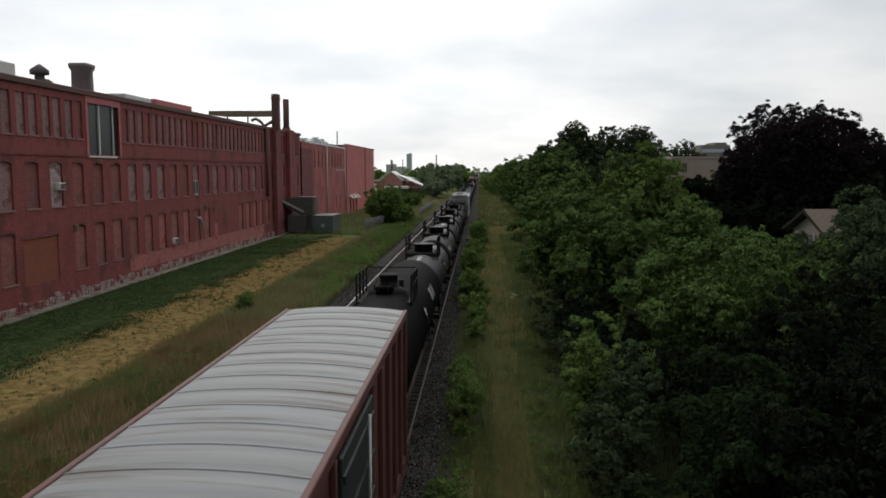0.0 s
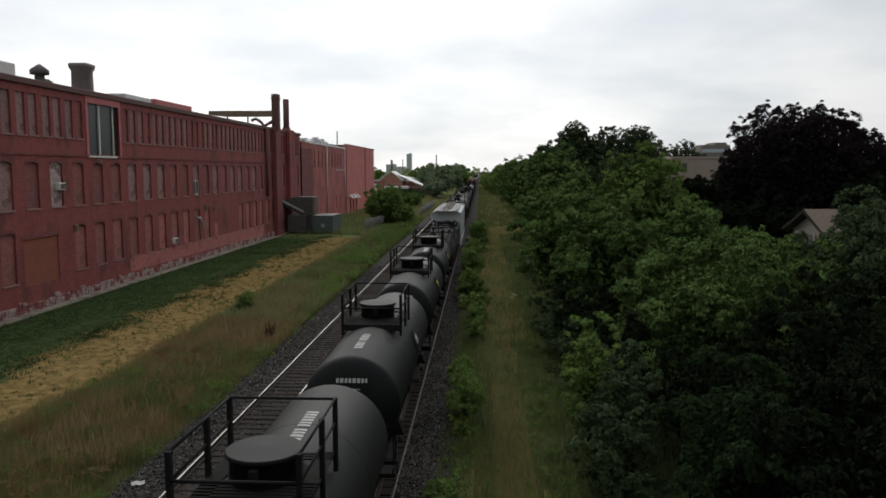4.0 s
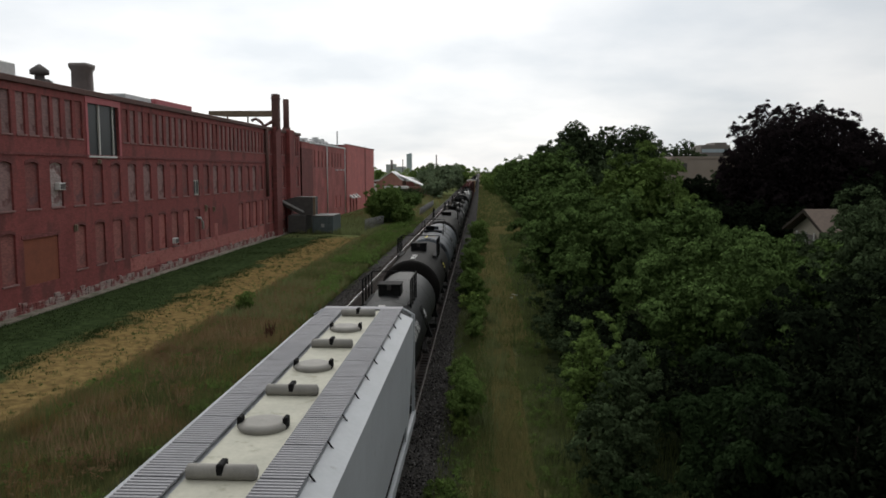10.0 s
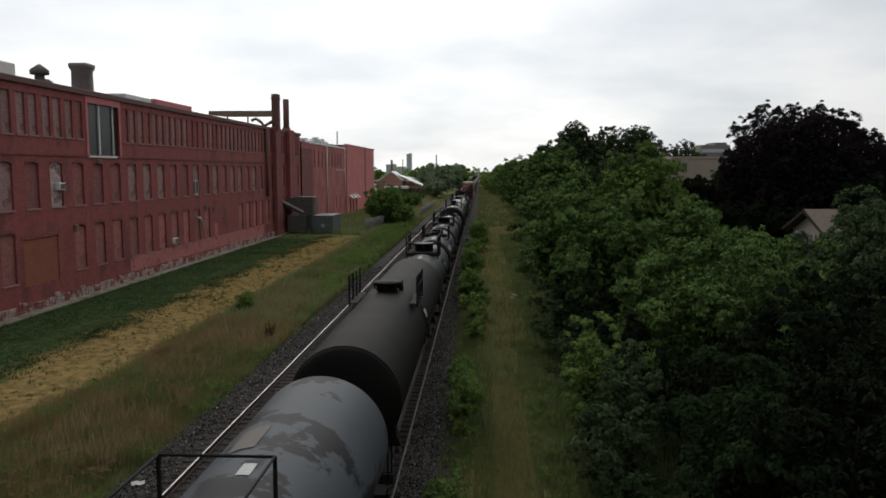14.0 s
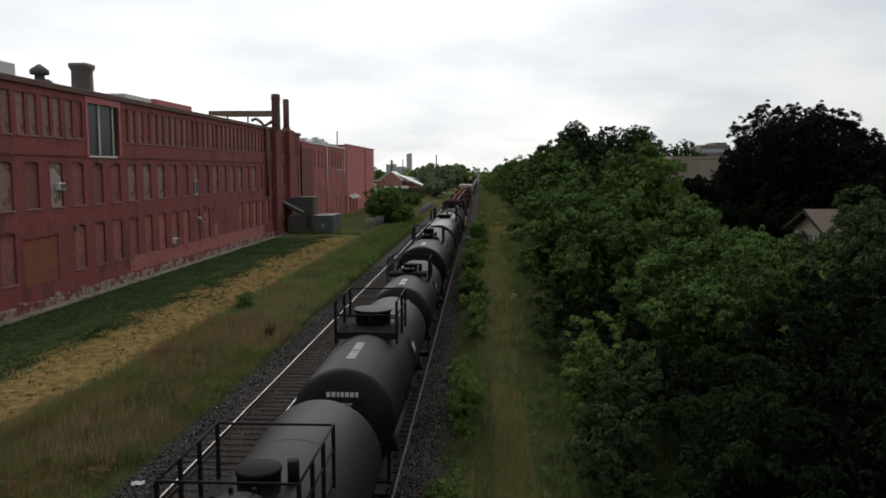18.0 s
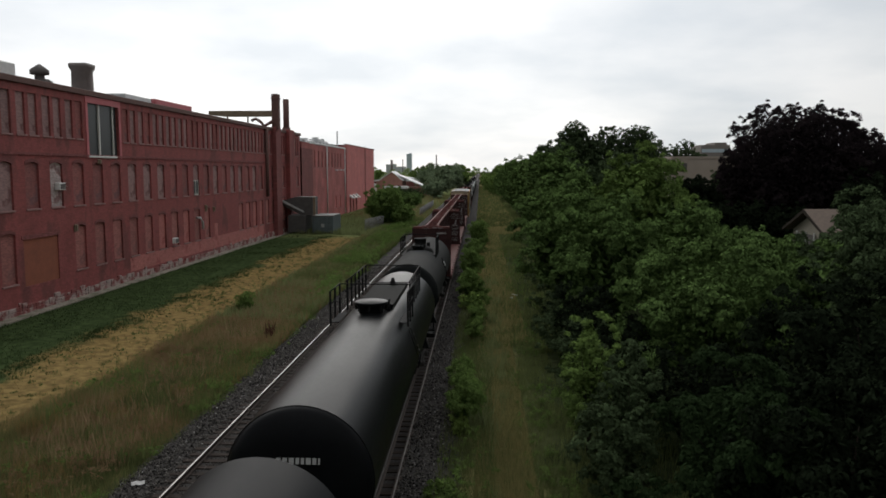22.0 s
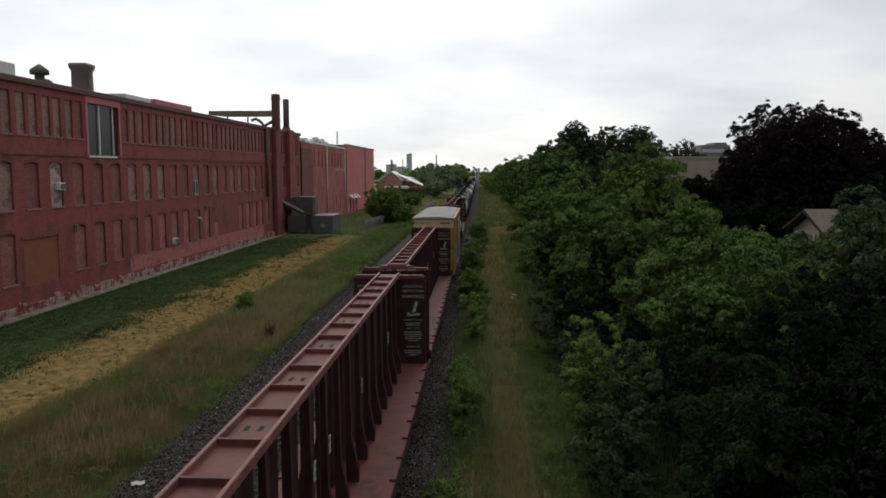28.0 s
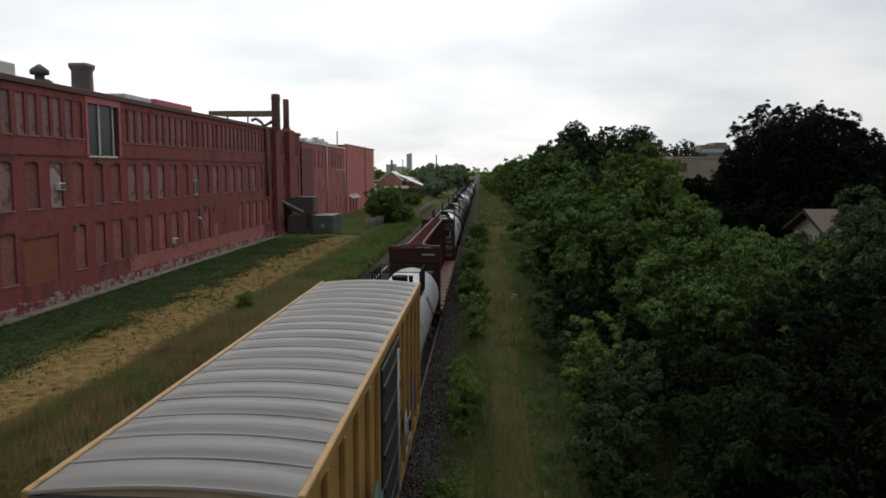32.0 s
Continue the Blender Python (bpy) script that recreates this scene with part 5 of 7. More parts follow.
def boxcar(y0, L, W, zt, side, roof, label, seed=1, end_panel=None, art=False):
    rng = random.Random(seed)
    e = thing("boxcar", label, "boxcar", "train cars", pose(X_TRAIN, y0, 0))
    h = W / 2
    part("body", Shape().box(-h, h, 0.1, L - 0.1, 1.05, zt - 0.1, 0.02), side, e)
    # roof: slightly arched sheets, each with one broad hump across
    n, nx = 19, 8
    for i in range(n):
        a, st = L * i / n, L / n
        s = Shape()
        rows = [(0.0, 0.0), (0.1, 0.0), (0.2, 0.055), (0.32, 0.09), (0.5, 0.09), (0.62, 0.055), (0.72, 0.0), (0.985, 0.0)]
        for q, hump in rows:
            for j in range(nx + 1):
                u = 2 * j / nx - 1
                edge = min(1.0, (1 - abs(u)) * 6)
                s.v.append((u * (h + 0.02), a + q * st, zt + 0.10 * (1 - u * u) + hump * edge * (0.22 if roof == "roof_weathered" else 0.55)))
        for r_ in range(len(rows) - 1):
            for j in range(nx):
                k_ = r_ * (nx + 1) + j
                s.f.append((k_, k_ + 1, k_ + nx + 2, k_ + nx + 1))
                s.s.append(True)
        s.box(-h, h, a, a + st * 0.985, zt - 0.1, zt - 0.02)
        for j in range(nx):
            u0, u1 = 2 * j / nx - 1, 2 * (j + 1) / nx - 1
            z0, z1 = zt + 0.10 * (1 - u0 * u0), zt + 0.10 * (1 - u1 * u1)
            x0, x1 = u0 * (h + 0.02), u1 * (h + 0.02)
            for y_a, y_b, za, zb in ((a - 0.03, a + 0.0, -0.01, 0.014), (a + 0.0, a + 0.05, 0.014, 0.014), (a + 0.05, a + 0.08, 0.014, -0.01)):
                s.quad((x0, y_a, z0 + za), (x1, y_a, z1 + za), (x1, y_b, z1 + zb), (x0, y_b, z0 + zb))
        part("roof_panel", s, roof, e)
    for sx in (-1, 1):
        part("eave", Shape().box(sx * (h + 0.05) - 0.05, sx * (h + 0.05) + 0.05, 0, L, zt - 0.16, zt + 0.03, 0.015), side, e)
        part("side_sill", Shape().box(sx * h - 0.05, sx * h + 0.06, 0.1, L - 0.1, 0.75, 1.1), side, e)
        m = 13
        for i in range(m + 1):
            ya = 0.12 + (L - 0.24) * i / m
            if abs(ya - L / 2) < 1.7:
                continue
            part("side_post", Shape().box(sx * h, sx * (h + 0.09), ya - 0.07, ya + 0.07, 1.0, zt - 0.2, 0.015), side, e)
        d = part("door", Shape().box(sx * (h + 0.03), sx * (h + 0.11), L / 2 - 1.55, L / 2 + 1.55, 1.15, zt - 0.3, 0.02), "boxcar_door", e)
        for i in range(5):
            part("door_rib", Shape().box(sx * (h + 0.11), sx * (h + 0.15), L / 2 - 1.5, L / 2 + 1.5, 1.5 + i * 0.7, 1.62 + i * 0.7), "boxcar_door", d)
        part("door_bar", Shape().tube([(sx * (h + 0.17), L / 2 + 0.7, 1.2), (sx * (h + 0.17), L / 2 + 0.7, zt - 0.4)], 0.03, 6), "galvanised", d)
        part("door_rail", Shape().box(sx * h, sx * (h + 0.14), L / 2 - 3.3, L / 2 + 1.6, 1.02, 1.14), side, e)
        ld = Shape()
        for i in range(9):
            ld.tube([(sx * (h + 0.08), 0.25, 0.7 + i * 0.42), (sx * (h + 0.08), 0.75, 0.7 + i * 0.42)], 0.018, 6)
        part("ladder", ld, side, e)
    # corrugated ends
    for ya, sg in ((0.1, -1), (L - 0.1, 1)):
        for i in range(7):
            z0 = 1.15 + (zt - 2.0) * i / 7
            part("end_rib", Shape().box(-h + 0.12, h - 0.12, min(ya, ya + sg * 0.1), max(ya, ya + sg * 0.1), z0, z0 + (zt - 2.0) / 7 * 0.55, 0.045), side, e)
        part("roof_end", Shape().prism([(h * q / 6, zt - 0.13 if q in (-6, 6) else zt + 0.095 * (1 - (q / 6) ** 2)) for q in range(-6, 7)], "y", *sorted((ya, ya + sg * 0.08))), side if not end_panel else end_panel, e)
        if end_panel:
            part("end_panel", Shape().box(-h + 0.02, h - 0.02, min(ya, ya + sg * 0.05), max(ya, ya + sg * 0.05), zt - 0.72, zt - 0.12), end_panel, e)
    if end_panel:
        writing(e, rng, pose(0.92, 0.045, zt - 0.3), (0.8,), 0.16, 0.2, "lettering_black")
        text_part("lettering", "EXCESS HEIGHT CAR", 0.15, "lettering_black", e, pose(-0.9, 0.046, zt - 0.42, 90))
    if art:
        for yq in range(14):
            ya = 1.0 + yq * (L - 2.5) / 14
            s = Shape()
            x_ = h + 0.095
            for q in range(3):
                y1, z1 = ya + rng.uniform(0, 0.5), rng.uniform(1.1, 2.2)
                s.box(x_, x_ + 0.006, y1, y1 + rng.uniform(0.2, 0.7), z1, z1 + rng.uniform(0.3, 0.9))
            if abs(ya - L / 2) > 1.9:
                part("graffiti", s, rng.choice(("graffiti_teal", "graffiti_white", "graffiti_blue", "graffiti_red", "graffiti_teal")), e)
    part("underframe", Shape().box(-0.35, 0.35, -0.5, L + 0.5, 0.7, 1.05, 0.03), "frame_black", e)
    for ya in (2.2, L - 2.2):
        bogie(e, ya)
    coupler(e, -0.5, -1)
    coupler(e, L + 0.5, 1)
    TRAIN.append((e, y0))
    return e


def hopper_car(y0, L, W, zt, label):
    rng = random.Random(5)
    e = thing("covered_hopper", label, "hopper car", "train cars", pose(X_TRAIN, y0, 0))
    h, hr, sl = W / 2, W / 2 - 0.36, 0.17
    out = [(-h + 0.18, 1.25), (h - 0.18, 1.25), (h, 1.75), (h, zt - sl), (hr, zt), (-hr, zt), (-h, zt - sl), (-h, 1.75)]
    part("body", Shape().prism(out, "y", 2.9, L - 2.9), "hopper_grey", e)
    # end bulkhead plates above the sloping sheet
    for ya, sg in ((0.0, 1), (L, -1)):
        a, b = sorted((ya + sg * 0.62, ya + sg * 2.9))
        part("end_plate", Shape().prism([(-h, zt - 1.12), (h, zt - 1.12), (h, zt - sl), (hr, zt), (-hr, zt), (-h, zt - sl)], "y", a, b), "hopper_grey", e)
        # sheet below the end plate: the recess's shade is in its dark colour
        part("slope_sheet", Shape().prism([(ya + sg * 0.66, zt - 1.125), (ya + sg * 0.9, zt - 1.125), (ya + sg * 2.88, 1.5), (ya + sg * 2.88, 1.25), (ya + sg * 2.6, 1.25)], "x", -h + 0.16, h - 0.16), "hopper_dark", e, "slope sheet, its shade put into the dark colour")
        for sx in (-1, 1):
            part("side_sheet", Shape().prism([(ya + sg * 0.62, zt - 1.125), (ya + sg * 2.9, zt - 1.125), (ya + sg * 2.9, 1.3), (ya + sg * 2.2, 1.6)], "x", *sorted((sx * (h - 0.05), sx * h))), "hopper_grey", e)
        part("stiffener", Shape().box(-h + 0.3, h - 0.3, *sorted((ya + sg * 0.95, ya + sg * 1.15)), zt - 1.82, zt - 1.72), "hopper_grey", e)
        for sx in (-1, 1):
            part("corner_post", Shape().box(*sorted((sx * (h - 0.10), sx * h)), *sorted((ya + sg * 0.05, ya + sg * 0.17)), 1.0, zt - sl), "hopper_grey", e)
            part("corner_post", Shape().box(*sorted((sx * (h - 0.62), sx * (h - 0.55))), *sorted((ya + sg * 0.05, ya + sg * 0.12)), 1.0, zt - 0.05), "hopper_grey", e)
            part("roof_grab", Shape().tube([(sx * h, ya + sg * 0.1, zt - sl), (sx * (h - 0.2), ya + sg * 0.1, zt - 0.05), (sx * hr, ya + sg * 0.1, zt + 0.02)], 0.045, 6), "hopper_grey", e)
            part("brace", Shape().box(-0.06, 0.06, -0.05, 0.05, 0, 1.75), "hopper_grey", e, at=pose(sx * (h - 0.12), ya + sg * 0.5, zt - 1.0, 0, 180 + sx * 20))
            ld = Shape()
            for i in range(8):
                ld.tube([(sx * (h - 0.6), ya + sg * 0.1, 1.1 + i * 0.36), (sx * (h - 0.05), ya + sg * 0.1, 1.1 + i * 0.36)], 0.018, 6)
            part("ladder", ld, "hopper_grey", e)
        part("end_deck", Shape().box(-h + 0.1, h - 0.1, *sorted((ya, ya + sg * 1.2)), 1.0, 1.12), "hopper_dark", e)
        part("brake_wheel", Shape().lathe([(0.25, -0.02), (0.29, -0.02), (0.29, 0.02), (0.25, 0.02), (0.25, -0.02)], (0.7, ya - sg * 0.05, 1.9), "y", 18), "frame_black", e)
    # roof trough, hatches and walkways
    part("roof_trough", Shape().box(-0.52, 0.52, 0.8, L - 0.4, zt + 0.004, zt + 0.03, 0.01), "hopper_trough", e, "cream-painted hatch trough")
    for sx in (-1, 1):
        for i in range(14):
            a = 0.3 + (L - 0.6) * i / 14
            part("running_board", ridged(*sorted((sx * 0.56, sx * hr)), a, a + (L - 0.6) / 14 - 0.02, zt + 0.1, 0.1, 0.03), "hopper_walk", e)
            part("board_bracket", Shape().tube([(sx * hr, a + 0.2, zt + 0.08), (sx * (h - 0.1), a + 0.25, zt - 0.32)], 0.016, 5), "frame_black", e)
    part("end_board", Shape().box(-hr, hr, 0.02, 0.62, zt + 0.05, zt + 0.09), "hopper_walk", e)
    part("step_grating", Shape().box(-0.35, 0.25, -0.08, 0.3, zt + 0.1, zt + 0.14), "hopper_walk", e)
    part("end_board", Shape().box(-hr, hr, L - 0.4, L - 0.02, zt + 0.05, zt + 0.09), "hopper_walk", e)
    for i, ya in enumerate((3.25, 5.55, 7.65, 9.5, 11.45, 13.4, 15.4, 17.35)):
        if i % 2 == 0:
            hc = part("hatch", Shape().lathe([(0.40, 0), (0.42, 0.05), (0.40, 0.09), (0.3, 0.12), (0.28, 0.12), (0, 0.145)], (0, 0, 0), "z", 22), "hatch_grey", e, at=pose(-0.02, ya, zt + 0.03))
            part("hatch_clamp", Shape().box(-0.42, -0.34, -0.1, 0.1, 0, 0.2, 0.02).box(0.34, 0.42, -0.1, 0.1, 0, 0.2, 0.02), "frame_black", hc)
        else:
            hc = part("hatch_bar", Shape().tube([(-0.5, ya, zt + 0.12), (-0.47, ya, zt + 0.12), (0.47, ya, zt + 0.12), (0.5, ya, zt + 0.12)], [0.06, 0.115, 0.115, 0.06], 12), "hatch_grey", e)
            part("hatch_clamp", Shape().box(-0.05, 0.05, ya - 0.12, ya + 0.15, zt + 0.1, zt + 0.27, 0.02), "frame_black", hc)
    for sx in (-1, 1):
        part("side_sill", Shape().box(*sorted((sx * (h - 0.1), sx * (h + 0.02))), 0, L, 1.0, 1.28, 0.02), "hopper_grey", e)
        part("jacking_pad", Shape().box(*sorted((sx * (h - 0.1), sx * (h + 0.08))), 1.0, 1.6, 0.85, 1.05), "hopper_grey", e)
    for i in range(3):
        ya = L * (0.27 + 0.23 * i)
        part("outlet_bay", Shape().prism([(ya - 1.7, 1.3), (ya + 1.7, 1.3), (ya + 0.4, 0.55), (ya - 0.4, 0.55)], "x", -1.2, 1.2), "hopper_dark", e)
    part("underframe", Shape().box(-0.3, 0.3, -0.5, L + 0.5, 0.7, 1.0), "frame_black", e)
    for ya in (1.9, L - 1.9):
        bogie(e, ya)
    coupler(e, -0.5, -1)
    coupler(e, L + 0.5, 1)
    writing(e, rng, pose(0.1, 0.61, zt - 0.93), (0.62,), 0.11, 0.16, "lettering_black")
    TRAIN.append((e, y0))
    return e


def centerbeam_car(y0, L, label, seed=1):
    """A centre-partition flatcar for lumber, empty: deck, two bulkheads, a tall truss down the middle."""
    rng = random.Random(seed)
    e = thing("centerbeam_flatcar", label, "flatcar", "train cars", pose(X_TRAIN, y0, 0))
    zt, zd, hw, bw_ = 4.55, 1.1, 1.49, 0.40
    part("deck", Shape().box(-hw, hw, 0.0, L, zd - 0.12, zd, 0.02), "flatcar_red", e)
    for sx in (-1, 1):
        # upright parts below take the red with shade in it
        part("side_sill", Shape().box(*sorted((sx * (hw - 0.12), sx * hw)), 0.0, L, 0.72, zd - 0.125), "flatcar_shaded", e)
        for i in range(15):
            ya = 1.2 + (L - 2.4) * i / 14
            part("winch", Shape().box(*sorted((sx * (hw - 0.14), sx * (hw + 0.03))), ya - 0.035, ya + 0.035, zd, zd + 0.05, 0.012), "flatcar_shaded", e)
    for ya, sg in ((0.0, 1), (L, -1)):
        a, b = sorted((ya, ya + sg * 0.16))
        bk = part("bulkhead", Shape().prism([(-1.4, zd), (1.4, zd), (1.4, zt - 0.16), (1.35, zt - 0.04), (1.24, zt + 0.02), (-1.24, zt + 0.02), (-1.35, zt - 0.04), (-1.4, zt - 0.16)], "y", a, b), "flatcar_shaded", e)
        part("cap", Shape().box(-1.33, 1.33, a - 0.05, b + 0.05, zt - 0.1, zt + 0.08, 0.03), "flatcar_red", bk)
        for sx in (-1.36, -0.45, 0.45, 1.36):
            part("stiffener", Shape().box(sx - 0.05, sx + 0.05, *sorted((ya - sg * 0.14, ya)), zd, zt), "flatcar_shaded", bk)
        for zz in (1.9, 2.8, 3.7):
            part("stiffener", Shape().box(-1.36, 1.36, *sorted((ya - sg * 0.1, ya)), zz, zz + 0.1), "flatcar_shaded", bk)
        if sg > 0:
            part("brace_plate", Shape().prism([(-0.7, a), (0.7, a), (0.42, ya + 0.8), (-0.42, ya + 0.8)], "z", zt + 0.09, zt + 0.14), "flatcar_red", e)
    # truss
    n, zc_ = 16, zt + 0.15
    y_a, y_b = 0.16, L - 0.16
    st = (y_b - y_a) / n
    for sx in (-1, 1):
        # edge highlight is put into the chords' colour
        part("top_chord", Shape().box(*sorted((sx * (bw_ - 0.06), sx * (bw_ + 0.01))), y_a, y_b, zc_ - 0.12, zc_ + 0.05, 0.012), "flatcar_highlight", e)
    for i in range(n):
        a = y_a + st * i
        part("top_plate", Shape().box(-bw_ + 0.06, bw_ - 0.06, a + 0.06, a + st - 0.02, zc_ - 0.11, zc_ - 0.06), "flatcar_red", e)
        part("cross_rib", Shape().box(-bw_ + 0.06, bw_ - 0.06, a - 0.02, a + 0.05, zc_ - 0.1, zc_ + 0.045), "flatcar_red", e)
        if i % 2:
            part("plate_hole", Shape().box(-0.17, -0.09, a + st * 0.45, a + st * 0.6, zc_ - 0.06, zc_ - 0.055).box(0.06, 0.14, a + st * 0.45, a + st * 0.6, zc_ - 0.06, zc_ - 0.055), "frame_black", e)
        if 0 < i:
            for sx in (-1, 1):
                part("truss_post", Shape().prism([(sx * 0.30, zc_ - 0.12), (sx * bw_, zc_ - 0.12), (sx * 0.44, 2.2), (sx * 0.60, zd + 0.3), (sx * 0.60, zd), (sx * 0.3, zd)][::sx], "y", a - 0.1, a + 0.1), "flatcar_shaded", e)
        part("web", Shape().box(-0.04, 0.04, a, a + st * 0.32, zd, zc_ - 0.1).box(-0.04, 0.04, a + st * 0.68, a + st, zd, zc_ - 0.1), "flatcar_shaded", e)
        if i in (5, 9, 13, 6):
            s = Shape()
            for q in range(3):
                s.box(bw_ + 0.06, bw_ + 0.075, a - 0.085, a + 0.085, 2.9 + q * 0.14, 3.0 + q * 0.14)
            part("stencil", s, "lettering_worn", e)
    # warning stencils on the inner face of the far bulkhead
    yf = L - 0.165
    for sx, ww in ((0.93, 0.8),):
        text_part("lettering", "UNLOADING", 0.135, "lettering_worn", e, pose(sx, yf, zt - 0.4, 90))
        text_part("lettering", "INSTRUCTIONS", 0.125, "lettering_worn", e, pose(sx, yf, zt - 0.58, 90))
        text_part("lettering", "WARNING", 0.18, "lettering_worn", e, pose(sx, yf, zt - 0.82, 90))
        pic = Shape().prism([(sx - 0.05, zt - 1.4), (sx + 0.08, zt - 1.4), (sx + 0.2, zt - 0.98), (sx + 0.08, zt - 0.94)], "y", yf - 0.006, yf).prism([(sx - 0.25, zt - 1.55), (sx + 0.28, zt - 1.5), (sx + 0.24, zt - 1.42), (sx - 0.05, zt - 1.46), (sx - 0.22, zt - 1.38)], "y", yf - 0.006, yf)
        part("warning_picture", pic, "lettering_worn", e)
        text_part("lettering", "CAR MAY FALL OVER", 0.085, "lettering_worn", e, pose(sx, yf, zt - 1.72, 90))
        writing(e, rng, pose(sx, yf, zt - 1.8), (0.62, 0.55), 0.04, 0.08, "lettering_worn")
        text_part("lettering", "SAFETY FIRST", 0.085, "lettering_worn", e, pose(sx, yf, zt - 2.06, 90))
        writing(e, rng, pose(sx, yf, zt - 2.16), (0.7, 0.72, 0.6, 0.66, 0.4), 0.04, 0.085, "lettering_worn")
        text_part("lettering", "WARNING", 0.11, "lettering_worn", e, pose(sx, yf, zt - 2.8, 90))
        writing(e, rng, pose(sx, yf, zt - 2.9), (0.7, 0.66, 0.4), 0.04, 0.09, "lettering_worn")
    text_part("lettering", "LOADING", 0.12, "lettering_worn", e, pose(-0.98, yf, zt - 0.4, 90))
    writing(e, rng, pose(-0.98, yf, zt - 0.48), (0.4,), 0.08, 0.1, "lettering_worn")
    writing(e, rng, pose(0.75, -0.15, zt - 0.35), (0.7,), 0.1, 0.2, "lettering_worn")
    writing(e, rng, pose(0.75, -0.15, zt - 1.3), (0.5, 0.4), 0.08, 0.14, "lettering_worn")
    text_part("lettering", "CAUTION", 0.11, "lettering_worn", e, pose(-0.45, -0.055, zt - 0.07, 90))
    writing(e, rng, pose(0.45, -0.055, zt + 0.01), (0.8,), 0.06, 0.1, "lettering_worn")
    part("underframe", Shape().box(-0.4, 0.4, -0.55, L + 0.55, 0.6, zd - 0.13), "frame_black", e)
    for ya in (1.9, L - 1.9):
        bogie(e, ya)
    coupler(e, -0.5, -1)
    coupler(e, L + 0.5, 1)
    TRAIN.append((e, y0))
    return e


SM, SR = 3.6, 1.36        # top height and radius of the short tank cars
BG, BR = 4.12, 1.5        # of the larger ones
boxcar(3.6, 16.2, 3.05, 5.0, "boxcar_brown", "roof_weathered", "rusty brown boxcar with a weathered pale metal roof", seed=2)
tank_car(21.3, 18.0, BR, BG, "tank_black", "matt black tank car with white lettering", "valve", 3, 11, 7.6, side_mark=(12.6, 1.5, 0.55, "lettering_white"))
tank_car(41.2, 12.6, SR, SM, "tank_charcoal", "charcoal tank car with a railed dome platform", "dome", 1, 12)
tank_car(55.4, 12.4, SR, SM, "tank_charcoal", "charcoal tank car with a railed dome platform", "dome", 2, 13, side_mark=(2.2, 2.2, 0.36, "lettering_white"))
tank_car(69.5, 12.2, SR, SM, "tank_charcoal", "charcoal tank car with a railed dome platform", "dome", 1, 14)
tank_car(83.3, 11.6, SR, SM, "tank_charcoal", "charcoal tank car with a railed dome platform", "dome", 2, 15)
tank_car(96.6, 11.0, SR, SM, "tank_charcoal", "charcoal tank car with a railed dome platform", "dome", 1, 16)
tank_car(109.2, 18.6, 1.36, 3.25, "tank_dull", "dull brown-black tank car with heating pipes and cross frames on top", "frames", 0, 17)
hopper_car(128.4, 18.6, 3.1, 4.44, "pale grey covered hopper with a row of roof hatches")
tank_car(148.6, 12.4, 1.4, 3.85, "tank_charcoal", "black tank car with a square valve box", "box", 1, 18, 5.1, side_mark=(2.0, 2.2, 0.4, "lettering_white"))
tank_car(162.1, 11.5, BR, BG, "tank_brown", "brown-black tank car with a railed valve platform", "box", 1, 19)
tank_car(174.75, 15.8, BR, BG, "tank_grey", "grey tank car with flaking dark patches", "small", 0, 20, 7.2)
tank_car(192.6, 21.2, BR, BG, "tank_brown", "long dull brown tank car", "sides", 0, 21, 9.7)
tank_car(215.4, 12.0, SR, SM, "tank_charcoal", "charcoal tank car with a railed dome platform", "dome", 1, 22)
tank_car(229.0, 11.2, SR, SM, "tank_charcoal", "charcoal tank car with white lettering", "valve", 1, 23, side_mark=(2.2, 2.2, 0.4, "lettering_white"))
tank_car(241.8, 12.4, SR, SM, "tank_charcoal", "charcoal tank car with a railed dome platform", "dome", 1, 24)
tank_car(255.8, 11.4, SR, SM, "tank_charcoal", "charcoal tank car with a railed valve platform", "valve", 1, 25)
tank_car(268.4, 16.5, BR, BG, "tank_satin", "satin black tank car with white lettering", "valve", 3, 26, 6.8)
tank_car(286.7, 20.8, BR, BG, "tank_gloss", "long glossy black tank car with a railed top walkway", "long", 0, 27, 10.4)
tank_car(309.3, 16.3, BR, BG, "tank_matt", "matt charcoal tank car with a valve bonnet", "valve", 0, 28)
centerbeam_car(328.1, 23.2, "empty dark red centerbeam flatcar with bulkheads", 31)
centerbeam_car(353.5, 23.2, "empty dark red centerbeam flatcar with bulkheads", 32)
centerbeam_car(378.9, 23.0, "empty dark red centerbeam flatcar with bulkheads", 33)
boxcar(404.8, 16.3, 3.05, 5.08, "boxcar_yellow", "roof_zinc", "yellow high-cube boxcar with graffiti and a grey ribbed roof", 3, "boxcar_cream", True)
tank_car(423.2, 13.2, SR + 0.06, SM + 0.1, "tank_light", "pale grey tank car with a dark hatch", "valve", 0, 41)
centerbeam_car(437.9, 23.0, "empty dark red centerbeam flatcar with bulkheads", 34)
far_tank = tank_car(463.2, 16.0, BR, BG, "tank_light", "pale tank car far along the train", "valve", 0, 42)
far_dark = tank_car(481.0, 16.0, BR, BG, "tank_charcoal", "dark tank car far along the train", "valve", 0, 43)
for i, src in enumerate((far_dark, far_dark, far_tank, far_dark, far_dark, far_tank, far_dark, far_dark, far_dark, far_tank, far_dark, far_dark, far_dark, far_dark)):
    yq = 499.0 + 18.0 * i
    TRAIN.append((copy_thing(src, pose(X_TRAIN, yq, 0)), yq))
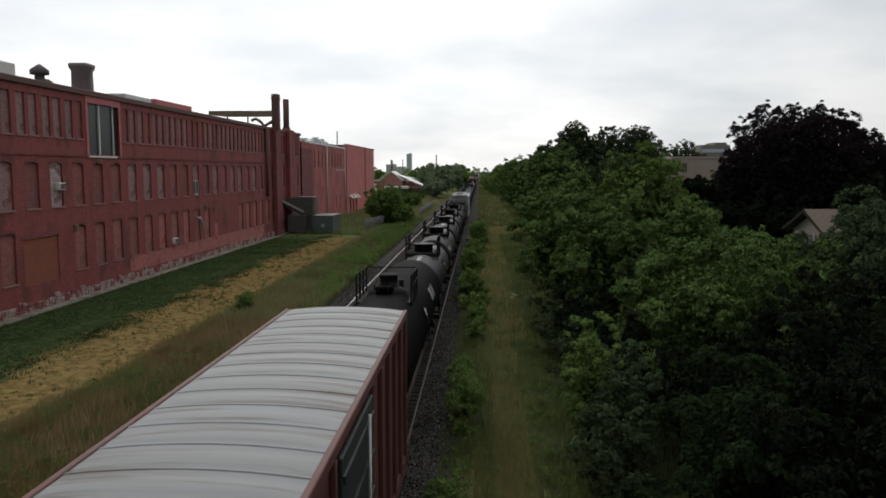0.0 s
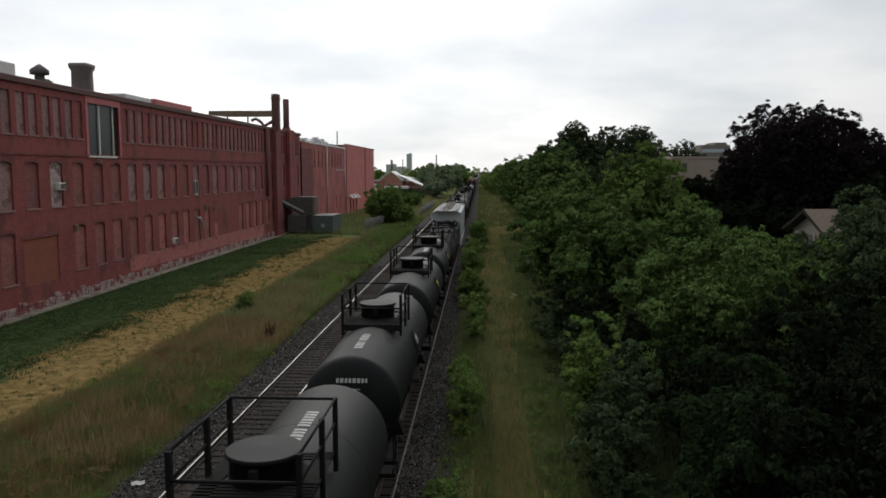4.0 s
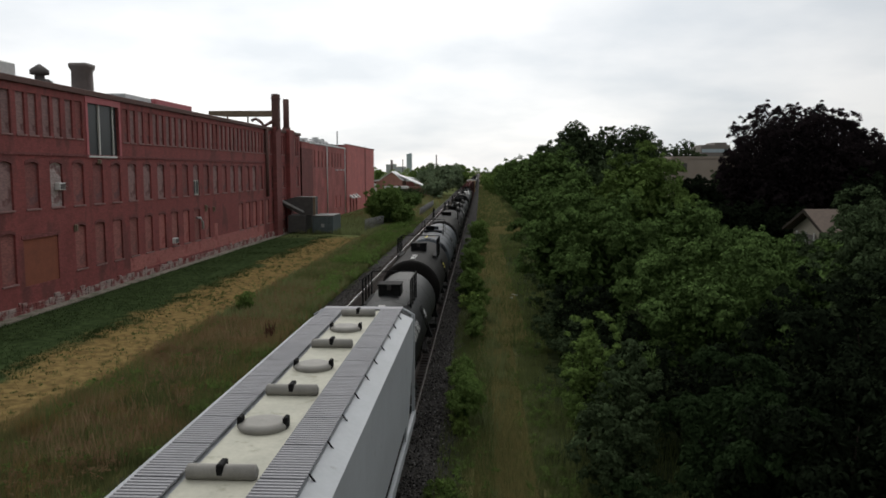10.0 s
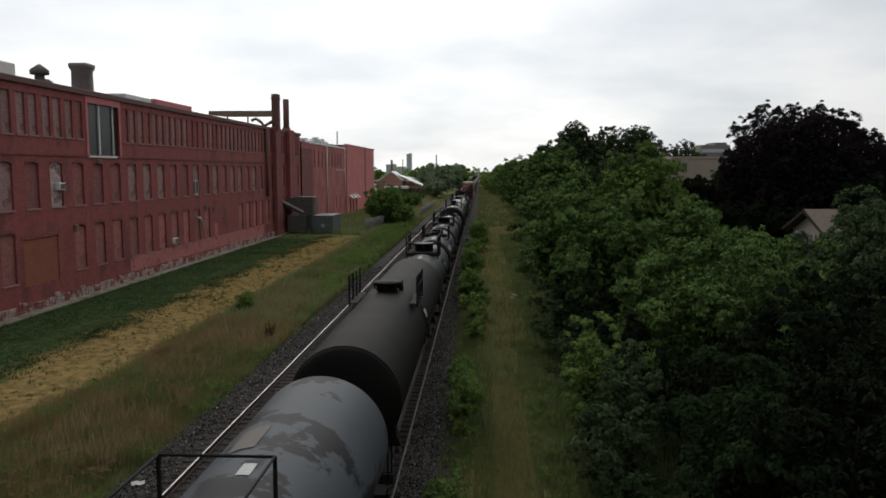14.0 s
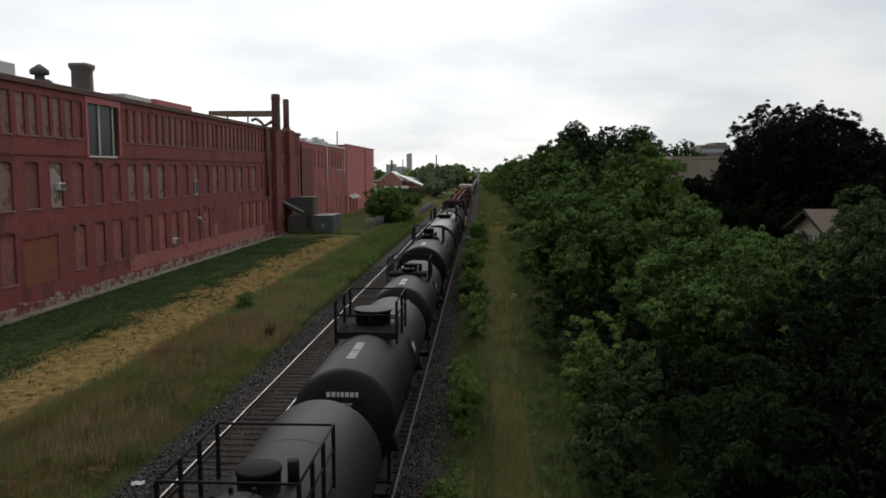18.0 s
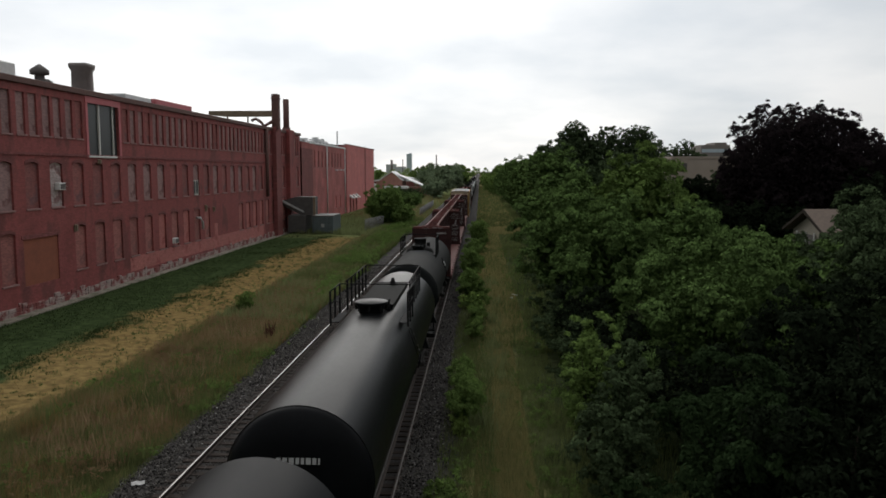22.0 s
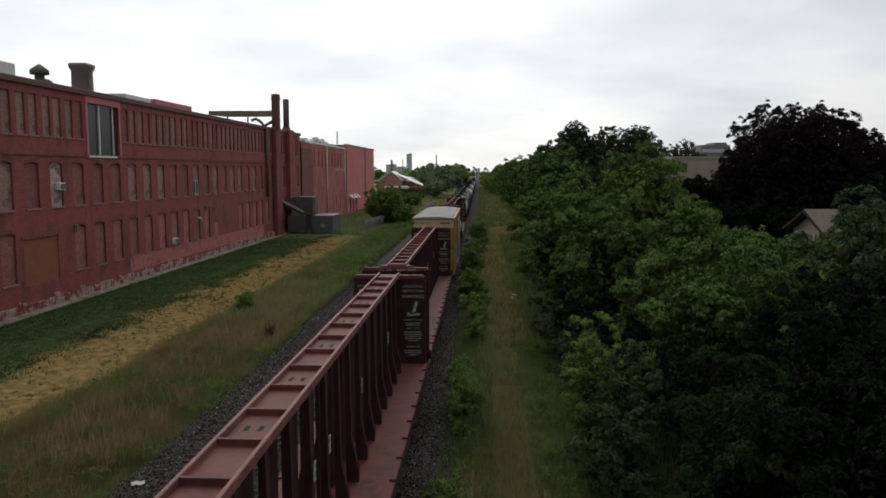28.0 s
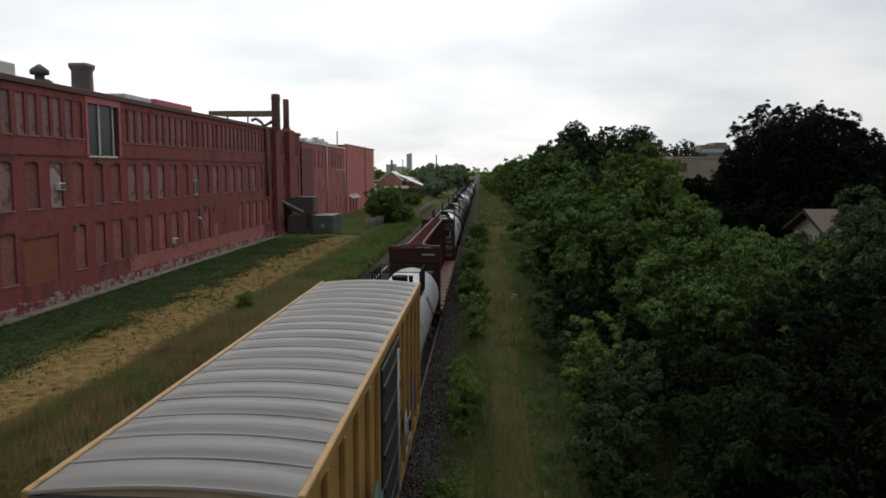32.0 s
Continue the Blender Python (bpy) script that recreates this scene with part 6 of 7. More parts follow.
# ---- vegetation ----
def leaf_cloud(name, centres, radii, count, size, material, seed, core=None, dirs=None, fill=(0.84, 6)):
    """Leaves in compact tufts that sit on the outer and upper side of each clump; larger leaves deep inside the crown."""
    rng = np.random.default_rng(seed)
    centres, radii = np.asarray(centres), np.asarray(radii)
    mid = np.array(core[0]) if core is not None else centres.mean(0) * np.array([1, 1, 0.6])
    per = 7
    sc = np.repeat(centres, per, 0)
    sr = np.repeat(radii, per)
    ns = len(sc)
    out = (sc - mid) / (np.array(core[1]) if core is not None else 1.0)
    out /= np.linalg.norm(out, axis=1)[:, None] + 1e-6
    if dirs is not None:
        out = np.repeat(np.asarray(dirs), per, 0)
    # undersides stay open and dark
    axis = out * 0.8 + rng.normal(scale=0.4, size=(ns, 3)) + np.array([0, 0, 1.0]) * rng.uniform(0.1, 0.8, (ns, 1))
    axis /= np.linalg.norm(axis, axis=1)[:, None]
    org = sc + axis * (sr * rng.uniform(0.3, 1.0, ns))[:, None]
    tuft = np.maximum(sr * rng.uniform(0.24, 0.46, ns), size * 0.9)
    wgt = tuft ** 1.7 * rng.uniform(0.35, 1.0, ns)
    pick = rng.choice(ns, count, p=wgt / wgt.sum())
    d = rng.normal(size=(count, 3))
    d[:, 2] = np.abs(d[:, 2]) - 0.25
    d /= np.linalg.norm(d, axis=1)[:, None]
    reach = tuft[pick] * (0.45 + 0.62 * np.sqrt(rng.random(count)))
    off = d * reach[:, None] * np.array([1, 1, 0.72])
    off[:, 2] -= 0.18 * reach * (d[:, 0] ** 2 + d[:, 1] ** 2)
    p = org[pick] + off
    s = size * (0.6 + 0.7 * rng.random(count))
    if core is not None:
        n2 = count // fill[1]
        q = rng.normal(size=(n2, 3))
        q /= np.linalg.norm(q, axis=1)[:, None]
        q *= (fill[0] * rng.random(n2) ** 0.4)[:, None]
        p[:n2] = np.array(core[0]) + q * np.array(core[1])
        s[:n2] = size * (1.9 if fill[1] == 3 else 2.4 if size > 0.165 else 1.6)
    nrm = d * 0.6 + axis[pick] * 0.55 + rng.normal(scale=0.25, size=(count, 3)) + np.array([0, 0, 0.35])
    nrm /= np.linalg.norm(nrm, axis=1)[:, None]
    ax = d * np.array([1, 1, 0.2]) + rng.normal(scale=0.35, size=(count, 3)) - np.array([0, 0, 0.25])
    ax -= nrm * (ax * nrm).sum(1)[:, None]
    ax /= np.linalg.norm(ax, axis=1)[:, None] + 1e-9
    sd = np.cross(nrm, ax)
    s = s[:, None]
    base, tip = p - ax * s * 0.5, p + ax * s * 0.5 - nrm * s * 0.18
    lf, rt = p + sd * s * 0.27 - nrm * s * 0.05, p - sd * s * 0.27 - nrm * s * 0.05
    v = np.stack([base, rt, tip, lf], 1).reshape(-1, 3)
    v[:, 2] = np.maximum(v[:, 2], 0.02) if core is not None else v[:, 2]
    f = np.arange(count * 4).reshape(count, 4)
    return cloud_mesh(name, v, f, material)


def tree(x, y, h, rx, ry, leaves, size, material, seed, label, name="tree", low=0.25, clump=0.9, n_clumps=90, group="trackside trees", category="tree", lumpy=0.45):
    """A trunk with limbs and a crown of leaf clumps on a lumpy, uneven volume."""
    rng = random.Random(seed)
    z0 = gz(x, y)
    e = thing(name, label, category, group, pose(x, y, z0))
    cs, rs = [], []
    cz, rz = h * (low + (1 - low) / 2), h * (1 - low) / 2
    boughs, ds = [], []
    if n_clumps >= 80 and y < 200:          # boughs: rounded masses over the crown, with dark gaps between them
        nb = max(12, n_clumps // 7)
        rb0 = (1.38 if y < 80 else 1.6) * math.sqrt(rx * ry * 0.5 + rz * rz * 0.5) / math.sqrt(nb)
        for i in range(nb):
            u = 1 - 1.8 * (i + rng.random()) / nb
            a = i * 2.39996 + rng.uniform(-0.5, 0.5)
            q = math.sqrt(max(0.0, 1 - u * u))
            lump = 1 + lumpy * 0.7 * noise.noise((math.cos(a) * 1.7 + seed, math.sin(a) * 1.7, u * 2.0))
            rb = rb0 * rng.uniform(0.65, 1.3)
            k = max(0.35, 1 - 0.7 * rb / max(rx, ry)) * rng.uniform(0.85, 1.05) * lump
            boughs.append((Vector((rx * q * k * math.cos(a), ry * q * k * math.sin(a), max(rb * 0.6, min(cz + rz * u * k, h - rb * 0.9)))), rb))
    for c, rb in boughs:                     # the inside of each bough
        for _ in range(2):
            cs.append((c.x, c.y, c.z - rb * 0.15))
            rs.append(rb * 0.62)
            d = Vector((c.x / rx, c.y / ry, 0.3)).normalized()
            ds.append(tuple(d))
    for i in range(int(n_clumps * 0.62) if not boughs else int(n_clumps * 1.4)):
        r = clump * rng.uniform(0.5, 1.35)
        if boughs:
            c, rb = boughs[i % len(boughs)]
            d = Vector((c.x / rx, c.y / ry, (c.z - cz) / rz * 0.5)) * 0.8 + Vector((rng.gauss(0, 0.7), rng.gauss(0, 0.7), rng.gauss(0.9, 0.45)))
            d.normalize()
            r *= 0.6
            p = c + d * max(0.1, rb - r * 0.6)
            cs.append((p.x, p.y, max(r * 0.6, p.z)))
            rs.append(r)
            ds.append(tuple(d))
            continue
        a, u = rng.uniform(0, 2 * math.pi), rng.uniform(-0.9, 1)
        k = rng.uniform(0.5, 0.95) ** 0.6
        q = math.sqrt(1 - u * u)
        lump = 1 + lumpy * noise.noise((math.cos(a) * 1.7 + seed, math.sin(a) * 1.7, u * 2.0)) + 0.2 * noise.noise((math.cos(a) * 4 + seed, math.sin(a) * 4, u * 4))
        cs.append((rx * q * k * lump * math.cos(a), ry * q * k * lump * math.sin(a), max(r * 0.6, min(cz + rz * u * k * lump, h - r * 0.5))))
        rs.append(r)
        ds.append((q * math.cos(a), q * math.sin(a), u))
    # young shoots that break the outline
    for _ in range(n_clumps // (3 if y > 80 else 5)):
        a, u = rng.uniform(0, 2 * math.pi), rng.uniform(0.05, 0.9)
        if boughs:
            c, rb = rng.choice(boughs)
            d = Vector((rng.gauss(0, 0.5), rng.gauss(0, 0.5), 1)).normalized()
            p = c + d * rb * rng.uniform(1.0, 1.35)
            cs.append(tuple(p))
            ds.append(tuple(d))
        else:
            q = math.sqrt(1 - u * u)
            cs.append((rx * q * 1.04 * math.cos(a), ry * q * 1.04 * math.sin(a), cz + rz * u * 1.04))
            ds.append((q * math.cos(a), q * math.sin(a), u))
        rs.append(clump * rng.uniform(0.18, 0.40))
    part("crown", leaf_cloud("crown", cs, rs, leaves, size, material, seed, ((0, 0, cz), (rx * 0.85, ry * 0.85, rz * 0.9)), ds, (1.04, 3) if y > 80 and boughs else (0.84, 6)), material, e)
    t = Shape()
    tr = max(0.03, h * 0.013)
    t.tube([(0, 0, -0.1), (0.05, 0.03, h * 0.2), (rng.uniform(-0.1, 0.1) * rx, rng.uniform(-0.1, 0.1) * ry, h * 0.5), (rng.uniform(-0.1, 0.1) * rx, rng.uniform(-0.1, 0.1) * ry, h * 0.8)], [tr * 1.4, tr, tr * 0.7, tr * 0.2], 8)
    part("trunk", t, "bark", e)
    if h > 2.5:
        for c in rng.sample(cs, min(len(cs), 6)):
            b = Vector((0, 0, h * rng.uniform(0.18, 0.45)))
            c = b.lerp(Vector(c), 0.8)
            part("limb", Shape().tube([b, b.lerp(c, 0.5) + Vector((0, 0, 0.05 * h)), c], [tr * 0.5, tr * 0.3, tr * 0.08], 6), "bark", e)
    return e


GREEN = "leafy green tree with dense uneven foliage"
SHRUB = "dense green shrub beside the line"
# trees and shrubs along the right-hand bank
#    x     y    height  rx   ry   leaves  size  material      low  clump clumps
BANK = (
    (5.7, 50, 7.9, 3.3, 4.2, 36000, 0.20, "leaf_green", 0.02, 1.0, 150),
    (11.4, 55, 11.1, 3.2, 4.0, 36000, 0.21, "leaf_bright", 0.04, 1.0, 150),
    (14.8, 53, 7.0, 2.6, 3.2, 16000, 0.21, "leaf_green", 0.02, 0.9, 100),
    (15.6, 48.5, 5.5, 2.8, 3.2, 16000, 0.20, "leaf_green", 0.02, 0.85, 100),
    (7.4, 43, 7.8, 3.6, 3.3, 40000, 0.18, "leaf_green", 0.02, 0.95, 150),
    (11.7, 43.5, 7.3, 2.9, 3.1, 30000, 0.18, "leaf_green", 0.02, 0.9, 130),
    (14.4, 40.5, 5.7, 2.6, 2.8, 20000, 0.18, "leaf_green", 0.02, 0.8, 110),
    (11.6, 36.5, 5.2, 2.8, 2.6, 18000, 0.17, "leaf_green", 0.02, 0.8, 100),
    (8.9, 30, 6.4, 3.6, 3.0, 56000, 0.14, "leaf_green", 0.02, 0.8, 170),
    (15.4, 29.5, 9.2, 2.6, 2.6, 28000, 0.16, "leaf_deep", 0.02, 0.75, 120),
    (14.7, 24.5, 9.2, 2.9, 3.2, 32000, 0.15, "leaf_deep", 0.02, 0.75, 140),
    # near growth at the right: shade is put into these dark leaf colours
    (10.6, 21.5, 6.2, 3.3, 3.0, 32000, 0.15, "leaf_shade", 0.02, 0.75, 140),
    (6.3, 18.2, 4.6, 1.9, 2.2, 28000, 0.11, "leaf_half_shade", 0.02, 0.5, 120),
    (11.2, 14.5, 6.4, 3.4, 3.4, 24000, 0.15, "leaf_shade", 0.02, 0.7, 120),
    (6.8, 12.6, 3.1, 2.8, 2.4, 22000, 0.12, "leaf_shade", 0.02, 0.5, 120),
    (8.3, 16.5, 4.6, 2.4, 2.6, 22000, 0.13, "leaf_shade", 0.02, 0.6, 100),
    (7.5, 72, 8.8, 3.6, 5.0, 20000, 0.29, "leaf_green", 0.04, 1.1, 120),
    (14.5, 76, 10.6, 4.4, 5.0, 20000, 0.30, "leaf_deep", 0.1, 1.15, 130),
    (9.0, 92, 11.4, 3.8, 5.5, 16000, 0.35, "leaf_green", 0.05, 1.2, 110),
    (10.6, 108, 13.0, 3.6, 5.0, 18000, 0.38, "leaf_deep", 0.05, 1.2, 110),
    (13.6, 112, 17.0, 3.3, 4.0, 34000, 0.24, "leaf_deep", 0.05, 0.95, 150),
    (18.0, 113, 15.4, 4.4, 5.0, 34000, 0.24, "leaf_deep", 0.05, 1.0, 160),
    (22.8, 114, 16.4, 3.6, 5.0, 34000, 0.24, "leaf_deep", 0.05, 1.0, 160),
    (33.0, 152, 15.8, 5.2, 5.0, 28000, 0.28, "leaf_deep", 0.05, 1.1, 160),
    (40.5, 154, 14.6, 5.2, 5.0, 28000, 0.28, "leaf_deep", 0.05, 1.1, 160),
    (9.0, 130, 11.6, 4.2, 7.0, 12000, 0.46, "leaf_green", 0.05, 1.35, 100),
    (16.0, 140, 13.5, 6.0, 7.0, 12000, 0.5, "leaf_deep", 0.05, 1.5, 100),
    (8.8, 155, 11.0, 4.2, 8.0, 9000, 0.5, "leaf_green", 0.05, 1.3, 90),
    (9.5, 185, 10.5, 4.8, 10.0, 8000, 0.6, "leaf_green", 0.05, 1.5, 80),
    (10.0, 220, 10.4, 5.2, 12.0, 7000, 0.7, "leaf_green", 0.05, 1.7, 70),
    (11.0, 265, 10.2, 6.0, 16.0, 6000, 0.85, "leaf_bright", 0.05, 1.9, 70),
    (12.0, 320, 10.6, 7.0, 22.0, 6000, 1.0, "leaf_bright", 0.05, 2.1, 70),
    (14.0, 400, 11.0, 8.0, 30.0, 6000, 1.2, "leaf_green", 0.05, 2.4, 70),
    (6.5, 290, 6.5, 4.0, 14.0, 4000, 0.8, "leaf_bright", 0.03, 1.6, 60),
    (5.6, 350, 6.0, 4.2, 18.0, 4000, 0.9, "leaf_bright", 0.03, 1.7, 60),
    (5.2, 430, 7.0, 5.0, 26.0, 4000, 1.1, "leaf_bright", 0.03, 2.0, 60),
    (36.6, 116, 10.6, 2.4, 2.4, 12000, 0.34, "leaf_deep", 0.05, 0.9, 90),
    (43.0, 84, 9.0, 5.0, 5.0, 14000, 0.34, "leaf_shade", 0.05, 1.2, 100),
    (24.0, 55, 4.5, 2.6, 2.6, 14000, 0.20, "leaf_deep", 0.03, 0.8, 90),
    (22.9, 46, 7.5, 2.5, 2.6, 18000, 0.19, "leaf_deep", 0.03, 0.8, 100),
    # dark filler added below the maple and the beige building
    (25.6, 84, 5.2, 2.6, 3.0, 12000, 0.26, "leaf_shade", 0.03, 0.9, 90),
    (29.6, 85, 5.4, 2.8, 3.0, 12000, 0.26, "leaf_shade", 0.03, 0.9, 90),
    (34.2, 86, 5.0, 3.0, 3.0, 12000, 0.26, "leaf_shade", 0.03, 0.9, 90),
    (30.6, 113, 8.3, 3.4, 3.0, 14000, 0.26, "leaf_shade", 0.03, 0.9, 90),
    (37.0, 114, 8.6, 3.6, 3.0, 14000, 0.26, "leaf_shade", 0.03, 0.9, 90),
    (28.2, 101, 7.9, 3.5, 3.0, 12000, 0.28, "leaf_shade", 0.03, 0.9, 90),
    # dark shrubs added to stand for the shade between the trees
    (4.9, 36.5, 3.6, 1.5, 2.6, 9000, 0.14, "leaf_shade", 0.02, 0.5, 80),
    (5.4, 30.5, 3.4, 1.4, 2.4, 9000, 0.14, "leaf_shade", 0.02, 0.5, 80),
    (7.2, 24.6, 3.4, 2.4, 2.0, 10000, 0.14, "leaf_shade", 0.02, 0.5, 80),
    (18.4, 42, 5.2, 3.6, 4.0, 22000, 0.21, "leaf_green", 0.03, 0.85, 120),
)
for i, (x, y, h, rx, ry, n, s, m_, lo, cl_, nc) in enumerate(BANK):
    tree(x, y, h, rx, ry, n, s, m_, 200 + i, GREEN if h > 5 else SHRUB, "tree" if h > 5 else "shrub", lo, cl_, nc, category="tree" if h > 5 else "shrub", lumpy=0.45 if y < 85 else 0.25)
tree(38.1, 93, 16.7, 9.8, 8.0, 150000, 0.23, "leaf_purple", 103, "large blackish purple-leaved maple", n_clumps=900, clump=0.85, low=0.02, lumpy=0.16)
tree(51.0, 97, 13.6, 7.5, 6.5, 20000, 0.42, "leaf_purple", 150, "dark purple-leaved tree beside the maple", n_clumps=180, clump=1.4, low=0.1)
# bright saplings and weeds at the edge of the path
for i, (x, y, h, r, n, m_) in enumerate(((3.6, 24.5, 4.7, 0.95, 9000, "leaf_bright"), (4.5, 22.8, 3.6, 1.0, 9000, "leaf_deep"), (3.7, 20.5, 2.8, 0.9, 8000, "leaf_deep"), (4.6, 26.5, 3.4, 1.3, 9000, "leaf_deep"),
                                         # the two nearest have shade put into the leaf colour
                                         (3.9, 17.0, 2.2, 1.0, 8000, "leaf_half_shade"), (3.6, 14.0, 1.7, 1.0, 8000, "leaf_half_shade"), (4.6, 31.5, 3.2, 1.5, 8000, "leaf_deep"), (4.2, 37.0, 2.6, 1.5, 7000, "leaf_deep"),
                                         (4.6, 44.0, 2.6, 1.6, 6000, "leaf_deep"), (5.0, 60.0, 3.5, 2.0, 5000, "leaf_deep"))):
    tree(x, y, h, r, r * 1.2, n, 0.115, m_, 300 + i, "young leafy sapling growing at the path's edge", "sapling", 0.02, 0.36, 70, "saplings", category="sapling")
for i, (x, y, h, r, n) in enumerate(((-0.6, 26.5, 2.0, 0.5, 6000), (-0.3, 27.6, 1.5, 0.45, 4000), (-0.65, 30.0, 1.7, 0.5, 5000), (-0.7, 53.0, 2.2, 0.75, 7000),
                                      (-0.7, 63.0, 2.8, 0.8, 7000), (-0.7, 76.0, 2.4, 0.85, 6000), (-0.2, 96.0, 3.0, 1.2, 5000))):
    tree(x, y, h, r, r * 1.8, n, 0.10 if y < 40 else 0.15, "leaf_weed", 370 + i, "tall bright green thicket beside the ballast", "thicket", 0.0, 0.32, 80, "thickets", category="shrub")
rwd = random.Random(77)
for i in range(34):
    if i < 16 and i % 3:
        continue
    y = 12 + 95 * (i / 34) ** 1.5 + rwd.uniform(-1, 1)
    x = -0.75 + rwd.uniform(-0.3, 0.9) * (0.5 if y < 40 else 1.0) + max(0, y - 60) * 0.012
    h = rwd.uniform(0.45, 1.15) * (1.0 if y < 35 else 1.35)
    r = h * rwd.uniform(0.35, 0.6)
    tree(x, y, h, r, r * rwd.uniform(0.9, 1.8), int(700 + 1500 * h), (0.07 if y < 40 else 0.12), rwd.choice(("leaf_weed", "leaf_lime", "leaf_bright")), 330 + i, "clump of tall green weeds beside the ballast", "weed_clump", 0.0, 0.2 * h + 0.05, 26, "weed clumps", category="weeds")
# left side: shrub at the drive, trees towards the town
for i, (x, y, h, rx, ry, n, s, m_, lab, nm) in enumerate((
        (-15.7, 126, 6.5, 3.5, 4.0, 40000, 0.20, "leaf_weed", SHRUB, "shrub"), (-12.6, 124, 3.6, 2.0, 3.0, 9000, 0.22, "leaf_weed", SHRUB, "shrub"), (-17.0, 133, 5.0, 2.6, 3.0, 8000, 0.26, "leaf_green", SHRUB, "shrub"),
        (-14.5, 245, 6.4, 3.6, 7.0, 7000, 0.55, "leaf_town_hazed", GREEN, "tree"), (-20.0, 300, 11.6, 5.0, 7.0, 8000, 0.6, "leaf_town_hazed", GREEN, "tree"), (-14.5, 290, 10.6, 4.6, 10.0, 8000, 0.7, "leaf_town_hazed", GREEN, "tree"), (-12.5, 350, 11.2, 5.5, 14.0, 7000, 0.9, "leaf_town_hazed", GREEN, "tree"), (-20.5, 236, 3.4, 3.4, 2.4, 5000, 0.36, "leaf_deep", "low dark clipped hedge by the drive", "shrub"),
        (-12.5, 440, 12.0, 8.0, 30.0, 6000, 1.3, "leaf_bright", GREEN, "tree"), (-31, 420, 10.0, 8.0, 8.0, 5000, 1.0, "leaf_bright", GREEN, "tree"), (-56, 330, 10.4, 7, 6, 5000, 0.9, "leaf_bright", GREEN, "tree"), (-62, 420, 11, 8, 8, 5000, 1.1, "leaf_bright", GREEN, "tree"),
        (-21, 205, 4.4, 4.0, 4.0, 5000, 0.45, "leaf_deep", SHRUB, "shrub"), (-17.5, 190, 3.2, 3.2, 6.0, 4000, 0.4, "leaf_green", SHRUB, "shrub"), (-14.9, 47, 1.5, 0.7, 0.7, 3000, 0.10, "leaf_bright", "small green bush in the tall grass", "shrub"))):
    tree(x, y, h, rx, ry, n, s, m_, 400 + i, lab, nm, 0.03, max(0.2, h * 0.12), 80, "trees towards the town", category="tree" if nm == "tree" else "shrub")


# far woods on both sides, up to the skyline
def far_woods(name, rows, material, seed):
    rng = random.Random(seed)
    cs, rs = [], []
    for x0, x1, y0, y1, h, n in rows:
        for _ in range(n):
            y = rng.uniform(y0, y1)
            cs.append((rng.uniform(x0, x1) * 1.0, y, GZ + h * rng.uniform(0.3, 0.92)))
            rs.append(h * rng.uniform(0.16, 0.3))
    ob = part(name, leaf_cloud(name, cs, rs, 30000, 1.9, material, seed), material)
    return tagged(ob, "distant belt of green trees along the skyline", "woods", kind="stuff")


far_woods("far_woods", ((-420, -26, 620, 900, 10, 160), (-40, -14, 500, 900, 12, 60), (14, 120, 480, 900, 13, 110), (60, 420, 300, 700, 12, 130), (-90, -40, 360, 520, 9, 50), (-80, 80, 1300, 1500, 15, 70)), "leaf_hazed", 9)


# ---- grasses ----
def blades(name, areas, material, seed, label):
    """Grass blades: areas of (x0, x1, y0, y1, count, height, width)."""
    rng = np.random.default_rng(seed)
    vs, fs, base = [], [], 0
    for x0, x1, y0, y1, n, h, w_ in areas:
        x = rng.uniform(x0, x1, n)
        y = y0 + (y1 - y0) * rng.random(n) ** 1.35
        keep = np.array([noise.noise((a * 0.5, b * 0.25, seed)) for a, b in zip(x, y)]) + rng.uniform(-0.35, 0.5, n) > -0.12
        x, y = x[keep], y[keep]
        n = len(x)
        z = np.array([gz(a, 0) for a in x]) - 0.04
        a = rng.uniform(0, 2 * math.pi, n)
        hh = h * (0.45 + 0.75 * rng.random(n))
        ww = w_ * (0.6 + 0.8 * rng.random(n))
        lean = hh * rng.uniform(0.03, 0.34, n)
        dx, dy = np.cos(a) * ww / 2, np.sin(a) * ww / 2
        b = rng.uniform(0, 2 * math.pi, n)
        lx, ly = np.cos(b) * lean, np.sin(b) * lean
        p0 = np.stack([x - dx, y - dy, z], 1)
        p1 = np.stack([x + dx, y + dy, z], 1)
        p2 = np.stack([x + dx * 0.8 + lx * 0.65, y + dy * 0.8 + ly * 0.65, z + hh * 0.7], 1)
        p3 = np.stack([x + lx, y + ly, z + hh], 1)
        vs.append(np.stack([p0, p1, p2, p3], 1).reshape(-1, 3))
        fs.append(np.arange(n * 4).reshape(n, 4) + base)
        base += n * 4
    return tagged(part(name, cloud_mesh(name, np.concatenate(vs), np.concatenate(fs), material), material), label, "grass", kind="stuff")


blades("tall_grass", ((-16.5, -10.4, 9, 40, 110000, 0.44, 0.014), (-16.0, -10.4, 36, 110, 50000, 0.7, 0.045), (-17.2, -14, 7, 30, 34000, 0.36, 0.014), (-26, -10.3, 140, 260, 9000, 0.8, 0.14)), "grass_tall", 21, "tall yellow-green grass beside the ballast")
blades("rust_grass", ((-14.8, -11.0, 22, 46, 16000, 0.5, 0.011), (-15.0, -11.2, 34, 84, 15000, 0.62, 0.018), (-16.2, -13.2, 40, 96, 9000, 0.5, 0.02)), "grass_rust", 22, "dry rust-brown seeding grass")
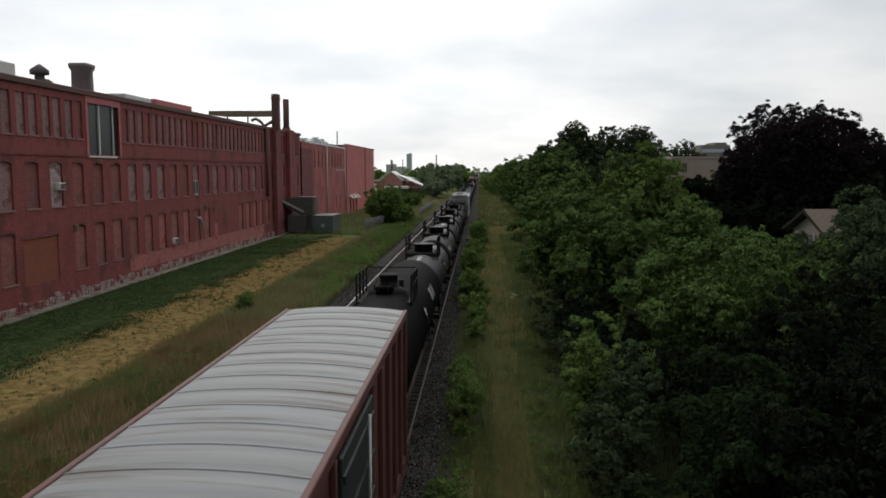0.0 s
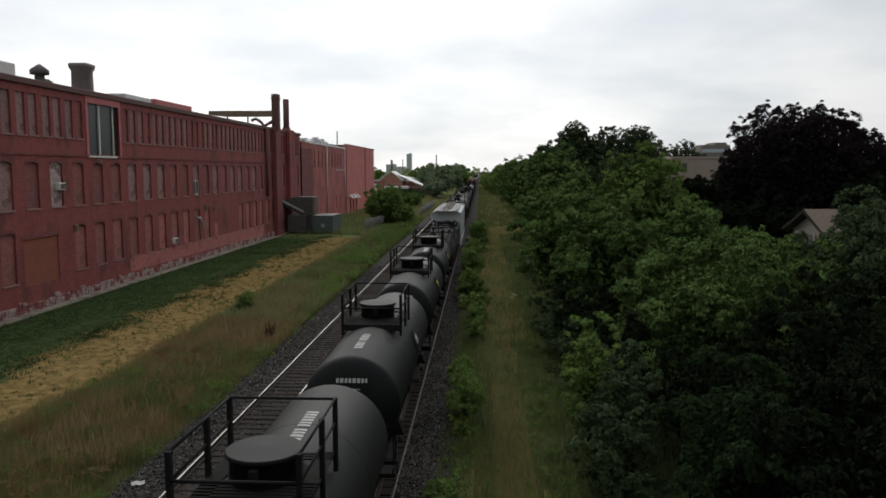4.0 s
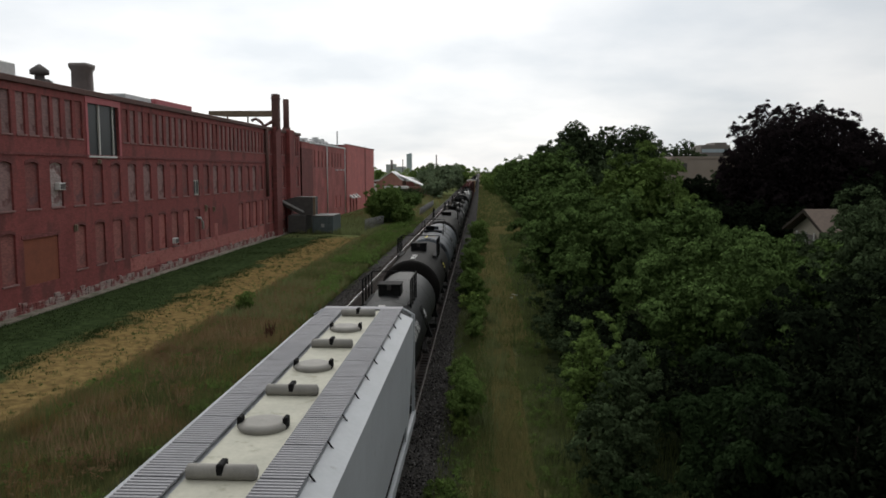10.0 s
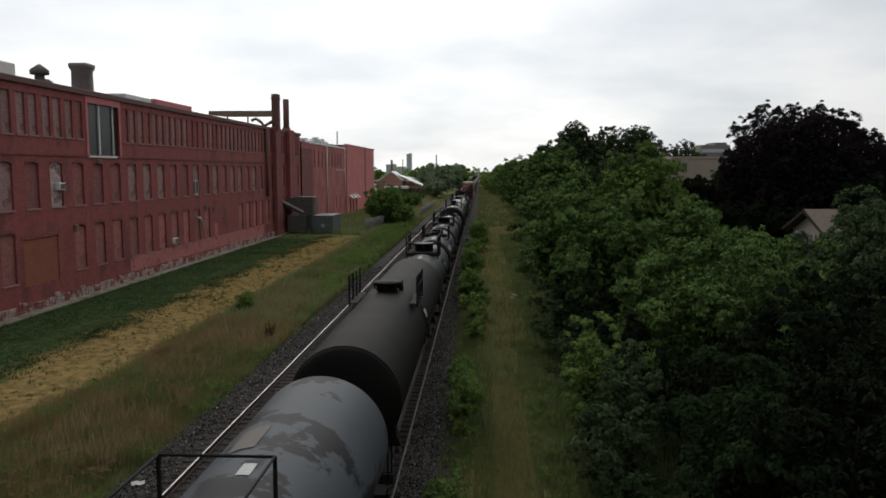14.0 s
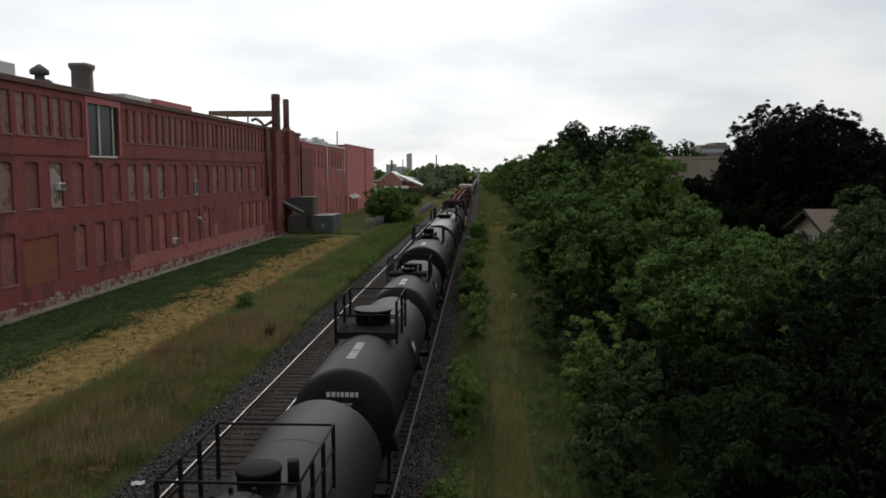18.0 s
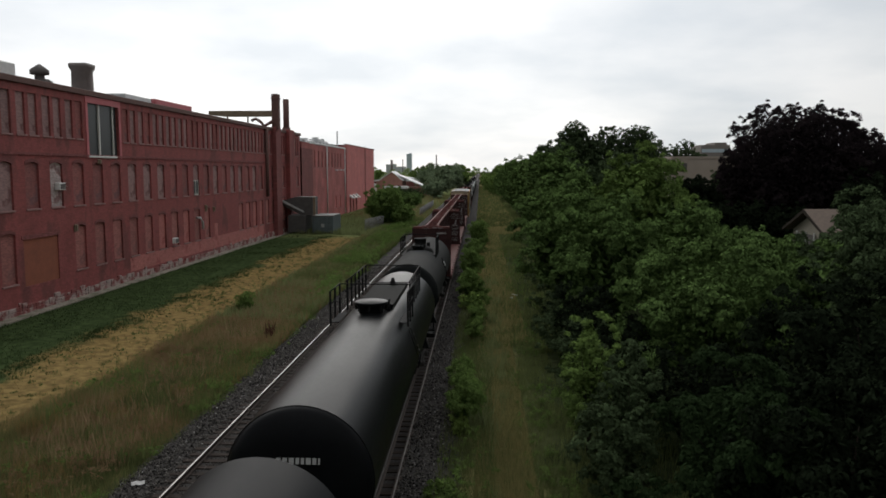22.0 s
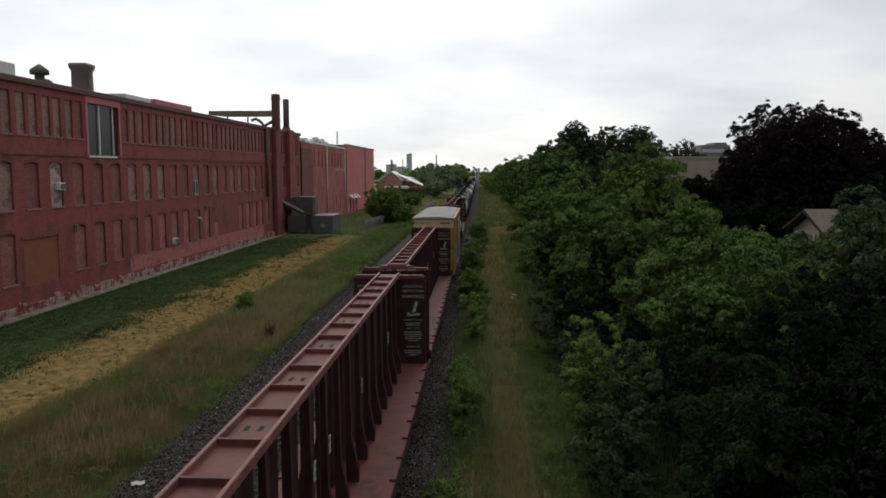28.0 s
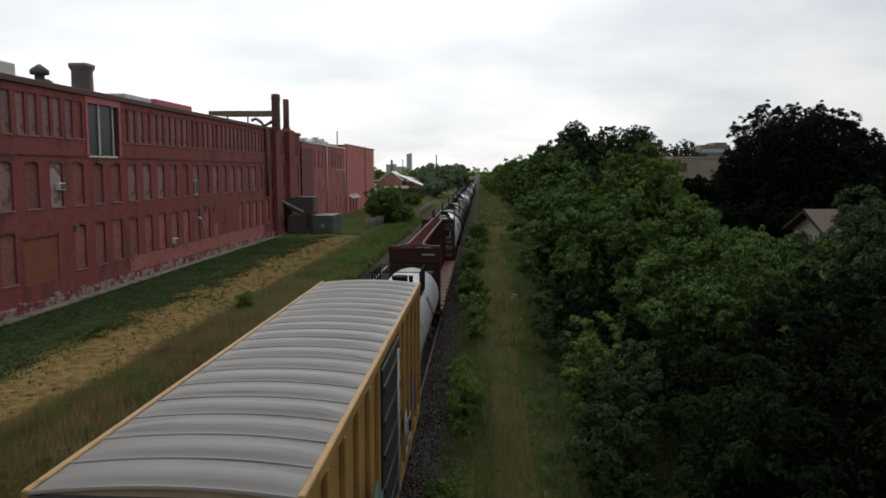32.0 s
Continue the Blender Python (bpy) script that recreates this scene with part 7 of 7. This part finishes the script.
blades("green_grass", ((-13.0, -10.2, 9, 30, 40000, 0.36, 0.016), (-15, -10.3, 60, 140, 30000, 0.9, 0.06), (-16.8, -11, 8, 24, 70000, 0.34, 0.016), (-14, -10.4, 28, 60, 16000, 0.6, 0.025)), "grass_green", 23, "green grass and weeds on the bank")
blades("far_grass", ((-26, -10.3, 106, 280, 36000, 0.7, 0.13), (-15.8, -10.4, 44, 120, 34000, 0.8, 0.06)), "grass_far", 33, "rough green grass beyond the dry strip")
blades("lawn", ((-28, -20.8, 30, 112, 30000, 0.13, 0.05),), "lawn_green", 24, "dark green mown grass along the wall")
blades("cut_straw", ((-21.8, -15.4, 20, 106, 26000, 0.09, 0.04),), "straw", 25, "strip of dry cut straw")


def tufts(name, areas, material, seed, label):
    """Small tufts of blades, scattered singly."""
    rng = random.Random(seed)
    arr = []
    for x0, x1, y0, y1, n, r, cnt, h, w_ in areas:
        for _ in range(n):
            x, y = rng.uniform(x0, x1), rng.uniform(y0, y1)
            q = r * rng.uniform(0.5, 1.5)
            arr.append((x - q, x + q, y - q * 1.4, y + q * 1.4, cnt, h * rng.uniform(0.6, 1.3), w_))
    return blades(name, arr, material, seed, label)


tufts("straw_weeds", ((-21.5, -15.5, 24, 104, 900, 0.16, 16, 0.16, 0.05), (-17, -10.6, 12, 60, 110, 0.35, 30, 0.6, 0.03)), "grass_green", 28, "small green weed tufts in the dry strip")
tufts("seed_heads", ((-14.5, -10.8, 14, 60, 70, 0.35, 22, 0.75, 0.011),), "grass_rust", 29, "rust-coloured seed heads above the grass")
blades("path_grass", ((0.2, 3.4, 8, 40, 44000, 0.32, 0.016), (0.4, 5.5, 38, 130, 20000, 0.5, 0.05), (-0.5, 7.5, 120, 420, 20000, 0.8, 0.25), (-1.3, 0.5, 8, 60, 44000, 0.5, 0.015), (2.6, 6.5, 8, 30, 9000, 0.6, 0.025)), "grass_green", 26, "thin green grass on the path")
blades("path_straw", ((-0.1, 1.7, 8, 60, 90000, 0.30, 0.016), (-0.6, 2.6, 40, 150, 32000, 0.45, 0.04), (-0.5, 6.0, 110, 420, 16000, 0.7, 0.22)), "grass_dry", 27, "dry yellowish grass along the path")

tufts("dark_weeds", ((-21.8, -15.2, 22, 104, 800, 0.12, 12, 0.13, 0.05), (-21.6, -20.2, 26, 104, 260, 0.3, 30, 0.14, 0.05)), "lawn_green", 31, "small dark weeds in the dry strip")
tufts("lime_weeds", ((-0.9, 1.2, 26, 62, 130, 0.3, 34, 0.7, 0.04), (-1.0, 0.6, 12, 28, 50, 0.2, 30, 0.5, 0.02)), "grass_far", 32, "bright green weeds between ballast and path")
tufts("green_patches", ((-16.2, -10.6, 9, 34, 110, 0.7, 320, 0.5, 0.02), (-15.5, -10.6, 30, 80, 50, 0.9, 220, 0.6, 0.03)), "grass_green", 34, "patches of fresh green grass on the bank")
tufts("pale_patches", ((-16.0, -10.8, 12, 50, 46, 0.6, 240, 0.6, 0.016),), "straw", 35, "patches of pale seeding grass on the bank")
blades("seed_grass", ((-14.8, -11.2, 22, 50, 4500, 0.85, 0.012), (-14.6, -11.4, 38, 80, 6000, 0.9, 0.02)), "seed_tan", 36, "wispy tan seed heads above the grass")
tufts("dock_plants", ((-11.51, -11.21, 39.51, 40.11, 2, 0.12, 60, 1.1, 0.05),), "dock_rust", 37, "dark rust-brown dock plant gone to seed")


def leafy_weeds(name, areas, count, size, material, seed, label):
    """Low leafy or feathery plants: areas of (x0, x1, y0, y1, plants, height, radius)."""
    rng = random.Random(seed)
    cs, rs = [], []
    for x0, x1, y0, y1, n, h, r in areas:
        for _ in range(n):
            x, y = rng.uniform(x0, x1), y0 + (y1 - y0) * rng.random() ** 1.3
            if noise.noise((x * 0.45, y * 0.3, seed)) < -0.12:
                continue
            q = r * rng.uniform(0.5, 1.4)
            for k in range(3):
                cs.append((x + rng.gauss(0, q * 0.6), y + rng.gauss(0, q * 0.6), gz(x, y) + h * rng.uniform(0.35, 1.0)))
                rs.append(q * rng.uniform(0.5, 1.0))
    return tagged(part(name, leaf_cloud(name, cs, rs, count, size, material, seed), material), label, "weeds", kind="stuff")


leafy_weeds("bank_weeds", ((-16.5, -10.3, 10, 36, 420, 0.36, 0.22), (-15.5, -10.3, 30, 100, 420, 0.5, 0.34), (-11.2, -10.0, 12, 110, 320, 0.34, 0.24)), 60000, 0.065, "leaf_bright", 61, "low green leafy weeds among the grass")
leafy_weeds("ballast_weeds", ((-12.6, -10.4, 52, 76, 170, 0.75, 0.36), (-13.6, -10.3, 70, 122, 420, 1.0, 0.5)), 60000, 0.11, "leaf_weed", 64, "tall fresh green weeds along the ballast edge")
leafy_weeds("seed_plumes", ((-15.0, -11.0, 18, 46, 420, 0.55, 0.16), (-16.4, -11.2, 34, 96, 520, 0.62, 0.26)), 46000, 0.05, "grass_rust", 62, "feathery rust-tan seed plumes on the bank")
leafy_weeds("path_weeds", ((1.4, 4.0, 10, 40, 260, 0.22, 0.2), (-1.0, 0.4, 10, 46, 240, 0.3, 0.18), (1.8, 4.6, 36, 90, 160, 0.4, 0.3)), 40000, 0.06, "leaf_bright", 63, "low leafy weeds on both sides of the path")

cp = thing("wild_carrot", "tall wild carrot with white flower heads at the path's edge", "flower", m=pose(2.38, 50.05, -0.52))
rcp = random.Random(12)
for i in range(5):
    x, y, h = rcp.uniform(-0.35, 0.35), rcp.uniform(-0.4, 0.4), rcp.uniform(0.75, 1.1)
    part("stem", Shape().tube([(x * 0.3, y * 0.3, 0), (x * 0.8, y * 0.8, h * 0.6), (x, y, h)], 0.008, 5), "leaf_bright", cp)
    part("flower_head", Shape().lathe([(0.0, -0.03), (0.07, 0.0), (0.09, 0.02), (0.0, 0.035)], (x, y, h), "z", 10), "white_paint", cp)

# ---- loose stones, litter ----
def stones(name, areas, seed, material="ballast_stone", label="loose grey crushed stones of the track bed"):
    rng = np.random.default_rng(seed)
    vs, fs, base = [], [], 0
    octa = np.array([(1, 0, 0), (-1, 0, 0), (0, 1, 0), (0, -1, 0), (0, 0, 1), (0, 0, -1)], float)
    tri = np.array([(0, 2, 4), (2, 1, 4), (1, 3, 4), (3, 0, 4), (2, 0, 5), (1, 2, 5), (3, 1, 5), (0, 3, 5)])
    for x0, x1, y0, y1, n, z, s in areas:
        cx = rng.uniform(x0, x1, n)
        zz = np.interp(cx, [q for q, _ in prof], [q for _, q in prof])
        c = np.stack([cx, y0 + (y1 - y0) * rng.random(n) ** 1.5, zz + rng.uniform(-0.01, 0.04, n)], 1)
        sc = s * rng.uniform(0.5, 1.4, (n, 1, 3))
        jit = rng.uniform(0.6, 1.2, (n, 6, 1))
        a = rng.uniform(0, math.pi, n)
        o = octa[None] * sc * jit
        ox = o[..., 0] * np.cos(a)[:, None] - o[..., 1] * np.sin(a)[:, None]
        oy = o[..., 0] * np.sin(a)[:, None] + o[..., 1] * np.cos(a)[:, None]
        vs.append((np.stack([ox, oy, o[..., 2]], -1) + c[:, None]).reshape(-1, 3))
        fs.append((np.arange(n)[:, None, None] * 6 + tri[None]).reshape(-1, 3) + base)
        base += n * 6
    return tagged(part(name, cloud_mesh(name, np.concatenate(vs), np.concatenate(fs), material), material), label, "ballast", kind="stuff")


stones("ballast_stones", ((-10.5, -9.0, 8, 70, 14000, 0, 0.045), (-6.9, -4.6, 8, 40, 9000, 0, 0.04), (-2.4, -0.9, 8, 70, 14000, 0, 0.045), (-9.1, -6.5, 8, 50, 8000, 0, 0.035)), 51)
stones("pale_stones", ((-10.6, -9.0, 8, 60, 420, 0, 0.035), (-6.9, -4.6, 8, 40, 120, 0, 0.03), (-2.4, -0.9, 8, 60, 260, 0, 0.035), (-9.1, -6.5, 8, 50, 160, 0, 0.03)), 52, "ballast_pale", "scattered whitish stones on the ballast")
lit = thing("litter", "crumpled white paper lying on the bank", "litter", m=pose(-9.72, 20.42, -0.20, 8, 5, 25))
part("sheet", Shape().prism([(-0.17, 0.0), (-0.05, 0.03), (0.08, 0.01), (0.18, 0.05), (0.18, 0.06), (0.08, 0.025), (-0.05, 0.045), (-0.17, 0.015)], "y", -0.1, 0.1), "lettering_white", lit)

# ties: each its own piece near the camera, the far rest joined
tie = Shape().box(-1.3, 1.3, -0.11, 0.11, -0.34, -0.165, 0.015).mesh("tie", M["tie_wood"])
rt = random.Random(8)
for trk, n in ((track_left, 290), (track_train, 120)):
    for i in range(n):
        part("tie", tie, "tie_wood", trk, at=pose(rt.uniform(-0.04, 0.04), -12 + i * 0.51 + rt.uniform(-0.02, 0.02), rt.uniform(-0.012, 0.004), 0, 0, rt.uniform(-0.8, 0.8)))
    fr = Shape()
    for i in range(n, 740):
        fr.box(-1.3, 1.3, -12 + i * 0.51 - 0.11, -12 + i * 0.51 + 0.11, -0.34, -0.165)
    tagged(part("far_ties", fr, "tie_wood", trk), kind="stuff")


# ---- movement ----
def motions():
    for e, y0 in TRAIN:
        walk(e, [(t, pose(X_TRAIN, y0 - SPEED * t, 0)) for t in (0.0, 8.0, 16.0, 24.0, 32.0)])


motions()
